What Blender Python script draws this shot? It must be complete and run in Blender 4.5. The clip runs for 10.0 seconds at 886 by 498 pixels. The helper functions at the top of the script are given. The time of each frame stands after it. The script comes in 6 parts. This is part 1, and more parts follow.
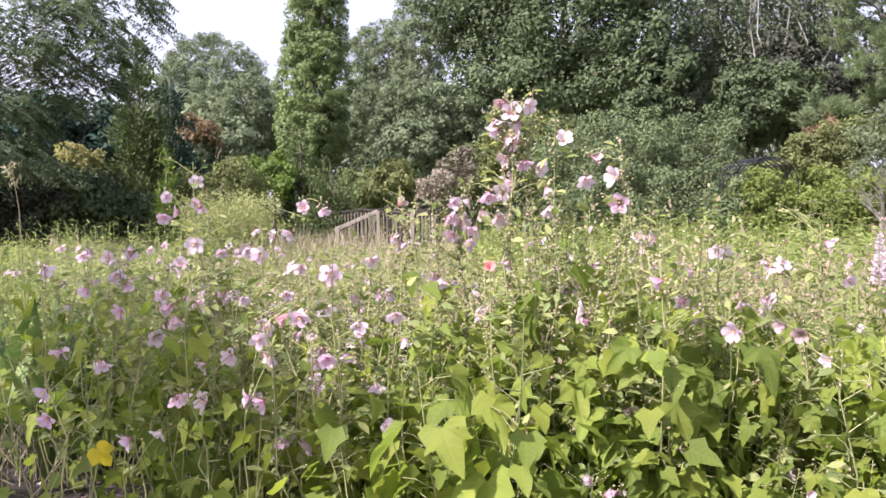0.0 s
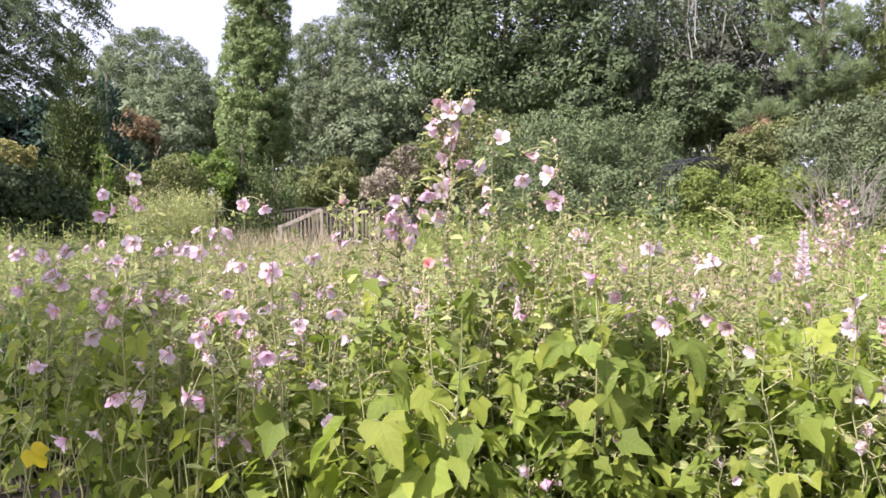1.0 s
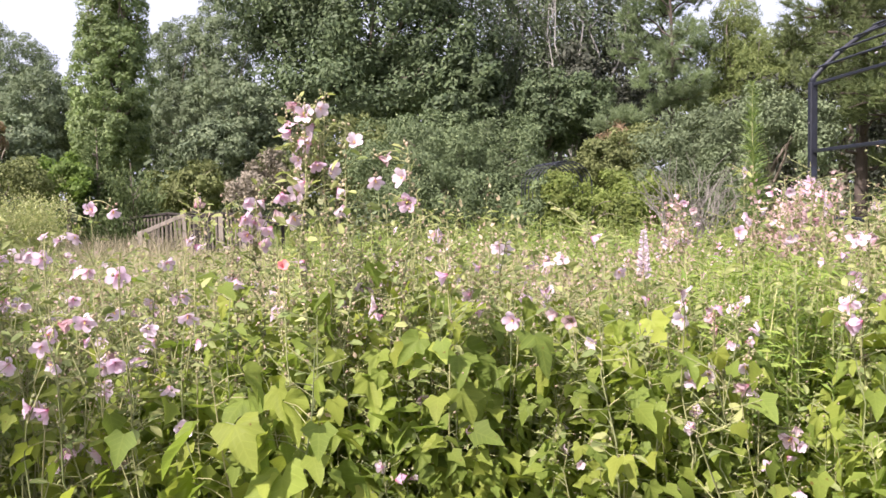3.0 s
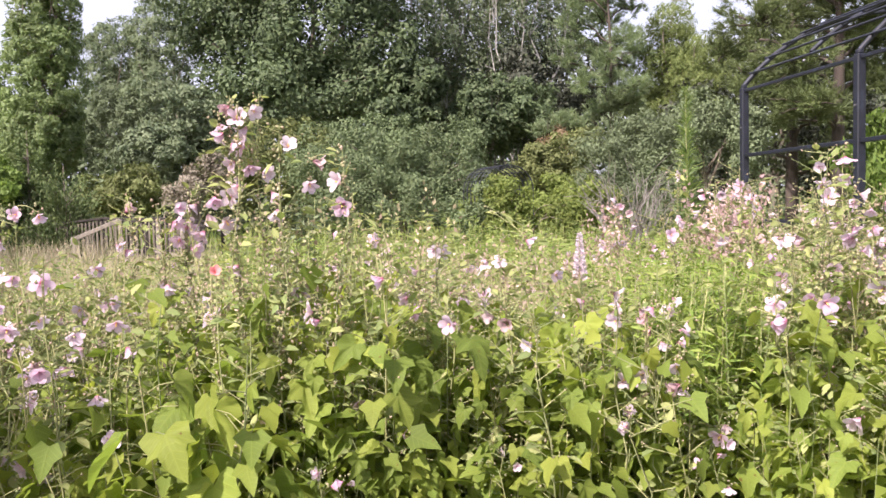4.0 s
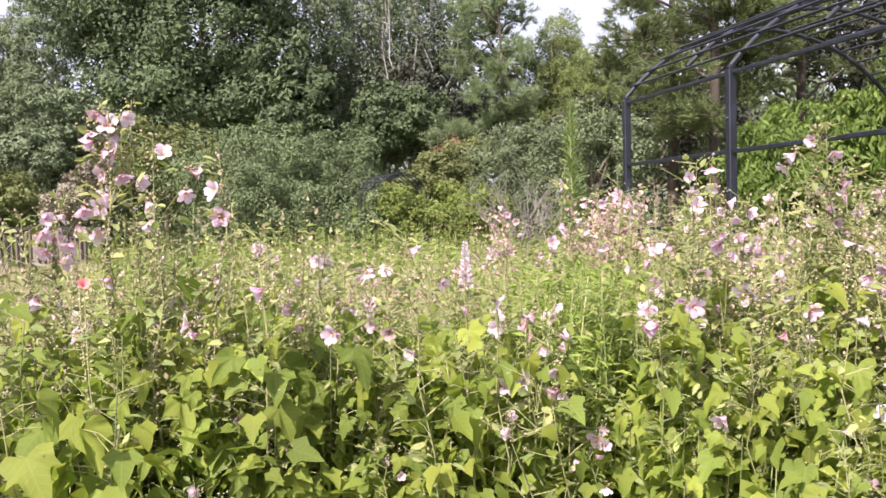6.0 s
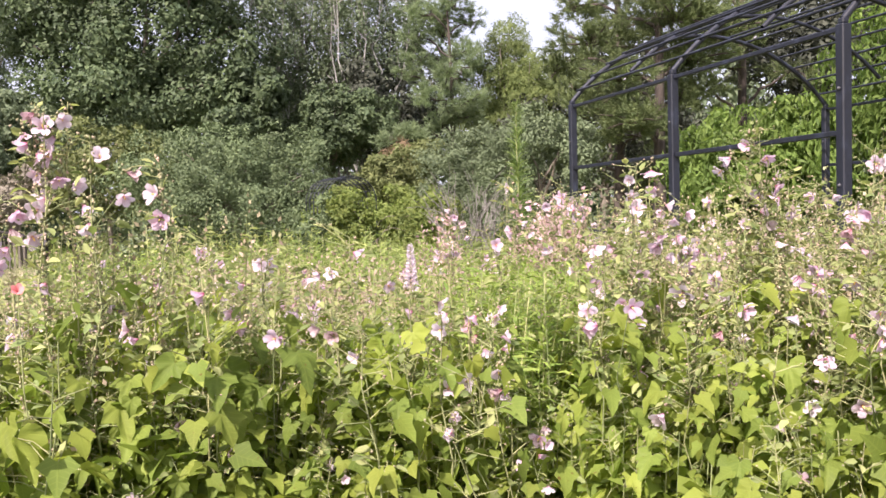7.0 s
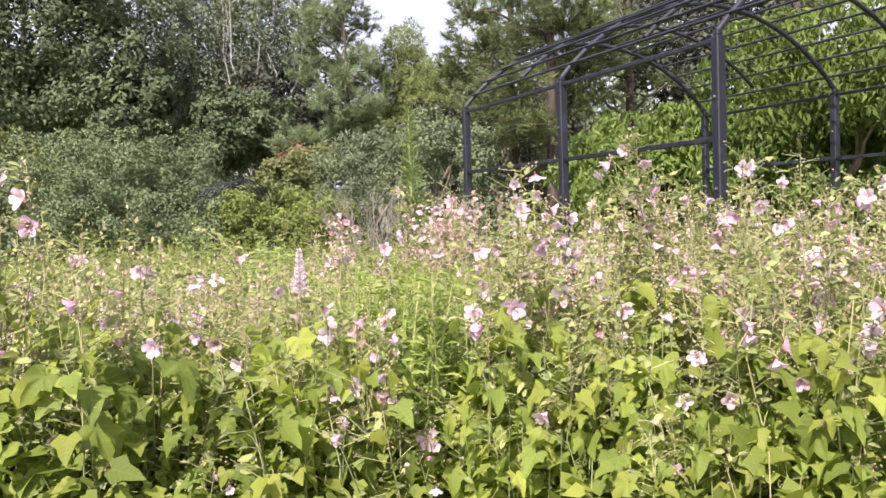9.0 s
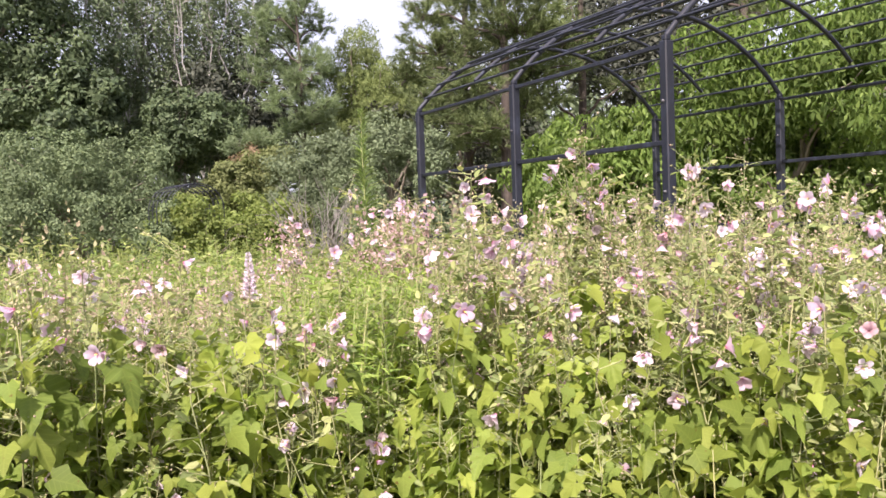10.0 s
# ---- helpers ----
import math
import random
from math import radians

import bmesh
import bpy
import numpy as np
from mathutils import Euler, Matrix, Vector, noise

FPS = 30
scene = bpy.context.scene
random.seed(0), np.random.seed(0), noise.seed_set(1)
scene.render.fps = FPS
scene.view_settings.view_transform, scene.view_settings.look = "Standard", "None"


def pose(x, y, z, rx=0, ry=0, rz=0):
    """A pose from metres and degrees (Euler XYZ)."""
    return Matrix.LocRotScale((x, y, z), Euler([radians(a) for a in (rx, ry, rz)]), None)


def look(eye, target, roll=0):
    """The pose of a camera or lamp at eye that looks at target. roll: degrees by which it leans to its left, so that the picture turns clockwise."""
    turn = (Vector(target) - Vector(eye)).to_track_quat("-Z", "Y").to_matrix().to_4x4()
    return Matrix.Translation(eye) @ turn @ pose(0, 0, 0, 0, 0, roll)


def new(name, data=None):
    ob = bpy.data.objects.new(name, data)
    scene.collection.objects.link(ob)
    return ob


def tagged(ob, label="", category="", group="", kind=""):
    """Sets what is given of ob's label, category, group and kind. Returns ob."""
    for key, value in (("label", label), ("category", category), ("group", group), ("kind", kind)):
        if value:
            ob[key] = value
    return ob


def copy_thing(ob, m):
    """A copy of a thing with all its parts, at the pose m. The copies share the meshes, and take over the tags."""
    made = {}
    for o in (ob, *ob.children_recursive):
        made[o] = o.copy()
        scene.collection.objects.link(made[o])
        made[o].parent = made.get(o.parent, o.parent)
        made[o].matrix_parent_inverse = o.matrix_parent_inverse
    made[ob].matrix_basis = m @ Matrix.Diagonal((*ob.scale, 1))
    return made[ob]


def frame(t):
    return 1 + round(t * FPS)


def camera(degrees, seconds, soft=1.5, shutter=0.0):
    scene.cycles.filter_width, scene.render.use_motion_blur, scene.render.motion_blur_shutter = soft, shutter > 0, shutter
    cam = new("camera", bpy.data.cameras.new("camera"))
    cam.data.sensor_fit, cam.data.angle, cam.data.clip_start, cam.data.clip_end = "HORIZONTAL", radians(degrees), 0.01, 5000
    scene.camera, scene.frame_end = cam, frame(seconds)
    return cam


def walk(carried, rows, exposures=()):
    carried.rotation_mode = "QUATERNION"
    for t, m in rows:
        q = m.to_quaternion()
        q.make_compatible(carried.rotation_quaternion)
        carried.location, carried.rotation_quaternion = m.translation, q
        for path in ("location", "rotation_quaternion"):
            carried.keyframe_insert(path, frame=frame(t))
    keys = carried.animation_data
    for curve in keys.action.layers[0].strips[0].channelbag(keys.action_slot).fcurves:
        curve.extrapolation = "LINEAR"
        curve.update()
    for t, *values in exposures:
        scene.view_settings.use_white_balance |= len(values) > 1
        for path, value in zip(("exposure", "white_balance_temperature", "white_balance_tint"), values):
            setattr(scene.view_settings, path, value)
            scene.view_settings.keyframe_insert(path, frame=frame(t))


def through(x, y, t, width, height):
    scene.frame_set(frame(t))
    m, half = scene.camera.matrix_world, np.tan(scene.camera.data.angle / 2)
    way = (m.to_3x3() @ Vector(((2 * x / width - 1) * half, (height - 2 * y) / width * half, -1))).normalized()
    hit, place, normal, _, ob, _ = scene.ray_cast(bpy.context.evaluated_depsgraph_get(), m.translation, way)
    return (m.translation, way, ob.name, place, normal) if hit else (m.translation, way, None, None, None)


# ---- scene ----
cam = camera(55.8, 10.0, soft=1.6)
ROWS = [
    (0.0, 0.0, 0.0, 1.35, 86.84, 0.83, -0.02),
    (0.5, 0.007, -0.017, 1.349, 86.77, 0.8, -1.6),
    (1.0, 0.013, -0.035, 1.348, 86.69, 0.76, -3.81),
    (1.5, 0.024, -0.053, 1.347, 86.62, 0.84, -6.13),
    (2.0, 0.031, -0.074, 1.345, 86.63, 0.9, -8.39),
    (2.5, 0.04, -0.084, 1.342, 86.72, 1.02, -10.59),
    (4.0, 0.073, -0.087, 1.341, 86.99, 1.29, -16.55),
    (4.5, 0.081, -0.089, 1.34, 87.1, 1.35, -18.4),
    (5.0, 0.09, -0.087, 1.34, 87.19, 1.46, -20.22),
    (5.5, 0.1, -0.089, 1.342, 87.3, 1.46, -21.98),
    (7.0, 0.122, -0.118, 1.343, 87.48, 1.58, -27.08),
    (7.5, 0.128, -0.123, 1.341, 87.52, 1.66, -28.82),
    (8.0, 0.138, -0.132, 1.341, 87.51, 1.71, -30.49),
    (8.5, 0.145, -0.138, 1.343, 87.51, 1.81, -32.21),
    (9.0, 0.151, -0.14, 1.341, 87.56, 1.86, -34.01),
    (9.5, 0.162, -0.141, 1.341, 87.59, 1.91, -35.7),
    (10.0, 0.167, -0.151, 1.341, 87.65, 2.0, -37.03),
]
walk(cam, [(t, pose(x, y, z, rx, ry, rz)) for t, x, y, z, rx, ry, rz in ROWS], exposures=[(0.0, 1.18, 6250, 25), (2.5, 1.16, 6400, 25), (5.0, 1.14, 6550, 24), (10.0, 1.16, 6550, 25)])

# ---- light ----
SUN_AZ, SUN_EL = radians(-124), radians(46)      # azimuth from north (+y), clockwise; the sun stands on the west side
world = bpy.data.worlds.new("sky")
world.use_nodes = True
scene.world = world
sky = world.node_tree.nodes.new("ShaderNodeTexSky")
sky.sky_type, sky.sun_disc = "NISHITA", False
sky.sun_elevation, sky.sun_rotation = SUN_EL, SUN_AZ
sky.air_density, sky.dust_density, sky.ozone_density = 1.0, 7.0, 1.0
world.node_tree.nodes["Background"].inputs["Strength"].default_value = 0.15
veil = world.node_tree.nodes.new("ShaderNodeMix")      # thin high cloud over the whole sky
veil.data_type = "RGBA"
veil.inputs["Factor"].default_value = 0.7
veil.inputs["B"].default_value = (3.5, 3.75, 4.25, 1)
world.node_tree.links.new(sky.outputs[0], veil.inputs["A"])
world.node_tree.links.new(veil.outputs["Result"], world.node_tree.nodes["Background"].inputs["Color"])
sun = new("sun", bpy.data.lights.new("sun", "SUN"))
sun.data.energy, sun.data.angle, sun.data.color = 5.0, radians(0.6), (1.0, 0.95, 0.86)
sun_way = Vector((math.sin(SUN_AZ) * math.cos(SUN_EL), math.cos(SUN_AZ) * math.cos(SUN_EL), math.sin(SUN_EL)))
sun.matrix_world = look(sun_way * 60, (0, 0, 0))


# ---- materials ----
def material(name):
    m = bpy.data.materials.new(name)
    m.use_nodes = True
    nt = m.node_tree
    nt.nodes.clear()
    out = nt.nodes.new("ShaderNodeOutputMaterial")
    return m, nt, out


def node(nt, kind, **values):
    n = nt.nodes.new(kind)
    for key, value in values.items():
        n.inputs[key.replace("_", " ")].default_value = value
    return n


def ramp(nt, stops):
    n = nt.nodes.new("ShaderNodeValToRGB")
    while len(n.color_ramp.elements) < len(stops):
        n.color_ramp.elements.new(0.5)
    for e, (at, c) in zip(n.color_ramp.elements, stops):
        e.position, e.color = at, (*c, 1)
    return n


def leaf_material(name, dark, light, third=None, through=0.35, gloss=0.45, patch=1.2, veins=False, vary=1.0):
    """A leaf: colour by leaf and by patch, some light passing through it."""
    m, nt, out = material(name)
    geo = nt.nodes.new("ShaderNodeNewGeometry")
    ob = nt.nodes.new("ShaderNodeObjectInfo")
    add = nt.nodes.new("ShaderNodeMath")
    add.operation = "ADD"
    nt.links.new(geo.outputs["Random Per Island"], add.inputs[0])
    nt.links.new(ob.outputs["Random"], add.inputs[1])
    fr = nt.nodes.new("ShaderNodeMath")
    fr.operation = "FRACT"
    nt.links.new(add.outputs[0], fr.inputs[0])
    third = third or [a * 0.5 + b * 0.5 for a, b in zip(dark, light)]
    col = ramp(nt, [(0.0, dark), (0.55, third), (1.0, light)])
    sq = nt.nodes.new("ShaderNodeMath")
    sq.operation = "MULTIPLY_ADD"
    sq.inputs[1].default_value, sq.inputs[2].default_value = vary, (1 - vary) / 2
    nt.links.new(fr.outputs[0], sq.inputs[0])
    nt.links.new(sq.outputs[0], col.inputs[0])
    noi = node(nt, "ShaderNodeTexNoise", Scale=patch, Detail=3.0)
    nt.links.new(geo.outputs["Position"], noi.inputs["Vector"])
    tone = nt.nodes.new("ShaderNodeHueSaturation")
    val = nt.nodes.new("ShaderNodeMapRange")
    val.inputs["From Min"].default_value, val.inputs["From Max"].default_value = 0.3, 0.7
    val.inputs["To Min"].default_value, val.inputs["To Max"].default_value = 0.72, 1.25
    nt.links.new(noi.outputs["Fac"], val.inputs["Value"])
    nt.links.new(val.outputs[0], tone.inputs["Value"])
    nt.links.new(col.outputs[0], tone.inputs["Color"])
    colour = tone.outputs[0]
    bs = node(nt, "ShaderNodeBsdfPrincipled", Roughness=gloss + 0.12)
    bs.inputs["Specular IOR Level"].default_value = 0.16
    if veins:
        uv = nt.nodes.new("ShaderNodeUVMap")
        sep = nt.nodes.new("ShaderNodeSeparateXYZ")
        nt.links.new(uv.outputs[0], sep.inputs[0])
        ab = nt.nodes.new("ShaderNodeMath")
        ab.operation = "ABSOLUTE"
        nt.links.new(sep.outputs[1], ab.inputs[0])
        skew = nt.nodes.new("ShaderNodeMath")
        skew.operation = "MULTIPLY_ADD"
        skew.inputs[1].default_value = -0.75
        nt.links.new(ab.outputs[0], skew.inputs[0])
        nt.links.new(sep.outputs[0], skew.inputs[2])
        wav = nt.nodes.new("ShaderNodeMath")
        wav.operation = "MULTIPLY"
        wav.inputs[1].default_value = 38.0
        nt.links.new(skew.outputs[0], wav.inputs[0])
        sn = nt.nodes.new("ShaderNodeMath")
        sn.operation = "SINE"
        nt.links.new(wav.outputs[0], sn.inputs[0])
        sharp = nt.nodes.new("ShaderNodeMapRange")
        sharp.inputs["From Min"].default_value, sharp.inputs["From Max"].default_value = 0.8, 1.0
        nt.links.new(sn.outputs[0], sharp.inputs["Value"])
        rib = nt.nodes.new("ShaderNodeMapRange")
        rib.inputs["From Min"].default_value, rib.inputs["From Max"].default_value = 0.035, 0.0
        nt.links.new(ab.outputs[0], rib.inputs["Value"])
        mx = nt.nodes.new("ShaderNodeMath")
        mx.operation = "MAXIMUM"
        nt.links.new(sharp.outputs[0], mx.inputs[0])
        nt.links.new(rib.outputs[0], mx.inputs[1])
        mix = nt.nodes.new("ShaderNodeMix")
        mix.data_type = "RGBA"
        fac = nt.nodes.new("ShaderNodeMath")
        fac.operation = "MULTIPLY"
        fac.inputs[1].default_value = 0.12
        nt.links.new(mx.outputs[0], fac.inputs[0])
        nt.links.new(fac.outputs[0], mix.inputs["Factor"])
        nt.links.new(colour, mix.inputs["A"])
        mix.inputs["B"].default_value = (*[min(1, c * 1.5 + 0.02) for c in light], 1)
        # small insect holes and brown spots
        sp = node(nt, "ShaderNodeTexNoise", Scale=60.0, Detail=2.0)
        nt.links.new(geo.outputs["Position"], sp.inputs["Vector"])
        spot = nt.nodes.new("ShaderNodeMapRange")
        spot.inputs["From Min"].default_value, spot.inputs["From Max"].default_value = 0.70, 0.76
        nt.links.new(sp.outputs["Fac"], spot.inputs["Value"])
        mix2 = nt.nodes.new("ShaderNodeMix")
        mix2.data_type = "RGBA"
        nt.links.new(spot.outputs[0], mix2.inputs["Factor"])
        nt.links.new(mix.outputs["Result"], mix2.inputs["A"])
        mix2.inputs["B"].default_value = (0.16, 0.11, 0.03, 1)
        colour = mix2.outputs["Result"]
        bump = node(nt, "ShaderNodeBump", Strength=0.2, Distance=0.003)
        nt.links.new(mx.outputs[0], bump.inputs["Height"])
        nt.links.new(bump.outputs[0], bs.inputs["Normal"])
    nt.links.new(colour, bs.inputs["Base Color"])
    tr = nt.nodes.new("ShaderNodeBsdfTranslucent")
    warm = nt.nodes.new("ShaderNodeMix")
    warm.data_type, warm.blend_type = "RGBA", "MULTIPLY"
    warm.inputs["Factor"].default_value = 1.0
    warm.inputs["B"].default_value = (1.18, 1.26, 0.8, 1)
    nt.links.new(colour, warm.inputs["A"])
    nt.links.new(warm.outputs["Result"], tr.inputs["Color"])
    mixs = nt.nodes.new("ShaderNodeMixShader")
    mixs.inputs[0].default_value = through
    nt.links.new(bs.outputs[0], mixs.inputs[1])
    nt.links.new(tr.outputs[0], mixs.inputs[2])
    nt.links.new(mixs.outputs[0], out.inputs[0])
    return m


def rough_material(name, a, b, scale=8.0, stretch=(1, 1, 1), rough=0.85, bump=0.4, metal=0.0, spots=None, dist=0.02):
    """A solid surface with grain at two sizes and relief."""
    m, nt, out = material(name)
    co = nt.nodes.new("ShaderNodeTexCoord")
    mp = nt.nodes.new("ShaderNodeMapping")
    mp.inputs["Scale"].default_value = stretch
    nt.links.new(co.outputs["Object"], mp.inputs["Vector"])
    n1 = node(nt, "ShaderNodeTexNoise", Scale=scale, Detail=8.0, Roughness=0.65)
    n2 = node(nt, "ShaderNodeTexNoise", Scale=scale * 0.12, Detail=3.0)
    nt.links.new(mp.outputs[0], n1.inputs["Vector"])
    nt.links.new(mp.outputs[0], n2.inputs["Vector"])
    c1 = ramp(nt, [(0.28, a), (0.72, b)])
    nt.links.new(n1.outputs["Fac"], c1.inputs[0])
    tone = nt.nodes.new("ShaderNodeHueSaturation")
    val = nt.nodes.new("ShaderNodeMapRange")
    val.inputs["From Min"].default_value, val.inputs["From Max"].default_value = 0.3, 0.7
    val.inputs["To Min"].default_value, val.inputs["To Max"].default_value = 0.75, 1.25
    nt.links.new(n2.outputs["Fac"], val.inputs["Value"])
    nt.links.new(val.outputs[0], tone.inputs["Value"])
    nt.links.new(c1.outputs[0], tone.inputs["Color"])
    colour = tone.outputs[0]
    if spots:
        n3 = node(nt, "ShaderNodeTexNoise", Scale=scale * 0.5, Detail=5.0)
        nt.links.new(mp.outputs[0], n3.inputs["Vector"])
        mr = nt.nodes.new("ShaderNodeMapRange")
        mr.inputs["From Min"].default_value, mr.inputs["From Max"].default_value = 0.56, 0.66
        nt.links.new(n3.outputs["Fac"], mr.inputs["Value"])
        mx = nt.nodes.new("ShaderNodeMix")
        mx.data_type = "RGBA"
        nt.links.new(mr.outputs[0], mx.inputs["Factor"])
        nt.links.new(colour, mx.inputs["A"])
        mx.inputs["B"].default_value = (*spots, 1)
        colour = mx.outputs["Result"]
    bs = node(nt, "ShaderNodeBsdfPrincipled", Roughness=rough, Metallic=metal)
    nt.links.new(colour, bs.inputs["Base Color"])
    bp = node(nt, "ShaderNodeBump", Strength=bump, Distance=dist)
    nt.links.new(n1.outputs["Fac"], bp.inputs["Height"])
    nt.links.new(bp.outputs[0], bs.inputs["Normal"])
    nt.links.new(bs.outputs[0], out.inputs[0])
    return m


def petal_material(name, edge, mid, throat, through=0.5):
    """A petal: deep at the throat, pale to the rim, with fine veins along it."""
    m, nt, out = material(name)
    uv = nt.nodes.new("ShaderNodeUVMap")
    sep = nt.nodes.new("ShaderNodeSeparateXYZ")
    nt.links.new(uv.outputs[0], sep.inputs[0])
    ob = nt.nodes.new("ShaderNodeObjectInfo")
    col = ramp(nt, [(0.0, throat), (0.06, throat), (0.26, mid), (1.0, edge)])
    nt.links.new(sep.outputs[0], col.inputs[0])
    mp = nt.nodes.new("ShaderNodeMapping")
    mp.inputs["Scale"].default_value = (2.0, 26.0, 1.0)
    nt.links.new(uv.outputs[0], mp.inputs["Vector"])
    n1 = node(nt, "ShaderNodeTexNoise", Scale=1.0, Detail=2.0)
    nt.links.new(mp.outputs[0], n1.inputs["Vector"])
    tone = nt.nodes.new("ShaderNodeHueSaturation")
    va = nt.nodes.new("ShaderNodeMapRange")
    va.inputs["From Min"].default_value, va.inputs["From Max"].default_value = 0.3, 0.7
    va.inputs["To Min"].default_value, va.inputs["To Max"].default_value = 0.88, 1.06
    nt.links.new(n1.outputs["Fac"], va.inputs["Value"])
    nt.links.new(va.outputs[0], tone.inputs["Value"])
    sa = nt.nodes.new("ShaderNodeMapRange")
    sa.inputs["To Min"].default_value, sa.inputs["To Max"].default_value = 0.6, 1.35
    nt.links.new(ob.outputs["Random"], sa.inputs["Value"])
    nt.links.new(sa.outputs[0], tone.inputs["Saturation"])
    nt.links.new(col.outputs[0], tone.inputs["Color"])
    bs = node(nt, "ShaderNodeBsdfPrincipled", Roughness=0.6)
    bs.inputs["Specular IOR Level"].default_value = 0.2
    nt.links.new(tone.outputs[0], bs.inputs["Base Color"])
    tr = nt.nodes.new("ShaderNodeBsdfTranslucent")
    nt.links.new(tone.outputs[0], tr.inputs["Color"])
    mixs = nt.nodes.new("ShaderNodeMixShader")
    mixs.inputs[0].default_value = through
    nt.links.new(bs.outputs[0], mixs.inputs[1])
    nt.links.new(tr.outputs[0], mixs.inputs[2])
    nt.links.new(mixs.outputs[0], out.inputs[0])
    return m


M_MALLOW = leaf_material("mallow leaf", (0.145, 0.205, 0.044), (0.275, 0.315, 0.062), (0.205, 0.262, 0.052), 0.5, 0.45, 3.0, veins=True, vary=1.0)
M_MALLOW_SMALL = leaf_material("small mallow leaf", (0.150, 0.200, 0.072), (0.350, 0.370, 0.155), None, 0.4, 0.5, 2.0)
M_YELLOWED = leaf_material("yellowed leaf", (0.50, 0.40, 0.04), (0.75, 0.62, 0.06), None, 0.35, 0.5, 9.0)
M_STEM = leaf_material("green stem", (0.19, 0.23, 0.10), (0.36, 0.35, 0.17), None, 0.05, 0.5, 4.0)
M_BUD = leaf_material("bud", (0.21, 0.245, 0.12), (0.43, 0.32, 0.25), (0.33, 0.31, 0.18), 0.2, 0.6, 4.0)
M_PETAL = petal_material("pale pink petal", (0.75, 0.62, 0.71), (0.71, 0.50, 0.62), (0.58, 0.25, 0.35))
M_FADED = petal_material("faded petal", (0.60, 0.45, 0.47), (0.57, 0.38, 0.42), (0.45, 0.22, 0.25))
M_BLUSH = leaf_material("faded pink bud", (0.29, 0.24, 0.15), (0.52, 0.39, 0.38), (0.40, 0.31, 0.25), 0.3, 0.6, 4.0)
M_SPRAY = leaf_material("dusky pink spray", (0.40, 0.27, 0.25), (0.66, 0.48, 0.53), (0.54, 0.37, 0.40), 0.35, 0.6, 5.0)
M_STAMEN = rough_material("stamen", (0.72, 0.52, 0.10), (0.85, 0.68, 0.22), 300, rough=0.7, bump=0.3, dist=0.001)
M_GRASS = leaf_material("grass blade", (0.125, 0.19, 0.055), (0.33, 0.355, 0.13), (0.215, 0.27, 0.085), 0.35, 0.5, 0.5)
M_STRAW = leaf_material("dry grass", (0.29, 0.25, 0.17), (0.45, 0.40, 0.29), None, 0.25, 0.6, 0.8)
M_IRIS = leaf_material("sword leaf", (0.095, 0.165, 0.06), (0.21, 0.28, 0.10), None, 0.25, 0.4, 3.0)
M_WILLOW = leaf_material("narrow leaf", (0.135, 0.215, 0.048), (0.295, 0.365, 0.088), None, 0.4, 0.5, 1.5)
M_GOLD = leaf_material("goldenrod bloom", (0.25, 0.285, 0.12), (0.42, 0.42, 0.22), None, 0.3, 0.6, 3.0)
M_GILT = leaf_material("golden shrub leaf", (0.25, 0.245, 0.11), (0.40, 0.375, 0.17), None, 0.3, 0.5, 3.0)
M_OAK = leaf_material("oak leaf", (0.038, 0.063, 0.034), (0.112, 0.148, 0.067), None, 0.13, 0.45, 0.35, vary=0.6)
# aerial haze is mixed into this colour: paler and greyer than the leaf itself
M_FAR_HAZE = leaf_material("haze-greyed woodland leaf", (0.088, 0.125, 0.076), (0.18, 0.218, 0.122), None, 0.15, 0.5, 0.25, vary=0.6)
M_POPLAR = leaf_material("tulip tree leaf", (0.105, 0.16, 0.072), (0.255, 0.315, 0.14), None, 0.35, 0.4, 0.5, vary=0.6)
M_CEDAR = leaf_material("cedar spray", (0.055, 0.088, 0.04), (0.15, 0.19, 0.075), None, 0.15, 0.6, 0.6, vary=0.6)
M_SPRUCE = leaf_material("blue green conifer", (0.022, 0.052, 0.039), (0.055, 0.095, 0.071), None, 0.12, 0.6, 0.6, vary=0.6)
M_SILVER = leaf_material("silvery shrub leaf", (0.078, 0.11, 0.06), (0.168, 0.205, 0.112), None, 0.14, 0.5, 0.5, vary=0.4)
M_LIME = leaf_material("yellow green shrub leaf", (0.10, 0.15, 0.042), (0.24, 0.275, 0.08), None, 0.4, 0.5, 0.7, vary=0.6)
M_LUSH = leaf_material("lush leaf", (0.068, 0.125, 0.03), (0.22, 0.30, 0.078), None, 0.45, 0.4, 0.8, vary=0.6)
M_PINE = leaf_material("pine needle", (0.112, 0.16, 0.088), (0.25, 0.31, 0.165), None, 0.3, 0.5, 0.6, vary=0.6)
M_DARKPINE = leaf_material("dark pine needle", (0.062, 0.092, 0.042), (0.17, 0.205, 0.08), None, 0.15, 0.5, 0.6, vary=0.7)
M_THORN = leaf_material("grey green shrub leaf", (0.065, 0.098, 0.05), (0.165, 0.21, 0.10), None, 0.14, 0.5, 0.5, vary=0.7)
# deep shade of hollows and wood interior, put into the leaf colour
M_SHADED = leaf_material("leaf darkened for deep shade", (0.032, 0.040, 0.030), (0.085, 0.09, 0.066), None, 0.12, 0.6, 0.5, vary=0.7)
M_FERN = leaf_material("soft grey green leaf", (0.12, 0.19, 0.06), (0.24, 0.31, 0.10), None, 0.3, 0.5, 3.0)
M_OLIVE = leaf_material("olive brown leaf", (0.085, 0.108, 0.04), (0.19, 0.21, 0.085), None, 0.25, 0.55, 0.6, vary=0.6)
M_CYPRESS = leaf_material("feathery conifer spray", (0.085, 0.122, 0.044), (0.20, 0.235, 0.08), None, 0.25, 0.55, 0.5, vary=0.6)
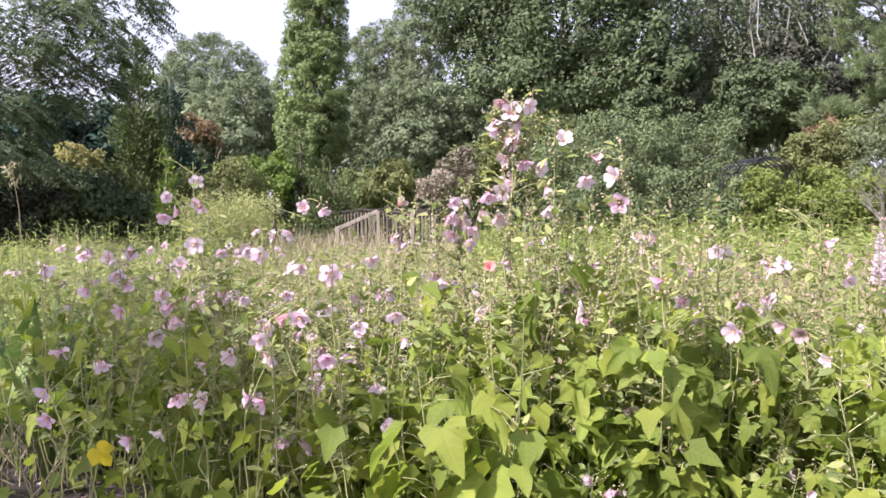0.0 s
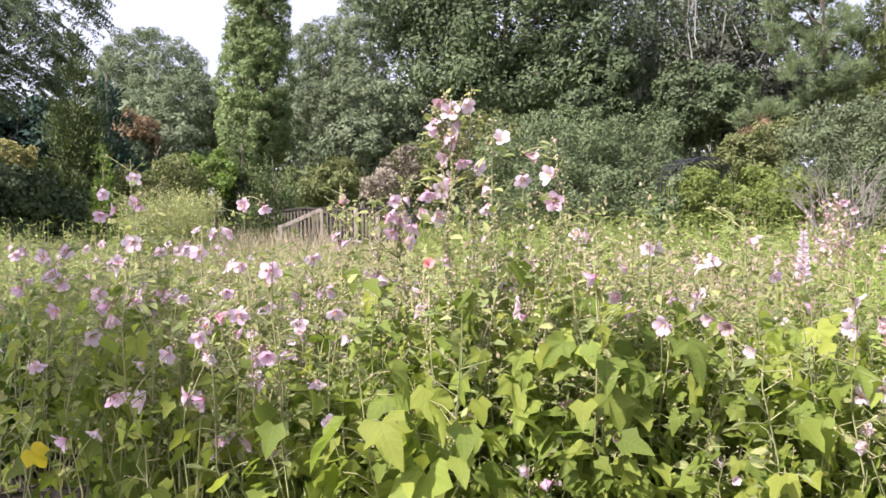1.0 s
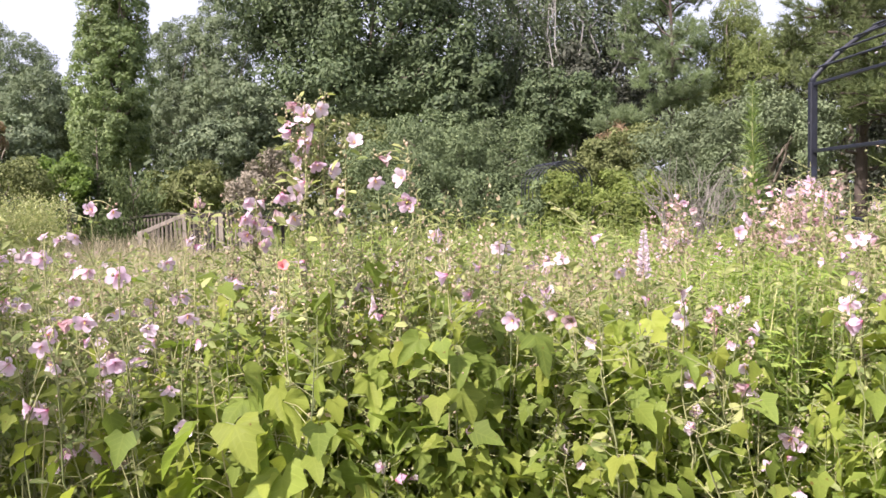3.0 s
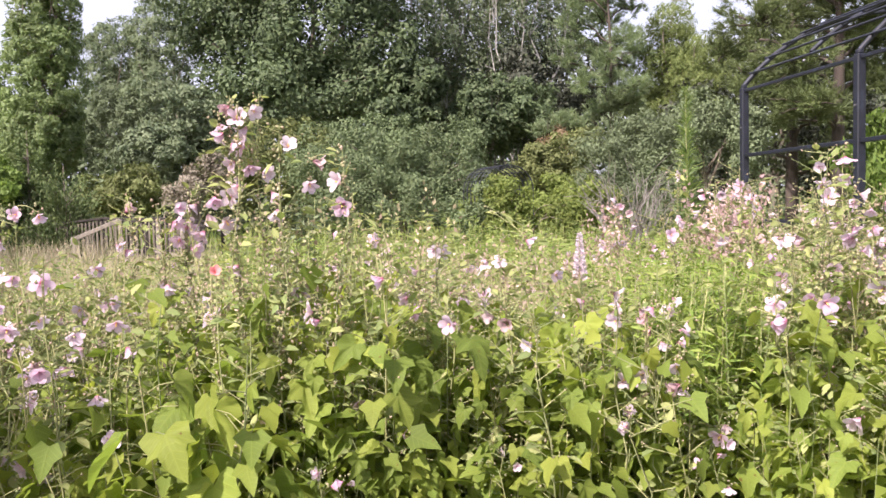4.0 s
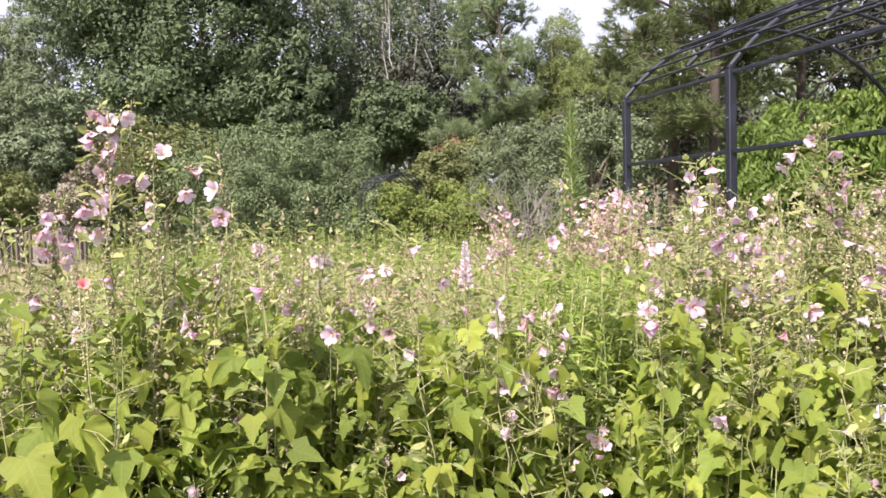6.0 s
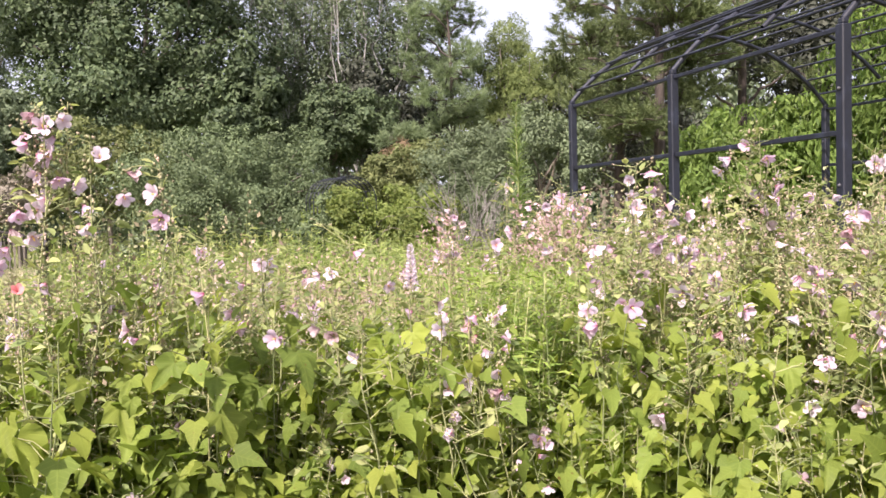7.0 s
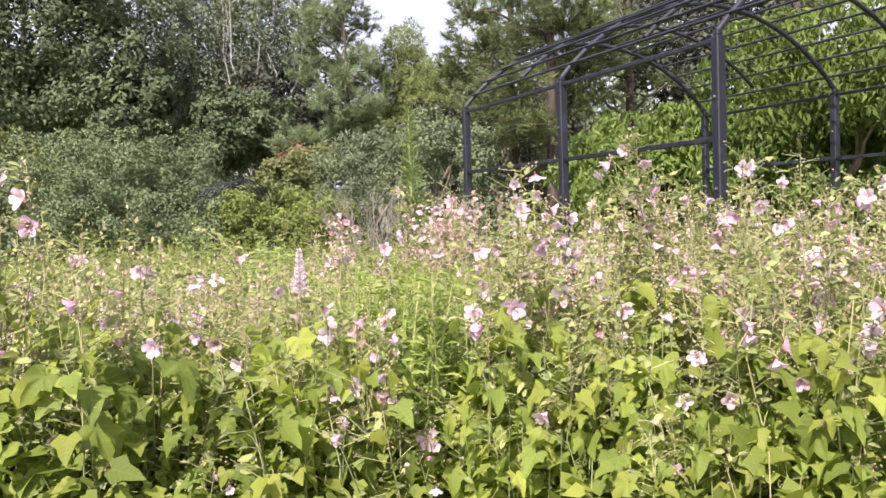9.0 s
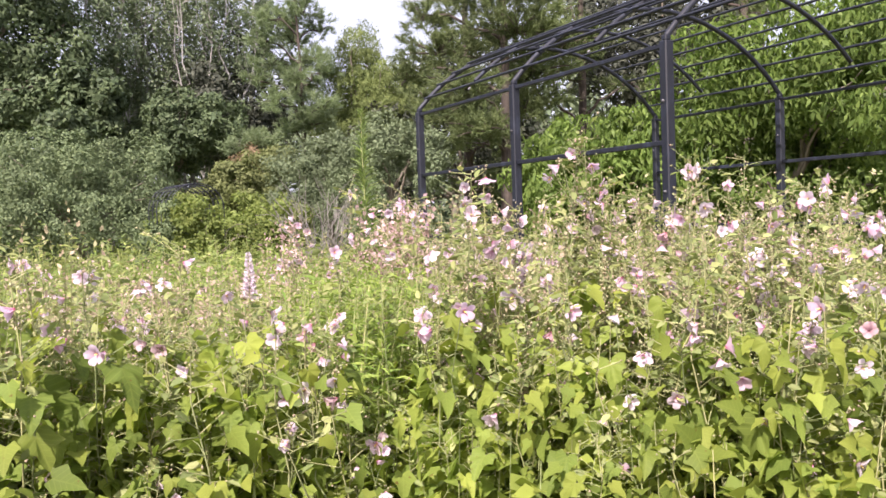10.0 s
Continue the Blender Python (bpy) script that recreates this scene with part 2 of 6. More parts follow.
M_RUST = leaf_material("reddish brown leaf", (0.16, 0.115, 0.07), (0.26, 0.19, 0.12), None, 0.25, 0.6, 0.8, vary=0.6)
M_MAUVE = leaf_material("dry mauve plume", (0.15, 0.135, 0.105), (0.25, 0.22, 0.175), None, 0.2, 0.7, 0.8)
M_AIRY = leaf_material("pinnate leaf", (0.055, 0.09, 0.055), (0.155, 0.19, 0.11), None, 0.3, 0.35, 0.5, vary=0.6)
M_BARK = rough_material("grey bark", (0.10, 0.08, 0.06), (0.22, 0.19, 0.15), 9, (1, 1, 0.25), bump=0.8)
M_PALEBARK = rough_material("pale bark", (0.20, 0.19, 0.18), (0.36, 0.35, 0.33), 9, (1, 1, 0.3), bump=0.5)
M_PINEBARK = rough_material("pine bark", (0.035, 0.027, 0.023), (0.085, 0.065, 0.052), 8, (1, 1, 0.35), bump=0.9)
M_TWIG = rough_material("bare twig", (0.12, 0.11, 0.10), (0.23, 0.215, 0.195), 20, bump=0.3)
M_GROUND = rough_material("rough grass ground", (0.10, 0.12, 0.04), (0.20, 0.21, 0.08), 14, bump=0.7, spots=(0.20, 0.16, 0.08), dist=0.05)
M_MULCH = rough_material("bark mulch", (0.02, 0.016, 0.014), (0.06, 0.047, 0.04), 40, bump=1.0, spots=(0.085, 0.068, 0.06), dist=0.03)
M_CHIP = rough_material("mulch chip", (0.03, 0.024, 0.021), (0.09, 0.072, 0.062), 30, bump=0.4)
M_PAINT = rough_material("blue black painted steel", (0.003, 0.004, 0.009), (0.008, 0.011, 0.021), 14, (1, 1, 0.4), rough=0.55, bump=0.12, spots=(0.016, 0.021, 0.037), dist=0.004)
M_GALV = rough_material("galvanised clip", (0.09, 0.09, 0.10), (0.18, 0.18, 0.19), 30, rough=0.45, bump=0.2, metal=0.7, dist=0.003)
M_WOOD = rough_material("weathered grey timber", (0.17, 0.145, 0.12), (0.36, 0.32, 0.27), 12, (6, 6, 0.6), bump=0.5, dist=0.006)
# the weathered grey timber again, darkened to paint the shade on the pickets
M_PICKET = rough_material("grey picket darkened for shade", (0.10, 0.085, 0.068), (0.24, 0.21, 0.17), 12, (6, 6, 0.6), bump=0.5, dist=0.006)
# dark handrail timber; on deck and back railing it stands in for shade
M_RAIL_SHADE = rough_material("dark weathered handrail and shaded bridge timber", (0.018, 0.015, 0.013), (0.045, 0.038, 0.033), 12, (6, 6, 0.6), rough=0.95, bump=0.5, dist=0.006)
M_RED = petal_material("red petal", (0.72, 0.012, 0.008), (0.68, 0.008, 0.006), (0.45, 0.01, 0.01), 0.25)
M_LILAC = leaf_material("pale lilac bloom", (0.62, 0.50, 0.66), (0.85, 0.78, 0.88), None, 0.3, 0.6, 5.0)

# ---- mesh helpers ----
rng = np.random.default_rng(7)


def mesh_np(name, verts, faces, mat, uv=None, smooth=False):
    """A mesh from arrays: verts (n, 3), faces (m, k) of one size, uv per face corner."""
    me = bpy.data.meshes.new(name)
    verts, faces = np.asarray(verts, np.float32), np.asarray(faces, np.int32)
    k = faces.shape[1]
    me.vertices.add(len(verts))
    me.vertices.foreach_set("co", verts.ravel())
    me.loops.add(faces.size)
    me.loops.foreach_set("vertex_index", faces.ravel())
    me.polygons.add(len(faces))
    me.polygons.foreach_set("loop_start", np.arange(0, faces.size, k, dtype=np.int32))
    if smooth:
        me.polygons.foreach_set("use_smooth", np.ones(len(faces), bool))
    if uv is not None:
        me.uv_layers.new(name="UVMap").data.foreach_set("uv", np.asarray(uv, np.float32).ravel())
    me.update(calc_edges=True)
    me.validate()
    me.materials.append(mat)
    return me


def unit(v):
    return v / np.maximum(np.linalg.norm(v, axis=-1, keepdims=True), 1e-9)


def scatter_mesh(name, at, axis, normal, size, template, faces, mat, width=None, smooth=False, uv=None):
    """Many small pieces in one mesh: each the template (along, across, lift), laid at a place, along axis, facing normal."""
    axis = unit(axis)
    side = unit(np.cross(normal, axis))
    up = np.cross(axis, side)
    tp = np.asarray(template, float)
    w = size if width is None else width
    v = (at[:, None] + tp[None, :, 0, None] * (axis * size[:, None])[:, None]
         + tp[None, :, 1, None] * (side * w[:, None])[:, None] + tp[None, :, 2, None] * (up * size[:, None])[:, None])
    f = np.asarray(faces)[None] + (np.arange(len(at)) * len(tp))[:, None, None]
    uvs = None
    if uv is not None:
        per = np.asarray(uv, float)[np.asarray(faces).ravel()]
        uvs = np.tile(per, (len(at), 1))
    return mesh_np(name, v.reshape(-1, 3), f.reshape(-1, len(faces[0])), mat, uvs, smooth)


RHOMB = [(0, 0, 0), (0.45, 0.5, 0.12), (1, 0, -0.06), (0.45, -0.5, 0.12)]
RHOMB_F = [(0, 3, 2, 1)]
LEAF6 = [(0, 0, 0), (0.3, 0.42, 0.08), (0.7, 0.33, 0.04), (1, 0, -0.1), (0.7, -0.33, 0.04), (0.3, -0.42, 0.08)]
LEAF6_F = [(0, 3, 2, 1), (0, 5, 4, 3)]
BLADE = [(0, -0.5, 0), (0, 0.5, 0), (0.45, -0.42, 0.03), (0.45, 0.42, 0.03), (0.8, -0.25, -0.06), (0.8, 0.25, -0.06), (1, 0, -0.2), (1, 0, -0.2)]
BLADE_F = [(0, 2, 3, 1), (2, 4, 5, 3), (4, 6, 7, 5)]


def tubes(paths, sides=5):
    """Verts and faces of tapered tubes; each path is a list of (point, radius)."""
    vs, fs, n0 = [], [], 0
    ang = np.linspace(0, 2 * np.pi, sides, endpoint=False)
    for path in paths:
        p = np.array([q[0] for q in path], float)
        r = np.array([q[1] for q in path], float)
        d = unit(np.gradient(p, axis=0))
        ref = np.where(np.abs(d[:, 2:3]) > 0.9, np.array([[1.0, 0, 0]]), np.array([[0, 0, 1.0]]))
        a = unit(np.cross(d, ref))
        b = np.cross(d, a)
        ring = p[:, None] + r[:, None, None] * (np.cos(ang)[None, :, None] * a[:, None] + np.sin(ang)[None, :, None] * b[:, None])
        vs.append(ring.reshape(-1, 3))
        k = len(p)
        i = np.arange(k - 1)[:, None] * sides
        j = np.arange(sides)[None]
        jn = (j + 1) % sides
        fs.append(np.stack([i + j, i + jn, i + sides + jn, i + sides + j], -1).reshape(-1, 4) + n0)
        n0 += k * sides
    return np.concatenate(vs), np.concatenate(fs)


def tube_mesh(name, paths, mat, sides=5):
    v, f = tubes(paths, sides)
    return mesh_np(name, v, f, mat, smooth=True)


def part_of(parent, name, me, label="", kind=""):
    ob = new(name, me)
    ob.parent = parent
    return tagged(ob, label=label, kind=kind)


def part(name, bm, mat, parent, label=""):
    """Links a bmesh as one mesh object under a thing or a part."""
    me = bpy.data.meshes.new(name)
    bm.to_mesh(me)
    bm.free()
    me.materials.append(mat)
    ob = new(name, me)
    ob.parent = parent
    return tagged(ob, label=label)


def curve_path(a, b, r0, r1, sag=0.0, n=6, wob=0.0):
    a, b = np.array(a, float), np.array(b, float)
    t = np.linspace(0, 1, n)[:, None]
    p = a + (b - a) * t
    p[:, 2] += sag * 4 * (t[:, 0] * (1 - t[:, 0]))
    if wob:
        p[1:-1] += rng.normal(0, wob, (n - 2, 3))
    r = r0 + (r1 - r0) * t[:, 0]
    return [(q, s) for q, s in zip(p, r)]


def ground_z(x, y):
    """The ground: level at the beds, gently falling to the water crossing, rising into the woods."""
    x, y = np.asarray(x, float), np.asarray(y, float)
    dip = -0.35 * np.exp(-(((x + 1) / 9) ** 2 + ((y - 25) / 7) ** 2))
    rise = 0.03 * np.maximum(0, np.hypot(x, y) - 30)
    return dip + np.minimum(rise, 2.5) + 0.04 * np.sin(x * 0.7) * np.cos(y * 0.6)

# ---- ground ----
def make_ground():
    rad = np.concatenate([np.linspace(0, 12, 49)[1:], np.geomspace(12.5, 60, 40), np.geomspace(66, 3000, 22)])
    ang = np.linspace(0, 2 * np.pi, 120, endpoint=False)
    xs, ys = rad[:, None] * np.sin(ang), rad[:, None] * np.cos(ang)
    zs = ground_z(xs, ys) + np.where(rad[:, None] < 60, rng.normal(0, 0.012, xs.shape), 0)
    v = np.concatenate([[[0, 0, 0]], np.stack([xs, ys, zs], -1).reshape(-1, 3)])
    k = len(ang)
    j = np.arange(k)
    jn = (j + 1) % k
    i = np.arange(len(rad) - 1)[:, None] * k + 1
    quads = np.stack([i + j, i + k + j, i + k + jn, i + jn], -1).reshape(-1, 4)
    cap = np.stack([np.zeros(k, int), 1 + j, 1 + jn, np.zeros(k, int)], -1)
    me = bpy.data.meshes.new("ground")
    me.from_pydata(v.tolist(), [], quads.tolist() + cap[:, :3].tolist())
    me.materials.append(M_GROUND)
    me.polygons.foreach_set("use_smooth", np.ones(len(me.polygons), bool))
    return tagged(new("ground", me), "rough grassy garden ground with bare patches", "ground", kind="structure")


make_ground()


def make_mulch():
    """The bark mulch under the flower bed, a sheet just above the soil, and its loose chips."""
    nx, ny = 60, 44
    gx, gy = np.meshgrid(np.linspace(-4.5, 8, nx), np.linspace(-2.5, 8, ny))
    gz = ground_z(gx, gy) + 0.055 + rng.normal(0, 0.012, gx.shape)
    edge = (np.arange(nx)[None] % (nx - 1) == 0) | (np.arange(ny)[:, None] % (ny - 1) == 0)
    gz = np.where(edge, gz - 0.12, gz)
    i = (np.arange(ny - 1)[:, None] * nx + np.arange(nx - 1)[None]).ravel()
    f = np.stack([i, i + 1, i + nx + 1, i + nx], -1)
    tagged(new("mulch_bed", mesh_np("mulch_bed", np.stack([gx, gy, gz], -1).reshape(-1, 3), f, M_MULCH, smooth=True)),
           "dark bark mulch spread under the flower bed", "ground", kind="structure")
    n = 2400
    at = np.stack([rng.uniform(-4.2, 1, n), rng.uniform(1.6, 6, n), np.zeros(n)], -1)
    at[:n // 5] = np.stack([rng.uniform(2, 6, n // 5), rng.uniform(-1, 3.5, n // 5), np.zeros(n // 5)], -1)
    at[:, 2] = ground_z(at[:, 0], at[:, 1]) + 0.06 + rng.uniform(0, 0.02, n)
    ax = rng.normal(0, 1, (n, 3)) * [1, 1, 0.25]
    chip = [(0, -0.5, 0), (1, -0.4, 0), (0.9, 0.4, 0), (0.05, 0.5, 0), (0.1, -0.3, 0.22), (0.85, -0.25, 0.2), (0.8, 0.3, 0.2), (0.1, 0.3, 0.22)]
    cf = [(0, 3, 2, 1), (4, 5, 6, 7), (0, 1, 5, 4), (1, 2, 6, 5), (2, 3, 7, 6), (3, 0, 4, 7)]
    me = scatter_mesh("mulch_chips", at, ax, np.tile([0, 0, 1.0], (n, 1)) + rng.normal(0, 0.3, (n, 3)), rng.uniform(0.02, 0.06, n), chip, cf, M_CHIP, width=rng.uniform(0.008, 0.02, n))
    tagged(new("mulch_chips", me), "loose shredded bark chips on the mulch bed", "mulch", kind="stuff")


make_mulch()


# ---- trees and shrubs ----
FINE = 1.4          # how much finer than one spray a leaf is drawn
TRI, TRI_F = [(0, -0.55, 0), (0.1, 0.5, 0.08), (1, 0.05, -0.05)], [(0, 2, 1)]

def crown_cloud(ells, count, clump, fill=0.0, lumpy=1.0):
    """Leaf places and outward ways for a crown of lumpy ellipsoids, gathered into tight clumps with gaps between them."""
    area = np.array([(e[3] * e[4] + e[3] * e[5] + e[4] * e[5]) for e in ells])
    share = np.maximum(1, (count * area / area.sum()).astype(int))
    places, ways = [], []
    for e, n in zip(ells, share):
        c, r = np.array(e[:3]), np.array(e[3:6])
        k = max(8, int(2.5 * (r[0] * r[2] + r[0] * r[1] + r[1] * r[2]) / clump ** 2))
        d = unit(rng.normal(0, 1, (k, 3)))
        lump = np.array([noise.noise(Vector(q * 1.9 + c * 0.37)) for q in d])
        far = 0.90 + 0.34 * lumpy * lump[:, None] - 0.30 * lumpy * rng.random((k, 1)) ** 1.5 - fill * rng.random((k, 1))
        far = np.where(rng.random((k, 1)) < 0.3, far * rng.uniform(0.4, 0.85, (k, 1)), far)
        hub = d * far * r
        size = clump * 0.78 * rng.uniform(0.6, 1.5, k)
        heavy = size ** 2
        pick = rng.choice(k, n, p=heavy / heavy.sum())
        w = unit(rng.normal(0, 1, (n, 3)) + d[pick] * 0.55 + [0, 0, 0.3])
        shell = rng.random(n)[:, None] ** 0.36
        places.append(c + hub[pick] + w * shell * size[pick][:, None] * [1, 1, 0.86])
        ways.append(unit(w + d[pick] * 0.45 + [0, 0, 0.2]))
    return np.concatenate(places), np.concatenate(ways)


def limb_paths(ells, fork, r, per=3):
    out = []
    for e in ells:
        for _ in range(per):
            d = unit(rng.normal(0, 1, 3) + np.array([0, 0, 0.3]))
            tip = np.array(e[:3]) + d * np.array(e[3:6]) * 0.7
            f = np.array(fork) + [0, 0, rng.uniform(-0.25, 0.1) * max(0.5, tip[2] - fork[2])]
            out.append(curve_path(f, tip, r * 0.36, r * 0.06, rng.uniform(0, 0.3), 7, 0.06 * np.linalg.norm(tip - f) * 0.4))
    return out


def broadleaf(name, label, x, y, ells, count, leaf, mat, trunk_r=0.18, bark=None, clump=0.7, category="tree", droop=0.0, narrow=0.62, fill=0.0, group="", limbs=3, lumpy=1.0):
    """A tree or shrub: tapered trunk, limbs to each part of the crown, and a crown of clumped leaves. ells: (dx, dy, z, rx, ry, rz)."""
    bark = bark or M_BARK
    z0 = float(ground_z(x, y))
    ob = tagged(new(name), label, category, group)
    ob.location = (x, y, z0 - 0.05)
    ells = [(e[0], e[1], e[2] - z0, *e[3:]) for e in ells]
    low = min(e[2] - e[5] for e in ells)
    mid = sum(e[2] for e in ells) / len(ells)
    fork = np.array([sum(e[0] for e in ells) / len(ells) * 0.5, sum(e[1] for e in ells) / len(ells) * 0.5, max(0.25, low + 0.35 * (mid - low))])
    part_of(ob, "trunk", tube_mesh("trunk", [[(np.array([0, 0, -0.1]), trunk_r * 1.35), (np.array([0, 0, 0.25]), trunk_r * 1.02), (fork * 0.55, trunk_r * 0.85), (fork, trunk_r * 0.7)]], bark, 8))
    part_of(ob, "limbwork", tube_mesh("limbwork", limb_paths(ells, fork, trunk_r, limbs), bark, 5), kind="stuff")
    count, leaf = int(count * FINE), leaf * FINE ** -0.5
    p, w = crown_cloud(ells, count, clump * 0.78, fill, lumpy)
    p[:, 2] = np.maximum(p[:, 2], 0.08)
    n = len(p)
    nrm = unit(w + rng.normal(0, 0.55, (n, 3)))
    ax = np.cross(nrm, rng.normal(0, 1, (n, 3))) + [0, 0, -droop]
    s = leaf * rng.uniform(0.6, 1.35, n)
    shape = (TRI, TRI_F) if math.hypot(x, y) > 20.5 else (RHOMB, RHOMB_F)
    part_of(ob, "crown", scatter_mesh("crown", p, ax, nrm, s, *shape, mat, width=s * narrow), kind="stuff")
    return ob


def pinnate_tree(name, label, x, y, ells, fronds, mat, trunk_r, foot):
    """An airy tree of long limbs: layered sprays of drooping fronds, each a stalk with leaflets in pairs."""
    ells = [(e[0] + x - foot[0], e[1] + y - foot[1], *e[2:]) for e in ells]
    z0 = float(ground_z(*foot))
    ob = tagged(new(name), label, "tree")
    ob.location = (foot[0], foot[1], z0 - 0.05)
    ells = [(e[0], e[1], e[2] - z0, *e[3:]) for e in ells]
    fork = np.array([0.6, 0.0, 2.2])
    part_of(ob, "trunk", tube_mesh("trunk", [[(np.array([0, 0, -0.1]), trunk_r * 1.5), (np.array([0.2, 0, 1.0]), trunk_r * 1.2), (fork, trunk_r)]], M_BARK, 8))
    part_of(ob, "limbwork", tube_mesh("limbwork", limb_paths(ells, fork, trunk_r * 0.5, 5), M_BARK, 5), kind="stuff")
    area = np.array([e[3] * e[4] + e[3] * e[5] for e in ells])
    root, way = [], []
    for e, n in zip(ells, (fronds * area / area.sum()).astype(int) + 2):
        k = max(4, n // 9)
        d = unit(rng.normal(0, 1, (k, 3)) * [1, 1, 0.7])
        hub = np.array(e[:3]) + d * rng.random((k, 1)) ** 0.4 * np.array(e[3:6])
        pick = rng.integers(0, k, n)
        w = unit(d[pick] * [1, 1, 0.3] + rng.normal(0, 0.6, (n, 3)) * [1, 1, 0.4])
        root.append(hub[pick] + rng.normal(0, 0.10, (n, 3)))
        way.append(w)
    root, way = np.concatenate(root), np.concatenate(way)
    n, pairs = len(root), 8
    long = rng.uniform(0.28, 0.5, n)
    t = np.linspace(0.15, 1, pairs)
    mid = root[:, None] + way[:, None] * (long[:, None] * t)[..., None]
    mid[..., 2] -= long[:, None] * 0.45 * t ** 2
    along = unit(np.gradient(mid, axis=1))
    side = unit(np.cross(along, np.tile([0, 0, 1.0], (n, pairs, 1))))
    at = np.concatenate([mid.reshape(-1, 3)] * 2)
    ax = np.concatenate([(side + along * 0.6).reshape(-1, 3), (along * 0.6 - side).reshape(-1, 3)]) + [0, 0, -0.3]
    m = len(at)
    s = rng.uniform(0.07, 0.12, m)
    part_of(ob, "crown", scatter_mesh("crown", at, ax, rng.normal(0, 0.3, (m, 3)) + [0, 0, 1], s, TRI, TRI_F, mat, width=s * 0.42), kind="stuff")
    return ob


def conifer(name, label, x, y, h, r, count, leaf, mat, bark=None, low=0.0, power=0.8, lump=0.25, category="tree", lift=0.5, upto=0.98):
    """A cone of upswept sprays round one straight stem."""
    z0 = float(ground_z(x, y))
    ob = tagged(new(name), label, category)
    ob.location = (x, y, z0 - 0.05)
    part_of(ob, "trunk", tube_mesh("trunk", [[(np.array([0, 0, -0.1]), 0.022 * h), (np.array([0, 0, h * 0.5]), 0.010 * h), (np.array([0, 0, h * 0.97]), 0.004 * h)]], bark or M_BARK, 7))
    count, leaf = int(count * FINE), leaf * FINE ** -0.5
    k = int(count / 26)
    t = low + (upto - low) * (1 - np.sqrt(rng.random(k)) * 0.999)
    a = rng.uniform(0, 2 * np.pi, k)
    wide = r * np.maximum(0.02, (1 - t)) ** power * (1 - lump * rng.random(k)) * (1 + 0.22 * np.sin(a * 3 + t * 19))
    root = np.stack([np.cos(a) * wide * 0.5, np.sin(a) * wide * 0.5, t * h - wide * lift * 0.4], -1)
    tip = np.stack([np.cos(a) * wide, np.sin(a) * wide, t * h + wide * lift * 0.25], -1)
    pick = rng.integers(0, k, count)
    u = rng.random(count)[:, None] ** 0.7
    p = root[pick] * (1 - u) + tip[pick] * u + rng.normal(0, leaf * 0.6, (count, 3))
    p[:, 2] = np.maximum(p[:, 2], 0.06)
    ax = unit(tip - root)[pick] + rng.normal(0, 0.5, (count, 3)) + [0, 0, 0.3]
    nrm = rng.normal(0, 1, (count, 3)) + p * [1, 1, 0] / max(r, 0.1)
    s = leaf * rng.uniform(0.6, 1.4, count)
    part_of(ob, "crown", scatter_mesh("crown", p, ax, nrm, s, RHOMB, RHOMB_F, mat, width=s * 0.35), kind="stuff")
    pick = rng.choice(k, min(k, 60), replace=False)
    part_of(ob, "branchwork", tube_mesh("branchwork", [curve_path((0, 0, max(0.1, root[i][2] - 0.1)), tip[i] * 0.9 + root[i] * 0.1, 0.006 * h, 0.002 * h) for i in pick], bark or M_BARK, 4), kind="stuff")
    return ob


def pine(name, label, x, y, h, pads, count, needle, mat, trunk_r=0.2, kink=0.0, needles=9):
    """A pine: bare scaly trunk, crooked boughs, and pads of needle tufts. pads: (dx, dy, z, rx, rz)."""
    z0 = float(ground_z(x, y))
    ob = tagged(new(name), label, "tree")
    ob.location = (x, y, z0 - 0.05)
    h, pads = h - z0, [(q[0], q[1], q[2] - z0, q[3], q[4]) for q in pads]
    stem = [(np.array([kink * math.sin(t * 5) * t, kink * math.cos(t * 4) * t, t * h]), trunk_r * (1.15 - t)) for t in np.linspace(-0.01, 0.98, 12)]
    part_of(ob, "trunk", tube_mesh("trunk", [stem], M_PINEBARK, 9))
    boughs, p, ax = [], [], []
    area = np.array([q[3] ** 2 + q[3] * q[4] for q in pads])
    for q, n in zip(pads, (count * area / area.sum()).astype(int) + 4):
        c = np.array(q[:3])
        foot = np.array([0, 0, max(0.6, c[2] - rng.uniform(0.1, 0.5) * np.hypot(c[0], c[1]) - 0.3)])
        boughs.append(curve_path(foot, c, trunk_r * 0.32, 0.03, 0.15, 7, 0.08))
        k = max(5, int(n / 14))
        d = unit(rng.normal(0, 1, (k, 3)))
        hub = c + d * rng.random((k, 1)) ** 0.45 * [q[3], q[3], q[4]]
        for i in range(0, k, 3):
            boughs.append(curve_path(c - [0, 0, q[4] * 0.3], hub[i], 0.035, 0.012, 0.05, 4))
        at = hub[rng.integers(0, k, n)] + rng.normal(0, needle * 0.55, (n, 3))
        p.append(at)
        ax.append(unit((at - c) * [1, 1, 0.6] + [0, 0, 0.35 * q[3]]))
    p, ax = np.concatenate(p), np.concatenate(ax)
    part_of(ob, "boughwork", tube_mesh("boughwork", boughs, M_PINEBARK, 5), kind="stuff")
    burst = needles * 3                     # each tuft is a brush of needles from one twig end
    p, ax = np.repeat(p[::3], burst, 0), np.repeat(ax[::3], burst, 0)
    n = len(p)
    p = p + ax * rng.uniform(-0.5, 0.3, (n, 1)) * needle
    ax = unit(ax * 0.8 + rng.normal(0, 0.55, (n, 3)))
    s = needle * rng.uniform(0.7, 1.25, n)
    part_of(ob, "needle_mass", scatter_mesh("needle_mass", p, ax, rng.normal(0, 1, (n, 3)), s, [(0, -0.5, 0), (0, 0.5, 0), (1, 0, 0.05)], [(0, 1, 2)], mat, width=np.full(n, needle * 0.085)), kind="stuff")
    return ob


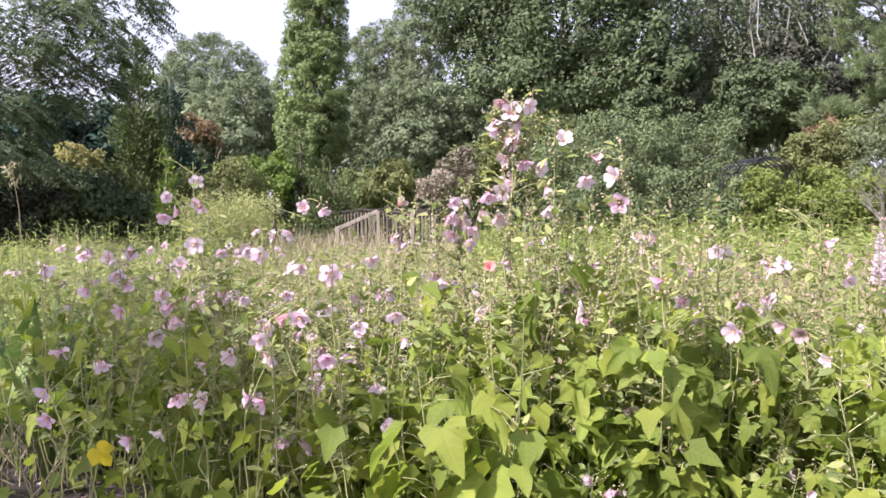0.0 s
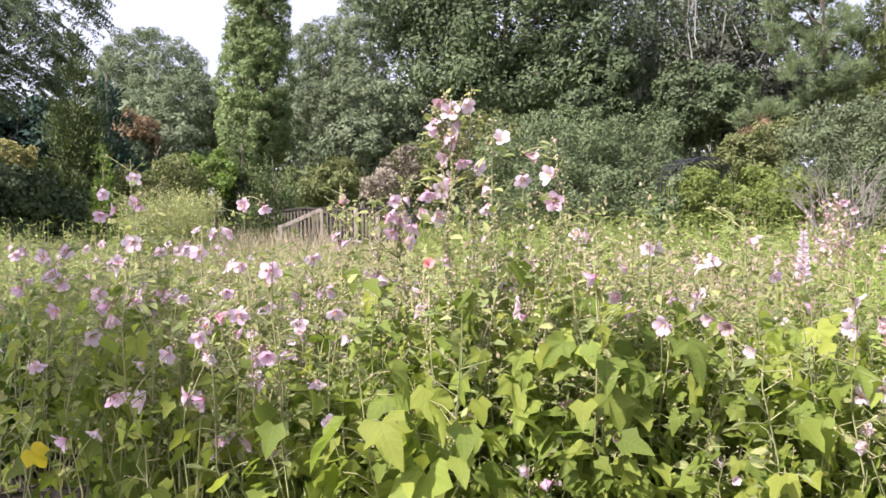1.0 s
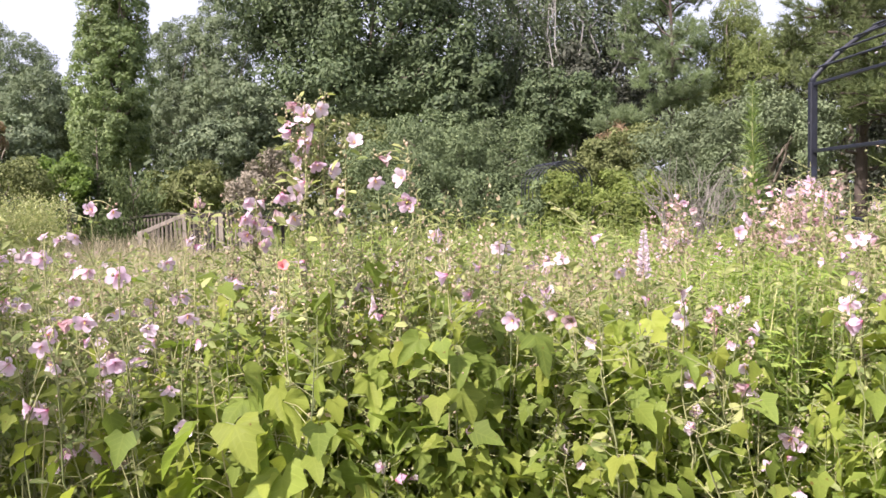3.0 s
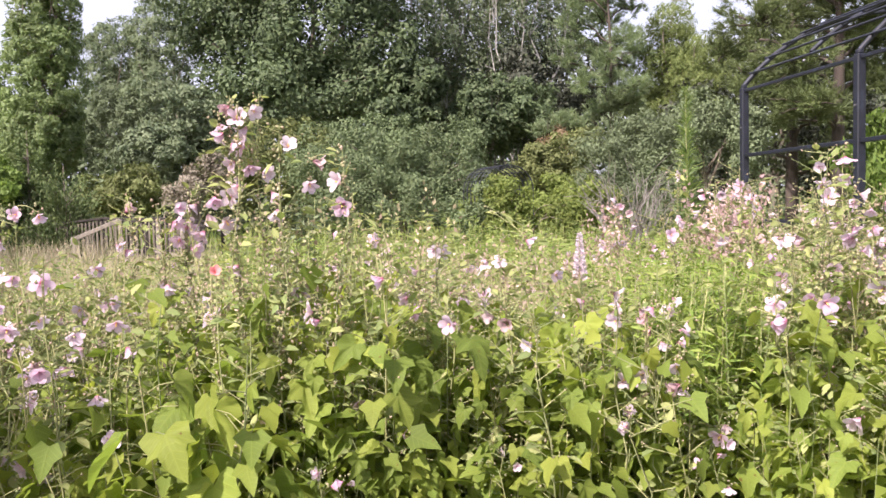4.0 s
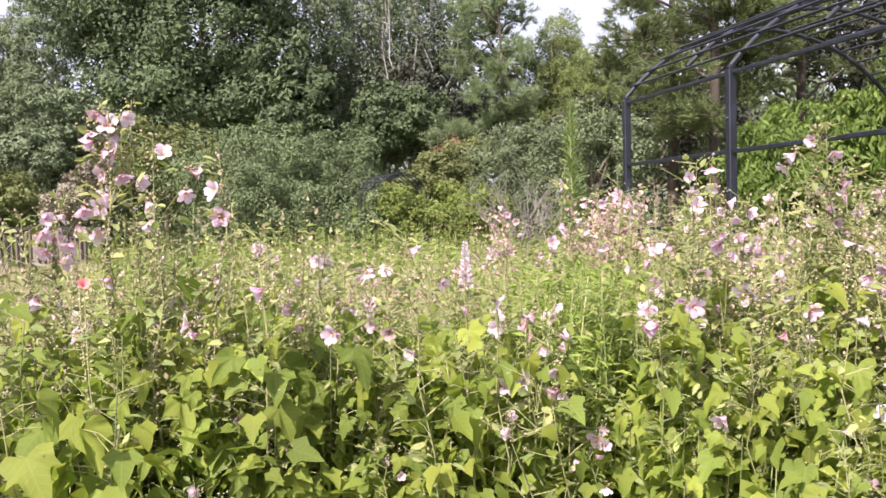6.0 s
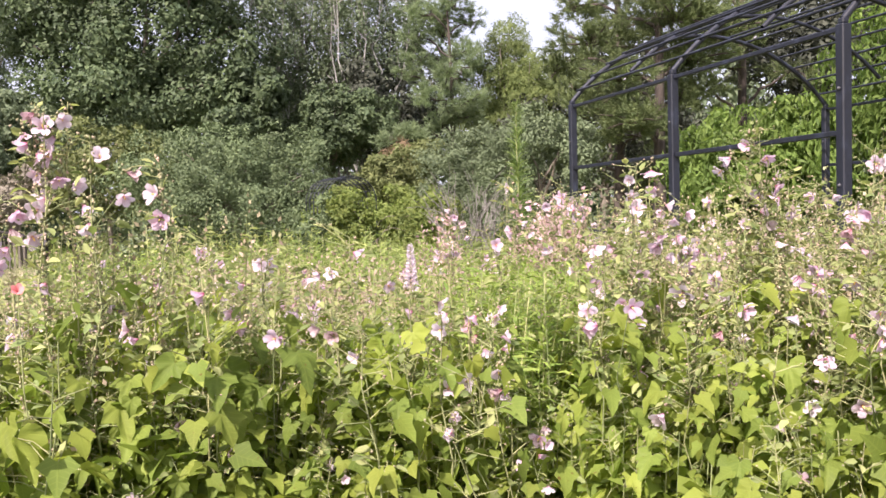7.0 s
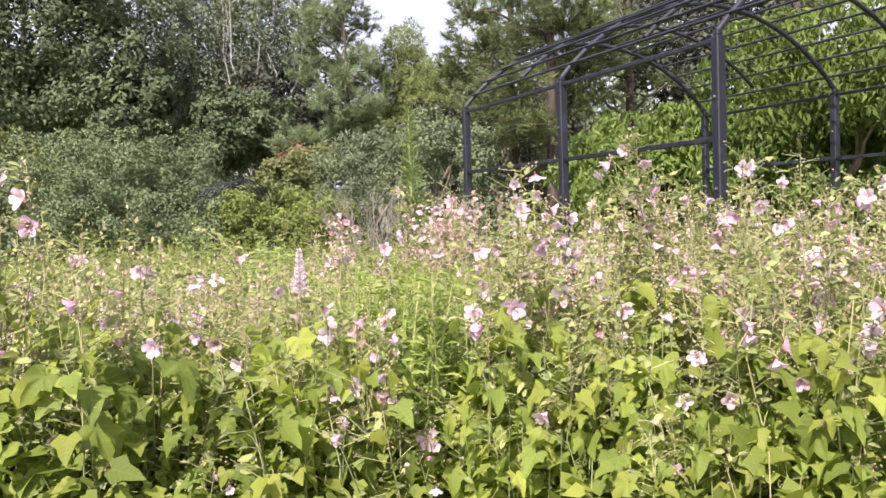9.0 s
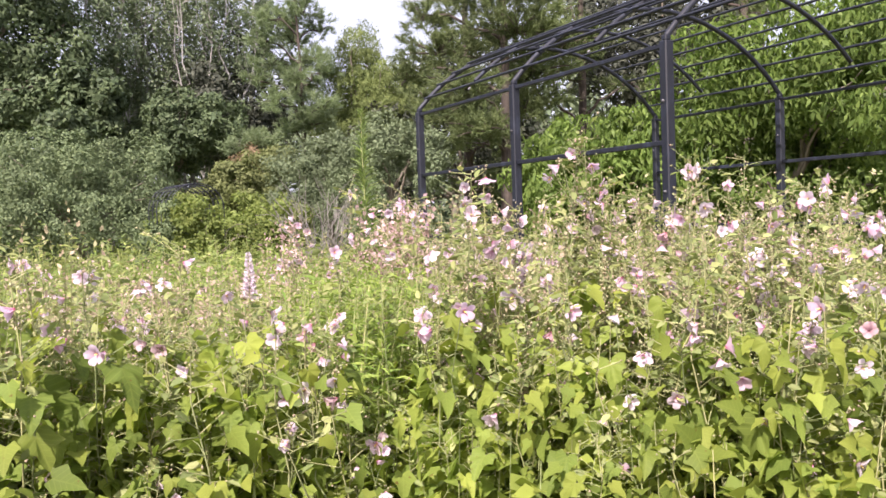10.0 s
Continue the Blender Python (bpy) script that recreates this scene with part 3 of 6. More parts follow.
def thicket(name, label, spots, count, leaf, mat):
    """Low leafy growth that fills the foot of the wood, one tangled mass."""
    ob = tagged(new(name), label, "undergrowth", kind="stuff")
    p, w = crown_cloud(spots, count, 0.6)
    p[:, 2] = np.maximum(p[:, 2], ground_z(p[:, 0], p[:, 1]) + 0.03)
    n = len(p)
    nrm = unit(w + rng.normal(0, 0.55, (n, 3)))
    s = leaf * rng.uniform(0.6, 1.35, n)
    part_of(ob, "leafage", scatter_mesh("leafage", p, np.cross(nrm, rng.normal(0, 1, (n, 3))), nrm, s, TRI, TRI_F, mat, width=s * 0.6), kind="stuff")
    return ob


def slender(name, label, x, y, h, spread, leaves, leaf, mat):
    """A cluster of thin pale upright stems that fork into fine branches with a thin scatter of leaves."""
    z0 = float(ground_z(x, y))
    ob = tagged(new(name), label, "tree", "pale slender trees")
    ob.location = (x, y, z0 - 0.05)
    stems, twigs, tips = [], [], []
    for k in range(5):
        top = np.array([rng.normal(0, spread), rng.normal(0, spread * 0.6), h * rng.uniform(0.82, 1.0)])
        st = curve_path((rng.normal(0, 0.2), rng.normal(0, 0.2), -0.05), top, 0.06, 0.012, 0.0, 10, 0.17)
        stems.append(st)
        for _ in range(10):
            i = rng.integers(3, 10)
            q = st[i][0]
            e = q + np.array([rng.normal(0, 0.65), rng.normal(0, 0.6), rng.uniform(0.5, 2.2)])
            tw = curve_path(q, e, 0.026, 0.007, -0.1, 5, 0.05)
            twigs.append(tw)
            tips += [e, tw[3][0], tw[2][0] + rng.normal(0, 0.2, 3)]
    for st in stems:
        part_of(ob, "stem", tube_mesh("stem", [st], M_PALEBARK, 6))
    part_of(ob, "branchwork", tube_mesh("branchwork", twigs, M_PALEBARK, 4), kind="stuff")
    tips = np.array(tips)
    p = tips[rng.integers(0, len(tips), leaves)] + rng.normal(0, 0.25, (leaves, 3)) * [1, 1, 1.3]
    s = leaf * rng.uniform(0.6, 1.3, leaves)
    part_of(ob, "crown", scatter_mesh("crown", p, rng.normal(0, 1, (leaves, 3)), rng.normal(0, 0.7, (leaves, 3)) + [0, 0, 0.6], s, TRI, TRI_F, mat, width=s * 0.6), kind="stuff")
    return ob


def bare_twigs(name, label, x, y, h, r, count):
    """A shrub of bare branching grey twigs."""
    ob = tagged(new(name), label, "shrub")
    ob.location = (x, y, float(ground_z(x, y)) - 0.03)
    paths = []
    for _ in range(count):
        a = rng.uniform(0, 2 * np.pi)
        tip = np.array([math.cos(a) * r * rng.uniform(0.3, 1), math.sin(a) * r * rng.uniform(0.3, 1), h * rng.uniform(0.55, 1)])
        main = curve_path((rng.normal(0, 0.25), rng.normal(0, 0.2), 0), tip, 0.018, 0.005, 0.2, 7, 0.1)
        paths.append(main)
        for _ in range(4):
            q = main[rng.integers(2, 6)][0]
            e = q + unit(tip + rng.normal(0, 0.6, 3)) * rng.uniform(0.3, 0.8)
            paths.append(curve_path(q, e, 0.008, 0.003, 0.05, 4, 0.02))
    part_of(ob, "twigwork", tube_mesh("twigwork", paths, M_TWIG, 4), kind="stuff")
    return ob


# far trees: their grey-green holds painted haze
broadleaf("woodland_tree", "distant round-headed grey-green woodland tree", -16.8, 58.64, [(0.57, 1.2, 9.95, 4.13, 4.13, 3.69), (-0.57, -1.21, 7.72, 2.54, 2.54, 3.39)], 44000, 0.2, M_FAR_HAZE, trunk_r=0.3, clump=0.7, narrow=0.4, lumpy=0.5)
broadleaf("woodland_tree", "paler woodland tree with a loose round crown", -11.22, 45.63, [(0.22, 1.09, 6.33, 2.5, 2.5, 2.83), (-0.22, -1.08, 4.18, 2.25, 2.25, 1.93)], 30000, 0.18, M_FAR_HAZE, trunk_r=0.25, clump=0.55, narrow=0.42, lumpy=0.7)
broadleaf("woodland_tree", "tall dim woodland tree behind the tulip tree", -3.85, 50.86, [(-0.13, 0.99, 9.69, 2.19, 2.19, 3.0), (0.12, -1.0, 6.05, 2.03, 2.03, 2.71)], 30000, 0.18, M_FAR_HAZE, trunk_r=0.25, clump=0.55, narrow=0.42, lumpy=0.7)
broadleaf("woodland_tree", "tall dim feathery woodland tree", -1.39, 48.98, [(0.25, 1.01, 11.0, 2.1, 2.1, 3.04), (-0.25, -1.01, 6.81, 2.11, 2.11, 2.92)], 26000, 0.2, M_FAR_HAZE, trunk_r=0.25, clump=0.55, narrow=0.38, lumpy=0.7)
broadleaf("woodland_tree", "woodland tree low in the gap", -9.28, 49.13, [(0.0, 0.0, 5.74, 2.75, 2.75, 2.75)], 9000, 0.28, M_FAR_HAZE, trunk_r=0.2, clump=0.9)
broadleaf("woodland_tree", "distant tree in the closing belt of woodland", -40.77, 43.30, [(0.0, 0.0, 7.79, 4.15, 4.15, 3.3), (0.48, -1.2, 4.18, 4.36, 4.15, 4.4)], 2200, 0.66, M_FAR_HAZE, trunk_r=0.3, clump=1.1, group="belt of woodland")
broadleaf("woodland_tree", "distant tree in the closing belt of woodland", -40.04, 48.73, [(0.0, 0.0, 6.96, 4.15, 4.15, 3.3), (0.3, -1.2, 3.86, 4.36, 4.15, 4.07)], 2200, 0.66, M_FAR_HAZE, trunk_r=0.3, clump=1.1, group="belt of woodland")
broadleaf("woodland_tree", "distant tree in the closing belt of woodland", -34.36, 52.58, [(0.0, 0.0, 4.24, 3.6, 3.6, 3.3), (0.09, -1.2, 2.83, 3.78, 3.6, 2.98)], 2200, 0.66, M_FAR_HAZE, trunk_r=0.3, clump=1.1, group="belt of woodland")
broadleaf("woodland_tree", "distant tree in the closing belt of woodland", -27.16, 52.25, [(0.0, 0.0, 3.73, 3.62, 3.62, 3.3), (0.83, -1.2, 2.63, 3.8, 3.62, 2.77)], 2200, 0.66, M_FAR_HAZE, trunk_r=0.3, clump=1.1, group="belt of woodland")
broadleaf("woodland_tree", "distant tree in the closing belt of woodland", -21.95, 57.12, [(0.0, 0.0, 4.89, 3.51, 3.51, 3.3), (0.23, -1.2, 3.08, 3.69, 3.51, 3.24)], 2200, 0.66, M_FAR_HAZE, trunk_r=0.3, clump=1.1, group="belt of woodland")
broadleaf("woodland_tree", "distant tree in the closing belt of woodland", -14.30, 51.58, [(0.0, 0.0, 5.04, 3.57, 3.57, 3.3), (-0.57, -1.2, 3.13, 3.75, 3.57, 3.3)], 2200, 0.66, M_FAR_HAZE, trunk_r=0.3, clump=1.1, group="belt of woodland")
broadleaf("woodland_tree", "distant tree in the closing belt of woodland", -7.64, 63.33, [(0.0, 0.0, 6.52, 4.17, 4.17, 3.3), (0.08, -1.2, 3.69, 4.38, 4.17, 3.89)], 2200, 0.66, M_FAR_HAZE, trunk_r=0.3, clump=1.1, group="belt of woodland")
broadleaf("woodland_tree", "distant tree in the closing belt of woodland", -3.03, 60.06, [(0.0, 0.0, 8.15, 3.95, 3.95, 3.3), (0.93, -1.2, 4.31, 4.15, 3.95, 4.54)], 2200, 0.66, M_FAR_HAZE, trunk_r=0.3, clump=1.1, group="belt of woodland")
broadleaf("woodland_tree", "distant tree in the closing belt of woodland", 3.72, 62.61, [(0.0, 0.0, 6.7, 3.53, 3.53, 3.3), (-0.71, -1.2, 3.76, 3.71, 3.53, 3.96)], 2200, 0.66, M_FAR_HAZE, trunk_r=0.3, clump=1.1, group="belt of woodland")
broadleaf("woodland_tree", "distant tree in the closing belt of woodland", 8.62, 52.07, [(0.0, 0.0, 7.31, 3.4, 3.4, 3.3), (0.36, -1.2, 3.99, 3.57, 3.4, 4.2)], 2200, 0.66, M_FAR_HAZE, trunk_r=0.3, clump=1.1, group="belt of woodland")
broadleaf("woodland_tree", "distant tree in the closing belt of woodland", 14.91, 54.03, [(0.0, 0.0, 7.03, 3.78, 3.78, 3.3), (-0.37, -1.2, 2.75, 3.97, 3.78, 2.89)], 2200, 0.66, M_FAR_HAZE, trunk_r=0.3, clump=1.1, group="belt of woodland")
broadleaf("woodland_tree", "distant tree in the closing belt of woodland", 22.22, 53.33, [(0.0, 0.0, 6.6, 4.18, 4.18, 3.3), (-0.95, -1.2, 2.31, 4.39, 4.18, 2.43)], 2200, 0.66, M_FAR_HAZE, trunk_r=0.3, clump=1.1, group="belt of woodland")
broadleaf("woodland_tree", "distant tree in the closing belt of woodland", 29.60, 53.33, [(0.0, 0.0, 6.6, 4.03, 4.03, 3.3), (-0.27, -1.2, 2.29, 4.23, 4.03, 2.41)], 2200, 0.66, M_FAR_HAZE, trunk_r=0.3, clump=1.1, group="belt of woodland")
broadleaf("woodland_tree", "distant tree in the closing belt of woodland", 31.69, 49.70, [(0.0, 0.0, 6.6, 3.54, 3.54, 3.3), (0.91, -1.2, 3.26, 3.72, 3.54, 3.43)], 2200, 0.66, M_FAR_HAZE, trunk_r=0.3, clump=1.1, group="belt of woodland")
broadleaf("woodland_tree", "distant tree in the closing belt of woodland", 35.50, 41.17, [(0.0, 0.0, 6.69, 4.15, 4.15, 3.3), (-0.31, -1.2, 3.76, 4.36, 4.15, 3.96)], 2200, 0.66, M_FAR_HAZE, trunk_r=0.3, clump=1.1, group="belt of woodland")
broadleaf("woodland_tree", "distant tree in the closing belt of woodland", 40.52, 39.03, [(0.0, 0.0, 7.74, 3.49, 3.49, 3.3), (0.5, -1.2, 4.16, 3.66, 3.49, 4.38)], 2200, 0.66, M_FAR_HAZE, trunk_r=0.3, clump=1.1, group="belt of woodland")
broadleaf("woodland_tree", "distant tree in the closing belt of woodland", 49.22, 36.98, [(0.0, 0.0, 5.89, 4.16, 4.16, 3.3), (-0.82, -1.2, 3.45, 4.36, 4.16, 3.64)], 2200, 0.66, M_FAR_HAZE, trunk_r=0.3, clump=1.1, group="belt of woodland")
broadleaf("woodland_tree", "distant tree in the closing belt of woodland", 47.74, 29.45, [(0.0, 0.0, 8.1, 3.67, 3.67, 3.3), (0.85, -1.2, 4.29, 3.86, 3.67, 4.52)], 2200, 0.66, M_FAR_HAZE, trunk_r=0.3, clump=1.1, group="belt of woodland")
broadleaf("woodland_tree", "distant tree in the closing belt of woodland", 52.36, 26.18, [(0.0, 0.0, 6.59, 3.54, 3.54, 3.3), (-0.84, -1.2, 3.72, 3.72, 3.54, 3.92)], 2200, 0.66, M_FAR_HAZE, trunk_r=0.3, clump=1.1, group="belt of woodland")
broadleaf("woodland_tree", "distant tree in the closing belt of woodland", 50.72, 17.89, [(0.0, 0.0, 8.29, 3.53, 3.53, 3.3), (-0.9, -1.2, 4.37, 3.71, 3.53, 4.6)], 2200, 0.66, M_FAR_HAZE, trunk_r=0.3, clump=1.1, group="belt of woodland")
broadleaf("woodland_tree", "distant tree in the closing belt of woodland", 61.97, 15.34, [(0.0, 0.0, 6.81, 3.59, 3.59, 3.3), (0.19, -1.2, 3.81, 3.77, 3.59, 4.01)], 2200, 0.66, M_FAR_HAZE, trunk_r=0.3, clump=1.1, group="belt of woodland")
broadleaf("shade_tree", "broad leafy tree standing west of the flower bed", -6.4, -0.2, [(0.0, 0.0, 6.4, 1.5, 1.5, 1.2), (-1.4, 0.2, 5.4, 1.5, 1.5, 1.3)], 1500, 0.27, M_OAK, trunk_r=0.2, clump=0.6)
pinnate_tree("locust_tree", "airy dark tree with drooping pinnate leaves on long limbs", -7.06, 15.27, [(-0.36, 0.02, 4.81, 1.67, 1.67, 0.41), (0.68, 1.02, 5.23, 1.02, 1.02, 0.31), (1.09, 1.18, 4.69, 0.53, 0.53, 0.2), (0.47, 0.4, 4.31, 0.94, 0.94, 0.25), (-0.47, -0.03, 3.99, 1.29, 1.29, 0.31), (0.19, 0.28, 3.62, 0.88, 0.88, 0.2), (-0.43, -0.57, 3.17, 1.25, 1.25, 0.38), (-0.98, -1.43, 3.86, 1.51, 1.51, 2.13), (0.61, 0.46, 5.82, 1.5, 1.5, 0.62), (-0.82, -1.35, 2.3, 1.37, 1.37, 0.5)], 2500, M_AIRY, trunk_r=0.11, foot=(-12.0, 15.0))
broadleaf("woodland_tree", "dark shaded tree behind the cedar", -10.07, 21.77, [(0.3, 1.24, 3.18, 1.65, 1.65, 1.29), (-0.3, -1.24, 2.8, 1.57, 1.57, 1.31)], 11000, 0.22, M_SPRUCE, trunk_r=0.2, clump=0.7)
conifer("cedar_tree", "tall olive-green red cedar with ragged upright sprays", -7.42, 20.71, 5.75, 0.98, 15000, 0.14, M_CEDAR, power=0.42, lump=0.55)
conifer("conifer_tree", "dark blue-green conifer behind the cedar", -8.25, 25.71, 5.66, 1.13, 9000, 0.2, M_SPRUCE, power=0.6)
conifer("young_cedar", "small bright green pointed cedar", -6.24, 19.0, 2.88, 0.42, 3200, 0.12, M_LUSH, power=0.8)
broadleaf("gold_shrub", "round golden yellow clipped-looking shrub", -7.91, 18.15, [(0.0, 0.0, 2.31, 0.53, 0.53, 0.41)], 3600, 0.08, M_GILT, trunk_r=0.05, clump=0.25, category='shrub')
# this hedge's near-black leaf colour paints the shadow hollow below the trees
broadleaf("hedge_shrub", "dense evergreen shrub coloured dark for the shaded hollow", -8.42, 16.02, [(0.31, 0.27, 1.51, 0.96, 0.96, 0.82), (-0.31, -0.28, 1.79, 0.84, 0.84, 1.25)], 7000, 0.12, M_SHADED, trunk_r=0.08, clump=0.35, category='shrub')
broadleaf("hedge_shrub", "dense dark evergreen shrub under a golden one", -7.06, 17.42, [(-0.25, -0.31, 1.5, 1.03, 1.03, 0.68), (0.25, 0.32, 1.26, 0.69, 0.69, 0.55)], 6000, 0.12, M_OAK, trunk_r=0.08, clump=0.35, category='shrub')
broadleaf("rust_tree", "small tree with reddish brown dying leaves", -8.59, 29.79, [(0.0, 0.0, 3.86, 0.74, 0.74, 0.68)], 1000, 0.2, M_RUST, trunk_r=0.08, clump=0.5)
broadleaf("shrub", "loose pale green shrub at the wood edge", -8.34, 30.89, [(0.33, 1.12, 3.49, 1.38, 1.38, 1.26), (-0.32, -1.12, 2.86, 0.87, 0.87, 0.87)], 5500, 0.2, M_FAR_HAZE, trunk_r=0.1, clump=0.5, category='shrub')
broadleaf("shrub", "low olive-green shrub at the wood edge", -6.4, 23.64, [(0.39, 0.63, 2.21, 0.96, 0.96, 0.61), (-0.4, -0.62, 1.75, 0.76, 0.76, 0.59)], 4500, 0.11, M_OLIVE, trunk_r=0.06, clump=0.35, category='shrub')
broadleaf("tulip_tree", "tall columnar tulip tree with bright green leaves", -5.29, 35.61, [(0.2, 0.03, 11.56, 0.93, 0.93, 2.71), (0.07, 0.01, 8.99, 1.38, 1.38, 3.69), (-0.08, -0.01, 6.17, 1.72, 1.72, 3.69), (-0.17, -0.03, 4.39, 1.67, 1.67, 1.97)], 52000, 0.14, M_POPLAR, trunk_r=0.28, clump=0.34, narrow=0.62, fill=0.1, lumpy=0.3)
conifer("juniper", "narrow dark olive juniper in front of the tulip tree", -4.65, 27.61, 4.27, 0.76, 5000, 0.15, M_CEDAR, power=0.5)
conifer("juniper_shrub", "broad dark green juniper with feathery upright sprays", -3.54, 26.52, 3.15, 1.25, 7500, 0.14, M_CEDAR, power=0.3, lump=0.5, lift=1.5, category="shrub", upto=0.9)
broadleaf("shrub", "dense mid-green shrub beside the junipers", -5.51, 27.45, [(0.0, 0.0, 2.19, 1.0, 1.0, 0.77)], 4500, 0.14, M_LUSH, trunk_r=0.08, clump=0.4, category='shrub')
broadleaf("shrub", "tawny shrub at the wood edge", -2.22, 30.41, [(0.55, -0.46, 2.16, 0.91, 0.91, 0.91), (-0.55, 0.47, 2.0, 0.84, 0.84, 0.84)], 5000, 0.16, M_OLIVE, trunk_r=0.08, clump=0.4, category='shrub')
broadleaf("woodland_tree", "broad light green tree at the wood edge", 0.05, 36.65, [(0.17, 0.35, 5.17, 1.5, 1.5, 1.62), (-1.31, -0.67, 3.64, 1.46, 1.46, 1.34), (1.14, 0.33, 3.55, 1.5, 1.5, 1.5)], 24000, 0.19, M_FAR_HAZE, trunk_r=0.22, clump=0.5, narrow=0.5)
broadleaf("smoke_bush", "mauve-brown shrub of dry plumes", 0.21, 24.74, [(0.34, 0.25, 2.37, 0.64, 0.64, 0.57), (-0.34, -0.24, 1.87, 0.6, 0.6, 0.43)], 3000, 0.11, M_MAUVE, trunk_r=0.06, clump=0.3, category='shrub')
broadleaf("shrub", "olive-green shrub filling the shade below the oak", 2.9, 29.0, [(0.0, 0.0, 3.2, 1.6, 1.4, 1.7), (-1.6, 0.3, 2.4, 1.2, 1.2, 1.2), (1.3, 0.2, 2.6, 1.2, 1.2, 1.4)], 9000, 0.15, M_OLIVE, trunk_r=0.09, clump=0.42, category='shrub')
broadleaf("oak_tree", "large dark green oak with heavy clumped foliage", 5.26, 38.15, [(0.43, 0.43, 9.47, 3.99, 3.99, 2.93), (3.04, -0.56, 8.72, 2.93, 2.93, 2.93), (-2.04, 1.72, 9.25, 2.98, 2.98, 2.98), (-0.78, -0.92, 6.49, 3.06, 3.06, 1.79), (2.11, -1.38, 6.38, 2.58, 2.58, 1.55), (-3.21, 0.3, 6.7, 2.08, 2.08, 2.08), (0.45, 0.43, 12.5, 5.06, 5.06, 2.4), (-3.8, 1.2, 10.4, 2.3, 2.3, 2.9)], 56000, 0.235, M_OAK, trunk_r=0.45, clump=1.4)
broadleaf("oak_tree", "round dark oak standing forward of the wood", 8.34, 33.48, [(0.6, 0.36, 6.06, 1.47, 1.47, 1.59), (-0.59, -0.37, 4.77, 1.42, 1.42, 0.94)], 9000, 0.26, M_OAK, trunk_r=0.2, clump=0.7)
broadleaf("autumn_olive", "broad billowing grey-green silvery shrub", 6.03, 24.22, [(-0.49, 0.16, 2.73, 2.08, 2.08, 1.39), (1.32, 0.2, 2.71, 1.62, 1.62, 1.35), (-2.0, 0.96, 2.63, 1.57, 1.57, 1.31), (-0.45, -0.36, 1.58, 2.55, 2.55, 0.85), (1.61, -0.94, 1.7, 1.22, 1.22, 1.05)], 38000, 0.11, M_THORN, trunk_r=0.14, clump=0.45, narrow=0.48, category='shrub')
broadleaf("woodland_tree", "dim woodland tree behind the slender stems", 14.5, 46.5, [(-2.2, 0.0, 6.6, 3.0, 2.0, 3.2), (1.8, 0.4, 7.2, 2.8, 2.0, 3.0), (4.6, -0.6, 6.4, 2.2, 2.0, 2.8)], 15000, 0.24, M_OAK, trunk_r=0.25, clump=0.7)
slender("slender_tree", "slender pale-stemmed tree with thin foliage against the sky", 10.7, 38.54, 12.5, 0.9, 8200, 0.155, M_FAR_HAZE)
slender("slender_tree", "slender pale-stemmed tree with thin foliage against the sky", 12.23, 40.18, 14.3, 0.9, 8200, 0.155, M_FAR_HAZE)
slender("slender_tree", "slender pale-stemmed tree with thin foliage against the sky", 13.66, 41.83, 13.7, 0.9, 8200, 0.155, M_FAR_HAZE)
slender("slender_tree", "slender pale-stemmed tree with thin foliage against the sky", 13.48, 38.72, 13.1, 0.9, 8200, 0.155, M_FAR_HAZE)
slender("slender_tree", "slender pale-stemmed tree with thin foliage against the sky", 15.09, 40.26, 12.5, 0.9, 8200, 0.155, M_FAR_HAZE)
slender("slender_tree", "slender pale-stemmed tree with thin foliage against the sky", 15.02, 37.07, 14.3, 0.9, 8200, 0.155, M_FAR_HAZE)
slender("slender_tree", "slender pale-stemmed tree with thin foliage against the sky", 16.65, 38.56, 13.7, 0.9, 8200, 0.155, M_FAR_HAZE)
slender("slender_tree", "slender pale-stemmed tree with thin foliage against the sky", 18.34, 39.99, 13.1, 0.9, 8200, 0.155, M_FAR_HAZE)
broadleaf("woodland_tree", "dark tree under the slender stems", 12.07, 33.38, [(0.76, 0.26, 5.31, 2.34, 2.34, 1.56), (-0.76, -0.26, 4.39, 1.75, 1.75, 1.12)], 15000, 0.2, M_OAK, trunk_r=0.2, clump=0.6)
# darkness behind the pine is painted into this crown's colour
broadleaf("woodland_tree", "deep shaded tree behind the pine", 17.12, 38.27, [(-1.91, -1.34, 6.34, 2.21, 2.21, 2.76), (1.91, 1.34, 7.84, 2.46, 2.46, 4.0)], 10000, 0.26, M_SHADED, trunk_r=0.25, clump=0.8)
broadleaf("shrub", "olive-brown shrub on the bank", 11.52, 26.06, [(-0.39, 0.72, 2.16, 1.17, 1.17, 0.64), (0.38, -0.72, 1.98, 1.05, 1.05, 0.63)], 6000, 0.16, M_OLIVE, trunk_r=0.07, clump=0.4, category='shrub')
broadleaf("shrub", "bright yellow-green shrub within the arch", 7.56, 20.98, [(0.25, 0.01, 1.44, 0.84, 0.84, 0.68), (-0.25, -0.02, 1.02, 0.71, 0.71, 0.4)], 5200, 0.1, M_LIME, trunk_r=0.05, clump=0.28, category='shrub')
broadleaf("shrub", "low yellow-green shrub at the foot of the arch", 7.1, 18.2, [(0.0, 0.0, 1.15, 0.62, 0.55, 0.75), (1.3, -0.3, 0.95, 0.6, 0.5, 0.6)], 5200, 0.1, M_LIME, trunk_r=0.05, clump=0.28, category='shrub')
broadleaf("shrub", "yellow-green shrub beside the arch", 9.13, 19.19, [(-0.31, 0.42, 1.34, 0.96, 0.96, 0.72), (0.32, -0.43, 1.33, 0.79, 0.79, 0.79)], 6500, 0.11, M_LIME, trunk_r=0.06, clump=0.3, category='shrub')
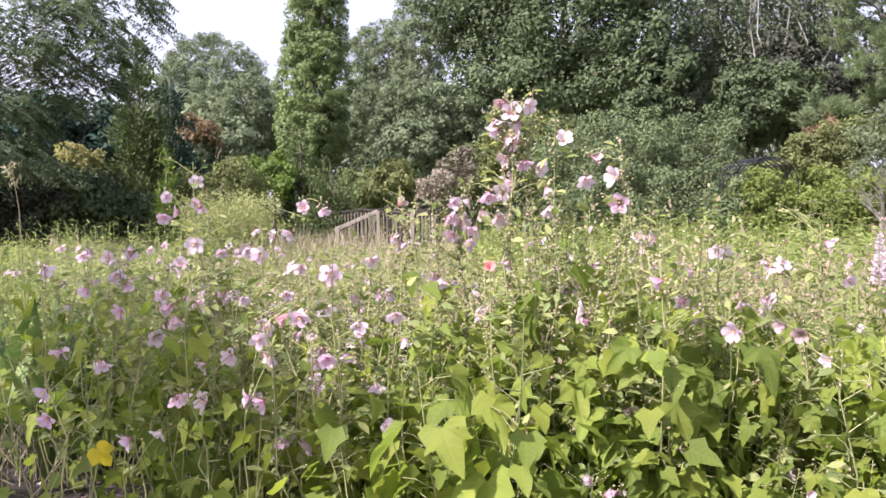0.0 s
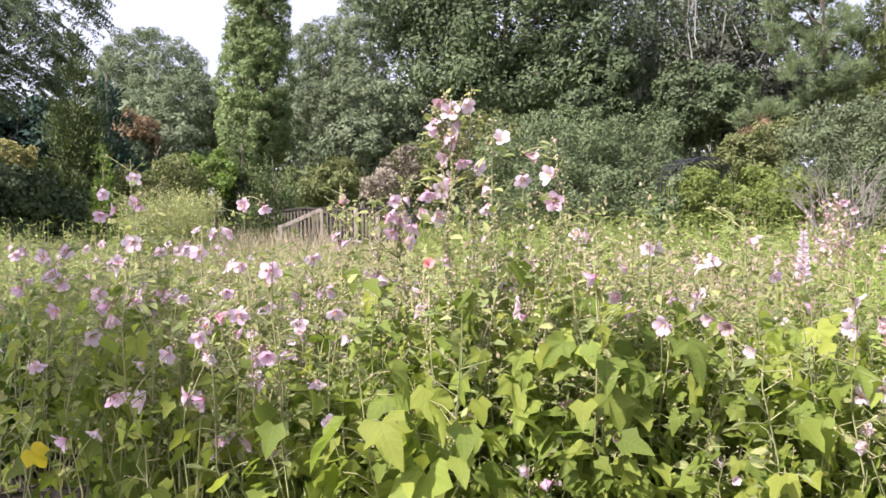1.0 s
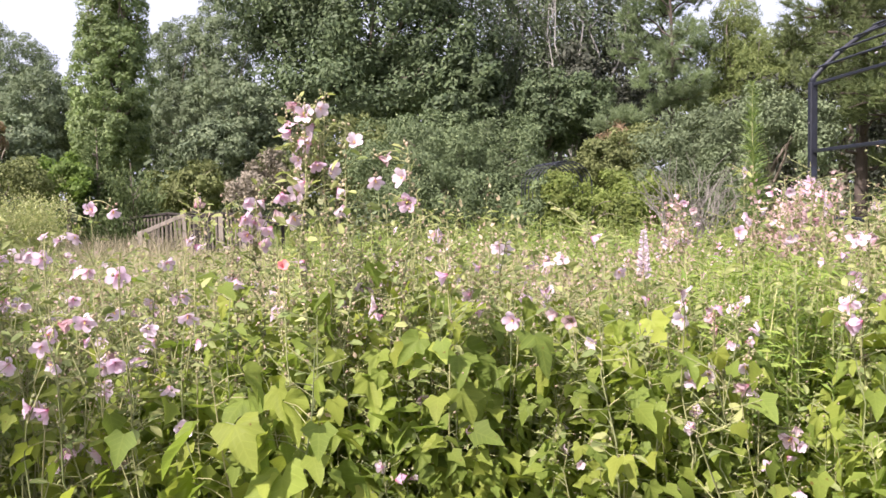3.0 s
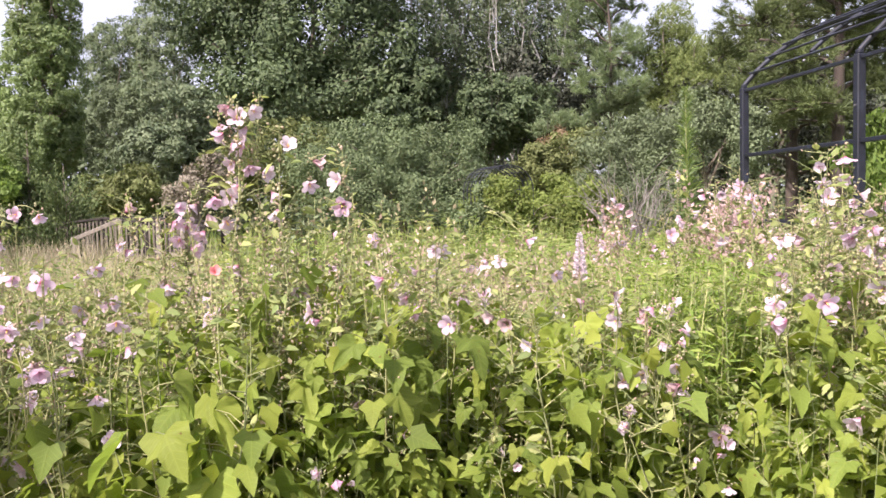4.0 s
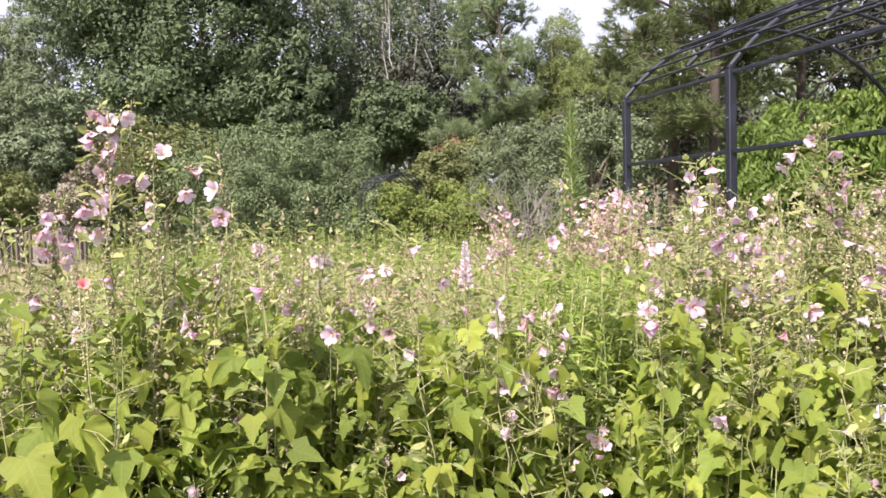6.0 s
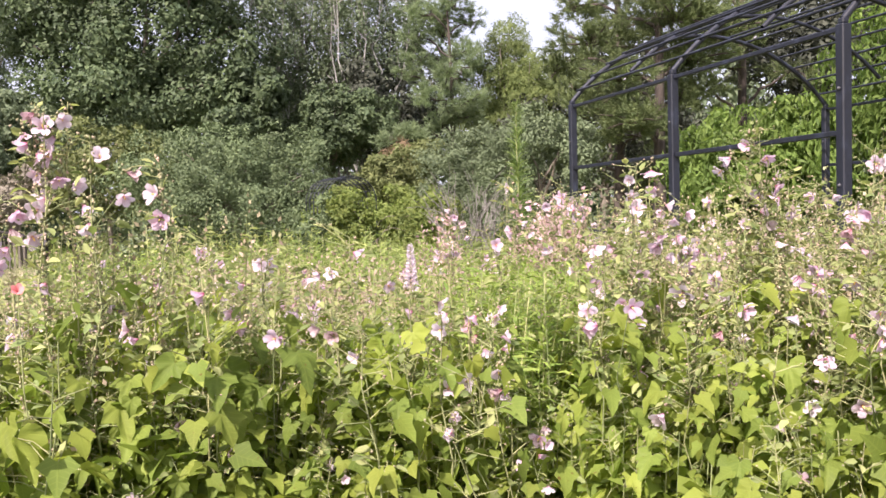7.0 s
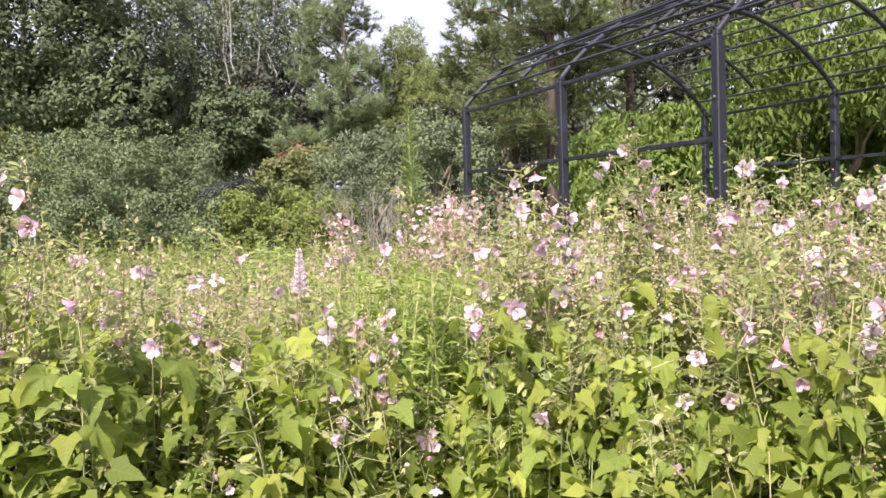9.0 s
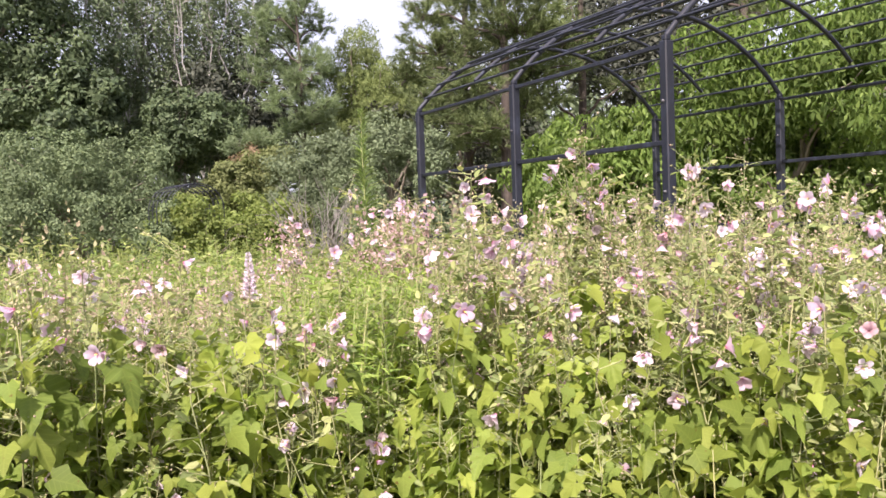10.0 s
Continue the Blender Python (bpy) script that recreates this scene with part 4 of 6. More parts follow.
broadleaf("dead_shrub", "brown dead shrub in the dark hollow under the pine", 12.7, 28.21, [(0.0, 0.0, 3.36, 0.86, 0.86, 0.65)], 2400, 0.12, M_RUST, trunk_r=0.06, clump=0.4, category='shrub')
pine("pine_tree", "airy grey-green pine with bare lower boughs and loose needle tufts", 15.5, 29.07, 11.6, [(0.29, 0.50, 10.20, 0.80, 0.40), (-0.60, -0.30, 10.60, 0.70, 0.35), (0.63, 0.24, 10.30, 0.60, 0.30), (0.10, 0.20, 11.30, 0.60, 0.40), (-1.49, 0.20, 9.20, 0.60, 0.30), (0.98, -0.02, 8.80, 0.60, 0.30), (-2.28, 0.01, 4.29, 1.03, 0.33), (-1.65, -0.29, 4.51, 0.76, 0.27), (0.03, -0.02, 5.40, 0.89, 0.36), (0.45, -0.25, 5.15, 0.67, 0.31), (-0.50, 1.37, 7.60, 0.80, 0.36), (0.55, -0.31, 7.67, 0.80, 0.40), (0.25, 1.00, 8.54, 0.89, 0.40), (-1.28, -0.46, 5.88, 0.76, 0.33), (0.24, -0.13, 9.40, 0.89, 0.45), (1.05, 0.55, 6.73, 0.67, 0.36), (-0.59, -0.82, 6.70, 0.76, 0.36), (-0.12, 1.18, 9.33, 0.80, 0.40), (0.18, -0.10, 6.11, 0.67, 0.31), (-1.07, 1.64, 6.93, 0.67, 0.33), (-1.21, 0.61, 8.32, 0.62, 0.31), (0.77, 0.71, 7.52, 0.67, 0.31), (0.25, -1.30, 5.69, 0.67, 0.31), (0.84, -0.49, 7.05, 0.58, 0.31), (-0.49, 0.25, 4.91, 0.67, 0.22)], 5000, 0.24, M_PINE, trunk_r=0.11, kink=0.22)
broadleaf("cypress_tree", "feathery yellow-green conifer with a broad soft cone", 18.78, 30.3, [(0.3, 0.17, 8.49, 1.05, 1.05, 1.05), (0.25, 0.2, 7.51, 1.57, 1.57, 1.18), (0.13, 0.27, 6.52, 1.96, 1.96, 1.3), (-0.21, -0.1, 5.36, 2.18, 2.18, 1.28), (-0.47, -0.53, 4.21, 2.03, 2.03, 1.27)], 26000, 0.18, M_CYPRESS, trunk_r=0.22, clump=0.5, droop=0.5, narrow=0.26, fill=0.1, lumpy=0.6)
broadleaf("cypress_tree", "feathery yellow-green conifer beside a taller one", 18.43, 27.14, [(0.18, 0.08, 6.56, 1.04, 1.04, 1.04), (0.09, 0.14, 5.52, 1.39, 1.39, 1.16), (-0.28, -0.21, 4.42, 1.37, 1.37, 1.14)], 16000, 0.165, M_CYPRESS, trunk_r=0.18, clump=0.45, droop=0.5, narrow=0.26, fill=0.1, lumpy=0.6)
pine("pine_tree", "tall pine with red-brown trunk and spreading pads", 15.39, 17.08, 10.88, [(-1.31, 1.08, 5.88, 1.24, 0.47), (0.34, -0.3, 6.37, 1.71, 0.53), (-1.36, -0.15, 4.77, 1.09, 0.4), (1.34, 0.14, 5.46, 1.24, 0.47), (-1.22, 1.02, 4.19, 1.09, 0.4), (-1.04, -0.41, 3.66, 1.09, 0.4), (2.62, 0.28, 6.39, 1.4, 0.53), (-0.09, 0.09, 7.46, 1.86, 0.62), (-1.06, 2.14, 7.04, 0.93, 0.4), (1.09, 0.37, 4.37, 0.93, 0.37), (-1.5, 2.46, 5.32, 0.62, 0.34)], 8200, 0.22, M_DARKPINE, trunk_r=0.17, kink=0.15)
for px, py, ph, wide in ((16.5, 20.1, 12.4, 1.05), (19.6, 18.2, 12.0, 1.15), (21.0, 13.4, 11.5, 1.15)):
    pads = []
    for k in range(16):
        z = 2.3 + (ph - 2.9) * k / 15
        a, out = k * 2.4, wide * rng.uniform(0.6, 1.9) * (1.15 - 0.75 * k / 15)
        pads.append((math.cos(a) * out, math.sin(a) * out, z, wide * rng.uniform(0.85, 1.25) * (1.1 - 0.4 * k / 15), 0.42))
    pine("pine_tree", "tall dense dark pine in the wood behind the arbor", px, py, ph, pads, 2500, 0.26, M_DARKPINE, trunk_r=0.17, kink=0.12, needles=8)
# added filler crown; its colour carries the wood's shade
broadleaf("woodland_tree", "deep shaded tree filling the wood behind the arbor", 20.2, 25.6, [(-1.6, 1.3, 3.6, 2.2, 2.2, 2.6), (0.4, 0.0, 6.4, 2.2, 2.2, 2.6), (1.6, -1.2, 3.4, 2.3, 2.3, 2.6)], 9000, 0.26, M_SHADED, trunk_r=0.25, clump=0.8)
broadleaf("shrub", "dark green climber on the shaded side of the arch", 6.78, 18.9, [(0.0, 0.0, 1.25, 0.32, 0.32, 0.7), (-0.3, 0.2, 0.8, 0.5, 0.45, 0.6)], 2600, 0.1, M_THORN, trunk_r=0.03, clump=0.25, category='shrub')
broadleaf("silver_shrub", "silvery grey-green shrub with fine leaves", 11.21, 19.44, [(0.13, 0.51, 2.69, 1.48, 1.48, 0.99), (0.69, -0.4, 2.41, 1.14, 1.14, 1.31), (-0.83, -0.11, 1.59, 1.25, 1.25, 0.7)], 18000, 0.1, M_SILVER, trunk_r=0.1, clump=0.34, narrow=0.42, category='shrub')
broadleaf("silver_shrub", "tall silvery shrub behind the arbor", 10.57, 15.54, [(0.0, 0.21, 2.98, 0.9, 0.9, 0.77), (0.72, -0.29, 2.57, 0.71, 0.71, 0.77), (-0.73, 0.08, 1.96, 0.75, 0.75, 0.63)], 13000, 0.095, M_SILVER, trunk_r=0.1, clump=0.32, narrow=0.42, category='shrub')
broadleaf("shrub", "green shrub on the bank below the pine", 11.11, 23.98, [(0.69, 0.24, 3.14, 1.01, 1.01, 0.65), (-0.7, -0.23, 2.41, 1.07, 1.07, 0.72)], 7000, 0.14, M_OLIVE, trunk_r=0.07, clump=0.4, category='shrub')
# crown coloured dark to paint the shaded hollow behind the arbor
broadleaf("woodland_tree", "woodland tree in shade-dark colour seen through the arbor", 24.44, 19.09, [(-0.06, 1.67, 8.04, 2.69, 2.69, 2.69), (0.93, -1.2, 7.94, 2.68, 2.68, 2.9), (-0.88, -0.46, 5.81, 2.55, 2.55, 1.91)], 14000, 0.24, M_SHADED, trunk_r=0.3, clump=0.8)
broadleaf("cherry_tree", "lush bright green tree with drooping lance leaves", 10.6, 9.5, [(0.13, 0.27, 2.22, 0.9, 0.9, 0.75), (-0.62, 0.33, 1.7, 0.77, 0.77, 0.77), (0.5, -0.6, 1.93, 0.9, 0.9, 1.1)], 13000, 0.155, M_LUSH, trunk_r=0.1, clump=0.36, droop=1.2, narrow=0.3)
broadleaf("cherry_tree", "broad bright green tree with drooping lance leaves", 11.59, 6.71, [(-0.5, 0.4, 3.0, 1.29, 1.29, 1.1), (-0.3, 1.1, 1.7, 1.0, 1.0, 0.85), (0.3, 0.1, 1.7, 1.1, 1.1, 0.95), (-0.1, -0.5, 3.3, 1.13, 1.13, 1.3), (-0.2, -1.6, 3.3, 1.22, 1.22, 1.4), (0.4, -1.2, 1.7, 1.1, 1.1, 0.95)], 23000, 0.155, M_LUSH, trunk_r=0.12, clump=0.38, droop=1.2, narrow=0.3)
broadleaf("woodland_tree", "shaded tree closing the view east of the arbor", 16.48, 6.12, [(0.26, 0.73, 3.83, 2.18, 2.18, 3.63), (-0.26, -0.72, 2.63, 2.16, 2.16, 2.88)], 7000, 0.26, M_OAK, trunk_r=0.25, clump=0.8)
bare_twigs("twig_shrub", "tangle of bare grey twigs in front of the silvery shrub", 8.24, 14.59, 1.95, 1.15, 28)


for near, far, mat, high, step in ((29, 34, M_FAR_HAZE, 1.1, 3.2), (36, 41, M_OAK, 1.6, 3.0), (43, 49, M_FAR_HAZE, 2.2, 3.4), (50, 55, M_OAK, 4.2, 3.2)):
    spots = []
    for azi in np.arange(-42, 72, step):
        d, a = rng.uniform(near, far), radians(azi + rng.uniform(-1.5, 1.5))
        if abs(azi + 4) < 7 and d < 34:
            continue
        x, y = d * math.sin(a), d * math.cos(a)
        z = float(ground_z(x, y))
        hh = high * rng.uniform(0.7, 1.3)
        spots.append((x, y, z + hh * 0.75, rng.uniform(1.2, 2.0), 1.2, hh))
    thicket("thicket", "tangled leafy undergrowth along the foot of the wood", spots, 17000, 0.21, mat)


# ---- arbor walk ----
def beam(name, a, b, w, d, parent, mat, label=""):
    """A square bar with softened edges from a to b."""
    a, b = Vector(a), Vector(b)
    bm = bmesh.new()
    bmesh.ops.create_cube(bm, size=1)
    bmesh.ops.scale(bm, vec=(w, d, (b - a).length), verts=bm.verts)
    bmesh.ops.bevel(bm, geom=bm.edges[:], offset=min(w, d) * 0.12, segments=1, affect="EDGES")
    q = (b - a).to_track_quat("Z", "X")
    bm.transform(Matrix.Translation((a + b) / 2) @ q.to_matrix().to_4x4())
    return part(name, bm, mat, parent, label)


ARBOR_A, ARBOR_W, ARBOR_STEP = np.array([5.118, 3.69]), 3.509, 2.054
AX_D = np.array([math.sin(radians(9.96)), math.cos(radians(9.96))])
AX_W = np.array([AX_D[1], -AX_D[0]])
SPRING, RISE = 2.5, 0.8


def make_arbor():
    ob = tagged(new("arbor_tunnel"), "open blue-black steel arbor tunnel with arched ribs over flowers", "arbor")
    ob.location = (ARBOR_A[0], ARBOR_A[1], 0)

    def at(i, w, z):
        q = AX_D * i * ARBOR_STEP + AX_W * w
        return np.array([q[0], q[1], z])

    half = ARBOR_W / 2
    R = (half ** 2 + RISE ** 2) / (2 * RISE)

    def arc(i, s):
        """A place on rib i; s runs from 0 over the crown to 1."""
        a0 = math.asin(half / R)
        a = -a0 + 2 * a0 * s
        return at(i, half + R * math.sin(a), SPRING + 0.06 + R * math.cos(a) - (R - RISE))

    bays = range(-1, 3)
    for i in bays:
        for w in (0.0, ARBOR_W):
            if i == -1 and w == 0.0:
                continue
            foot = at(i, w, -0.05)
            bm = bmesh.new()
            for (sx, z0, z1) in ((0.076, -0.05, SPRING + 0.03), (0.054, SPRING + 0.03, SPRING + 0.07)):
                m = bmesh.ops.create_cube(bm, size=1)["verts"]
                bmesh.ops.scale(bm, vec=(sx, sx, z1 - z0), verts=m)
                bmesh.ops.translate(bm, vec=(0, 0, (z0 + z1) / 2), verts=m)
            bmesh.ops.bevel(bm, geom=bm.edges[:], offset=0.008, segments=1, affect="EDGES")
            bm.transform(Matrix.Translation((foot[0], foot[1], 0)) @ Matrix.Rotation(math.atan2(AX_W[1], AX_W[0]), 4, "Z"))
            post = part("post", bm, M_PAINT, ob, "square blue-black steel post")
            for z in (2.1, 1.45):
                b2 = bmesh.new()
                bmesh.ops.create_uvsphere(b2, u_segments=8, v_segments=5, radius=0.013)
                out = AX_W * -0.040
                b2.transform(Matrix.Translation((foot[0] + out[0], foot[1] + out[1], z)))
                part("bolt", b2, M_GALV, post, "small pale bolt head")
    for i in (-1, -0.5, 0, 0.5, 1, 1.5, 2):
        whole = i == int(i)
        s0, s1 = (0.0, 1.0) if whole else (0.06, 0.94)
        path = [(arc(i, s), 0.026 if whole else 0.022) for s in np.linspace(s0, s1, 25)]
        part_of(ob, "rib", tube_mesh("rib", [path], M_PAINT, 8), "bowed steel tube rib")
    for k, s in enumerate(np.linspace(0.035, 0.965, 16)):
        lo, hi = (-1.02, 2.03)
        off = np.array([0, 0, 0.03])
        path = [(arc(i, s) + off, 0.0135) for i in (lo, -0.5, 0, 0.5, 1, 1.5, hi)]
        purlin = part_of(ob, "purlin", tube_mesh("purlin", [path], M_PAINT, 7), "long thin steel tube along the roof")
        if 0.03 < s <= 0.5:
            for i in (0, 0.5, 1, 1.5, 2):
                q = arc(i, s)
                b2 = bmesh.new()
                bmesh.ops.create_cube(b2, size=1)
                bmesh.ops.scale(b2, vec=(0.036, 0.024, 0.022), verts=b2.verts)
                bmesh.ops.bevel(b2, geom=b2.edges[:], offset=0.008, segments=1, affect="EDGES")
                t = np.array(arc(i, min(1, s + 0.02))) - np.array(arc(i, max(0, s - 0.02)))
                b2.transform(Matrix.Translation(q + [0, 0, -0.012]) @ Vector(t).to_track_quat("X", "Z").to_matrix().to_4x4())
                part("clip", b2, M_GALV, purlin, "grey galvanised pipe clip")
    for w, lo in ((0.0, 0), (ARBOR_W, -1)):
        for i in range(lo, 2):
            for z, th in ((SPRING, 0.032), (1.804, 0.038), (1.1, 0.038)):
                if w == 0 and z == 1.1 and i == 0:
                    continue
                a, b = at(i, w, z), at(i + 1, w, z)
                d = unit(b - a) * 0.038
                beam("rail", a + d, b - d, th, th, ob, M_PAINT)
    return ob


make_arbor()


def make_arch(x, y, turn, span=1.48, spring=1.78, depth=1.5):
    """The small round-topped lattice arch over the far path."""
    ob = tagged(new("garden_arch"), "dark round-topped metal lattice arch over a path", "garden arch")
    ob.location, ob.rotation_euler = (x, y, float(ground_z(x, y))), (0, 0, radians(turn))
    r = span / 2
    for k, dy in enumerate(np.linspace(0, depth, 6)):
        pts = [((-r, dy, -0.05), 0.013), ((-r, dy, spring), 0.013)]
        pts += [((-r * math.cos(a), dy, spring + r * 0.9 * math.sin(a)), 0.013) for a in np.linspace(0.15, math.pi - 0.15, 14)]
        pts += [((r, dy, spring), 0.013), ((r, dy, -0.05), 0.013)]
        part_of(ob, "hoop", tube_mesh("hoop", [pts], M_PAINT, 6))
    for a in np.linspace(0, math.pi, 9):
        q = (-r * math.cos(a), spring + r * 0.9 * math.sin(a))
        part_of(ob, "lath", tube_mesh("lath", [[((q[0], 0, q[1]), 0.009), ((q[0], depth, q[1]), 0.009)]], M_PAINT, 5))
    for z in (0.5, 1.0):
        for sx in (-r, r):
            part_of(ob, "lath", tube_mesh("lath", [[((sx, 0, z), 0.009), ((sx, depth, z), 0.009)]], M_PAINT, 5))
    return ob


make_arch(7.45, 19.12, 0, span=1.32)


# ---- footbridge ----
def make_bridge():
    """The hump-backed timber footbridge: kinked railings of upright pickets over a board deck."""
    ob = tagged(new("footbridge"), "weathered grey-brown timber footbridge with picket railings", "bridge")
    near = [np.array(q) for q in [(-4.25, 26.6, 0.96), (-2.41, 25.5, 1.16), (-1.56, 25.1, 1.04), (-0.91, 24.8, 1.14), (0.37, 24.3, 0.86)]]
    back = np.array([0.55, 1.45, 0.0])
    # the back railing's dark colour paints the shade seen between the pickets
    for shift in (np.zeros(3), back):
        for a, b in zip(near[:-1], near[1:]):
            a, b = a + shift, b + shift
            L = np.linalg.norm(b - a)
            d = (b - a) / L
            for q in (a + d * 0.06, (a + b) / 2, b - d * 0.06):
                beam("post", (q[0], q[1], q[2] - 1.5), (q[0], q[1], q[2] + 0.05), 0.10, 0.10, ob, M_RAIL_SHADE)
            beam("handrail", a + [0, 0, 0.02], b + [0, 0, 0.02], 0.065, 0.15, ob, M_RAIL_SHADE)
            for drop in (0.11, 0.95):
                beam("rail", a - [0, 0, drop], b - [0, 0, drop], 0.06, 0.04, ob, M_RAIL_SHADE)
            side = np.array([d[1], -d[0], 0]) * 0.045
            for k in range(int(L / 0.125) if shift[1] == 0 else 0):
                q = a + d * (k * 0.125 + 0.09) + side
                beam("picket", (q[0], q[1], q[2] - 1.03), (q[0], q[1], q[2] - 0.05 + rng.uniform(-0.015, 0.015)), 0.044, 0.03, ob, M_PICKET)
    for a, b in zip(near[:-1], near[1:]):
        n = int(np.linalg.norm(b - a) / 0.15)
        for k in range(n):
            q = a + (b - a) * (k + 0.5) / n - [0, 0, 1.1]
            # boards coloured dark in place of the shade under the railings
            beam("deck_board", q, q + back, 0.135, 0.04, ob, M_RAIL_SHADE)
    for q in (near[3], (near[3] + near[4]) / 2):      # stout pale posts at the crown
        beam("crown_post", q + [0, -0.10, -1.15], q + [0, -0.10, 0.0], 0.13, 0.09, ob, M_WOOD, "stout pale grey post")
    beam("deck_edge", near[3] + [-0.1, -0.12, -0.93], (near[3] + near[4]) / 2 + [0.2, -0.12, -0.96], 0.07, 0.05, ob, M_WOOD)
    p, q = np.array([-3.16, 25.0, 0.62]), np.array([-1.94, 25.12, 1.13])
    beam("stair_rail", p, q, 0.11, 0.06, ob, M_WOOD, "pale sloping stair rail")
    beam("stair_post", p - [0, 0, 0.9], p + [0, 0, 0.06], 0.13, 0.10, ob, M_WOOD)
    beam("stair_post", q - [0, 0, 1.3], q, 0.10, 0.08, ob, M_WOOD)
    for k in range(1, 10):
        e = p + (q - p) * k / 10
        beam("stair_picket", e - [0, 0, 0.62], e - [0, 0, 0.03], 0.044, 0.03, ob, M_PICKET)
    return ob


bed_rng, rng = rng, np.random.default_rng(3)
make_bridge()
rng = bed_rng

# ---- mallow plants ----
HALBERD = [(0, 0, 0), (0.34, 0, -0.01), (0.66, 0, -0.04), (1, 0, -0.16),
           (-0.12, 0.22, 0.05), (0.24, 0.47, 0.11), (0.42, 0.26, 0.04), (0.70, 0.18, 0.01),
           (-0.12, -0.22, 0.05), (0.24, -0.47, 0.11), (0.42, -0.26, 0.04), (0.70, -0.18, 0.01)]
HALBERD_F = [(0, 1, 5, 4), (1, 2, 6, 5), (2, 3, 7, 6), (0, 8, 9, 1), (1, 9, 10, 2), (2, 10, 11, 3)]


# a half outline of the leaf, from the tip to the stalk: degrees from the midrib and reach; lobes and blunt teeth
OUTLINE = [(0, 1.0), (12, 0.80), (19, 0.66), (27, 0.51), (40, 0.59), (54, 0.69), (64, 0.55), (82, 0.44), (106, 0.46), (128, 0.34), (148, 0.19)]


def leaf_blade(seed, lobe, fold, droop):
    """One lobed and toothed mallow leaf, about 1 long, stalk end at the origin, along +x, facing +z, pleated between its ribs."""
    r = np.random.default_rng(seed)
    spokes = [(-a, q) for a, q in OUTLINE[:0:-1]] + OUTLINE
    n = len(spokes)
    v = [(0.0, 0.0, 0.0)]
    for ring in (0.52, 1.0):
        for k, (deg, q) in enumerate(spokes):
            a = radians(deg + r.normal(0, 1.5))
            q = q * (lobe if 30 < abs(deg) < 70 else 1.0) * r.uniform(0.94, 1.06) * ring
            x, y = q * math.cos(a), q * math.sin(a)
            pleat = 0.05 * math.cos(radians(abs(deg)) * 360 / 54) * ring
            v.append((x, y, fold * abs(y) - droop * max(0, x) ** 2 - pleat + 0.05 * math.sin(7 * x + 5 * y + seed * 2) * ring + r.normal(0, 0.010)))
    v = np.array(v)
    f = [(0, 1 + k, 2 + k) for k in range(n - 1)]
    f += [t for k in range(n - 1) for t in ((1 + k, 1 + n + k, 2 + n + k), (1 + k, 2 + n + k, 2 + k))]
    f = np.array(f)
    return mesh_np("leaf", v, f, M_MALLOW, uv=v[f.ravel()][:, :2], smooth=True)


LEAVES = [leaf_blade(1, 1.0, 0.3, 0.25), leaf_blade(2, 0.85, 0.15, 0.45), leaf_blade(3, 0.75, 0.4, 0.2), leaf_blade(4, 1.1, 0.2, 0.35), leaf_blade(5, 0.95, 0.3, 0.5), leaf_blade(6, 0.82, -0.1, 0.35)]


def flower_mesh(seed, spread, ruffle, mat):
    """Five overlapping petals round the +z axis, radius about 1."""
    r = np.random.default_rng(seed)
    us, ws = np.array([0.0, 0.30, 0.64, 0.92, 1.06]), np.array([0.08, 0.21, 0.36, 0.31, 0.09])
    cs = np.linspace(-1, 1, 4)
    v, f, uv = [], [], []
    for k in range(5):
        a = 2 * np.pi * k / 5 + r.normal(0, 0.06)
        th = spread + r.normal(0, 0.10)
        base = len(v)
        for u, w in zip(us, ws):
            for c in cs:
                rad = u * math.sin(th + 0.35 * u * u)
                z = u * math.cos(th + 0.25 * u * u) + 0.10 * c * w + 0.10 * c * c * w + r.normal(0, ruffle) * u
                x, y = rad, c * w
                v.append((x * math.cos(a) - y * math.sin(a), x * math.sin(a) + y * math.cos(a), z))
                uv.append((u, c * w))
        n = len(cs)
        for i in range(len(us) - 1):
            for j in range(n - 1):
                f.append((base + i * n + j, base + (i + 1) * n + j, base + (i + 1) * n + j + 1, base + i * n + j + 1))
    f, uv = np.array(f), np.array(uv)
    return mesh_np("flower", v, f, mat, uv=uv[f.ravel()], smooth=True)


FLOWERS = [flower_mesh(11, 0.66, 0.04, M_PETAL), flower_mesh(12, 0.54, 0.05, M_PETAL), flower_mesh(13, 0.84, 0.05, M_PETAL), flower_mesh(14, 0.42, 0.04, M_PETAL), flower_mesh(15, 0.25, 0.06, M_FADED)]
SV, SF = tubes([[((0, 0, -0.02), 0.05), ((0, 0, 0.35), 0.06), ((0, 0, 0.45), 0.11), ((0.02, 0, 0.75), 0.10), ((0.03, 0, 0.85), 0.01)]], 6)
STAMEN = mesh_np("stamen", SV, SF, M_STAMEN, smooth=True)
BV = np.array([(0, 0, 0), (0.46, 0, 0.42), (-0.23, 0.4, 0.42), (-0.23, -0.4, 0.42), (0, 0, 1.05)])
BF = np.array([(0, 2, 1), (0, 3, 2), (0, 1, 3), (4, 1, 2), (4, 2, 3), (4, 3, 1)])


def frame_of(axis, face):
    """A turn whose x runs along axis and whose z is nearest to face."""
    x = unit(np.array(axis, float))
    y = unit(np.cross(face, x))
    z = np.cross(x, y)
    return Matrix(((x[0], y[0], z[0]), (x[1], y[1], z[1]), (x[2], y[2], z[2]))).to_4x4()


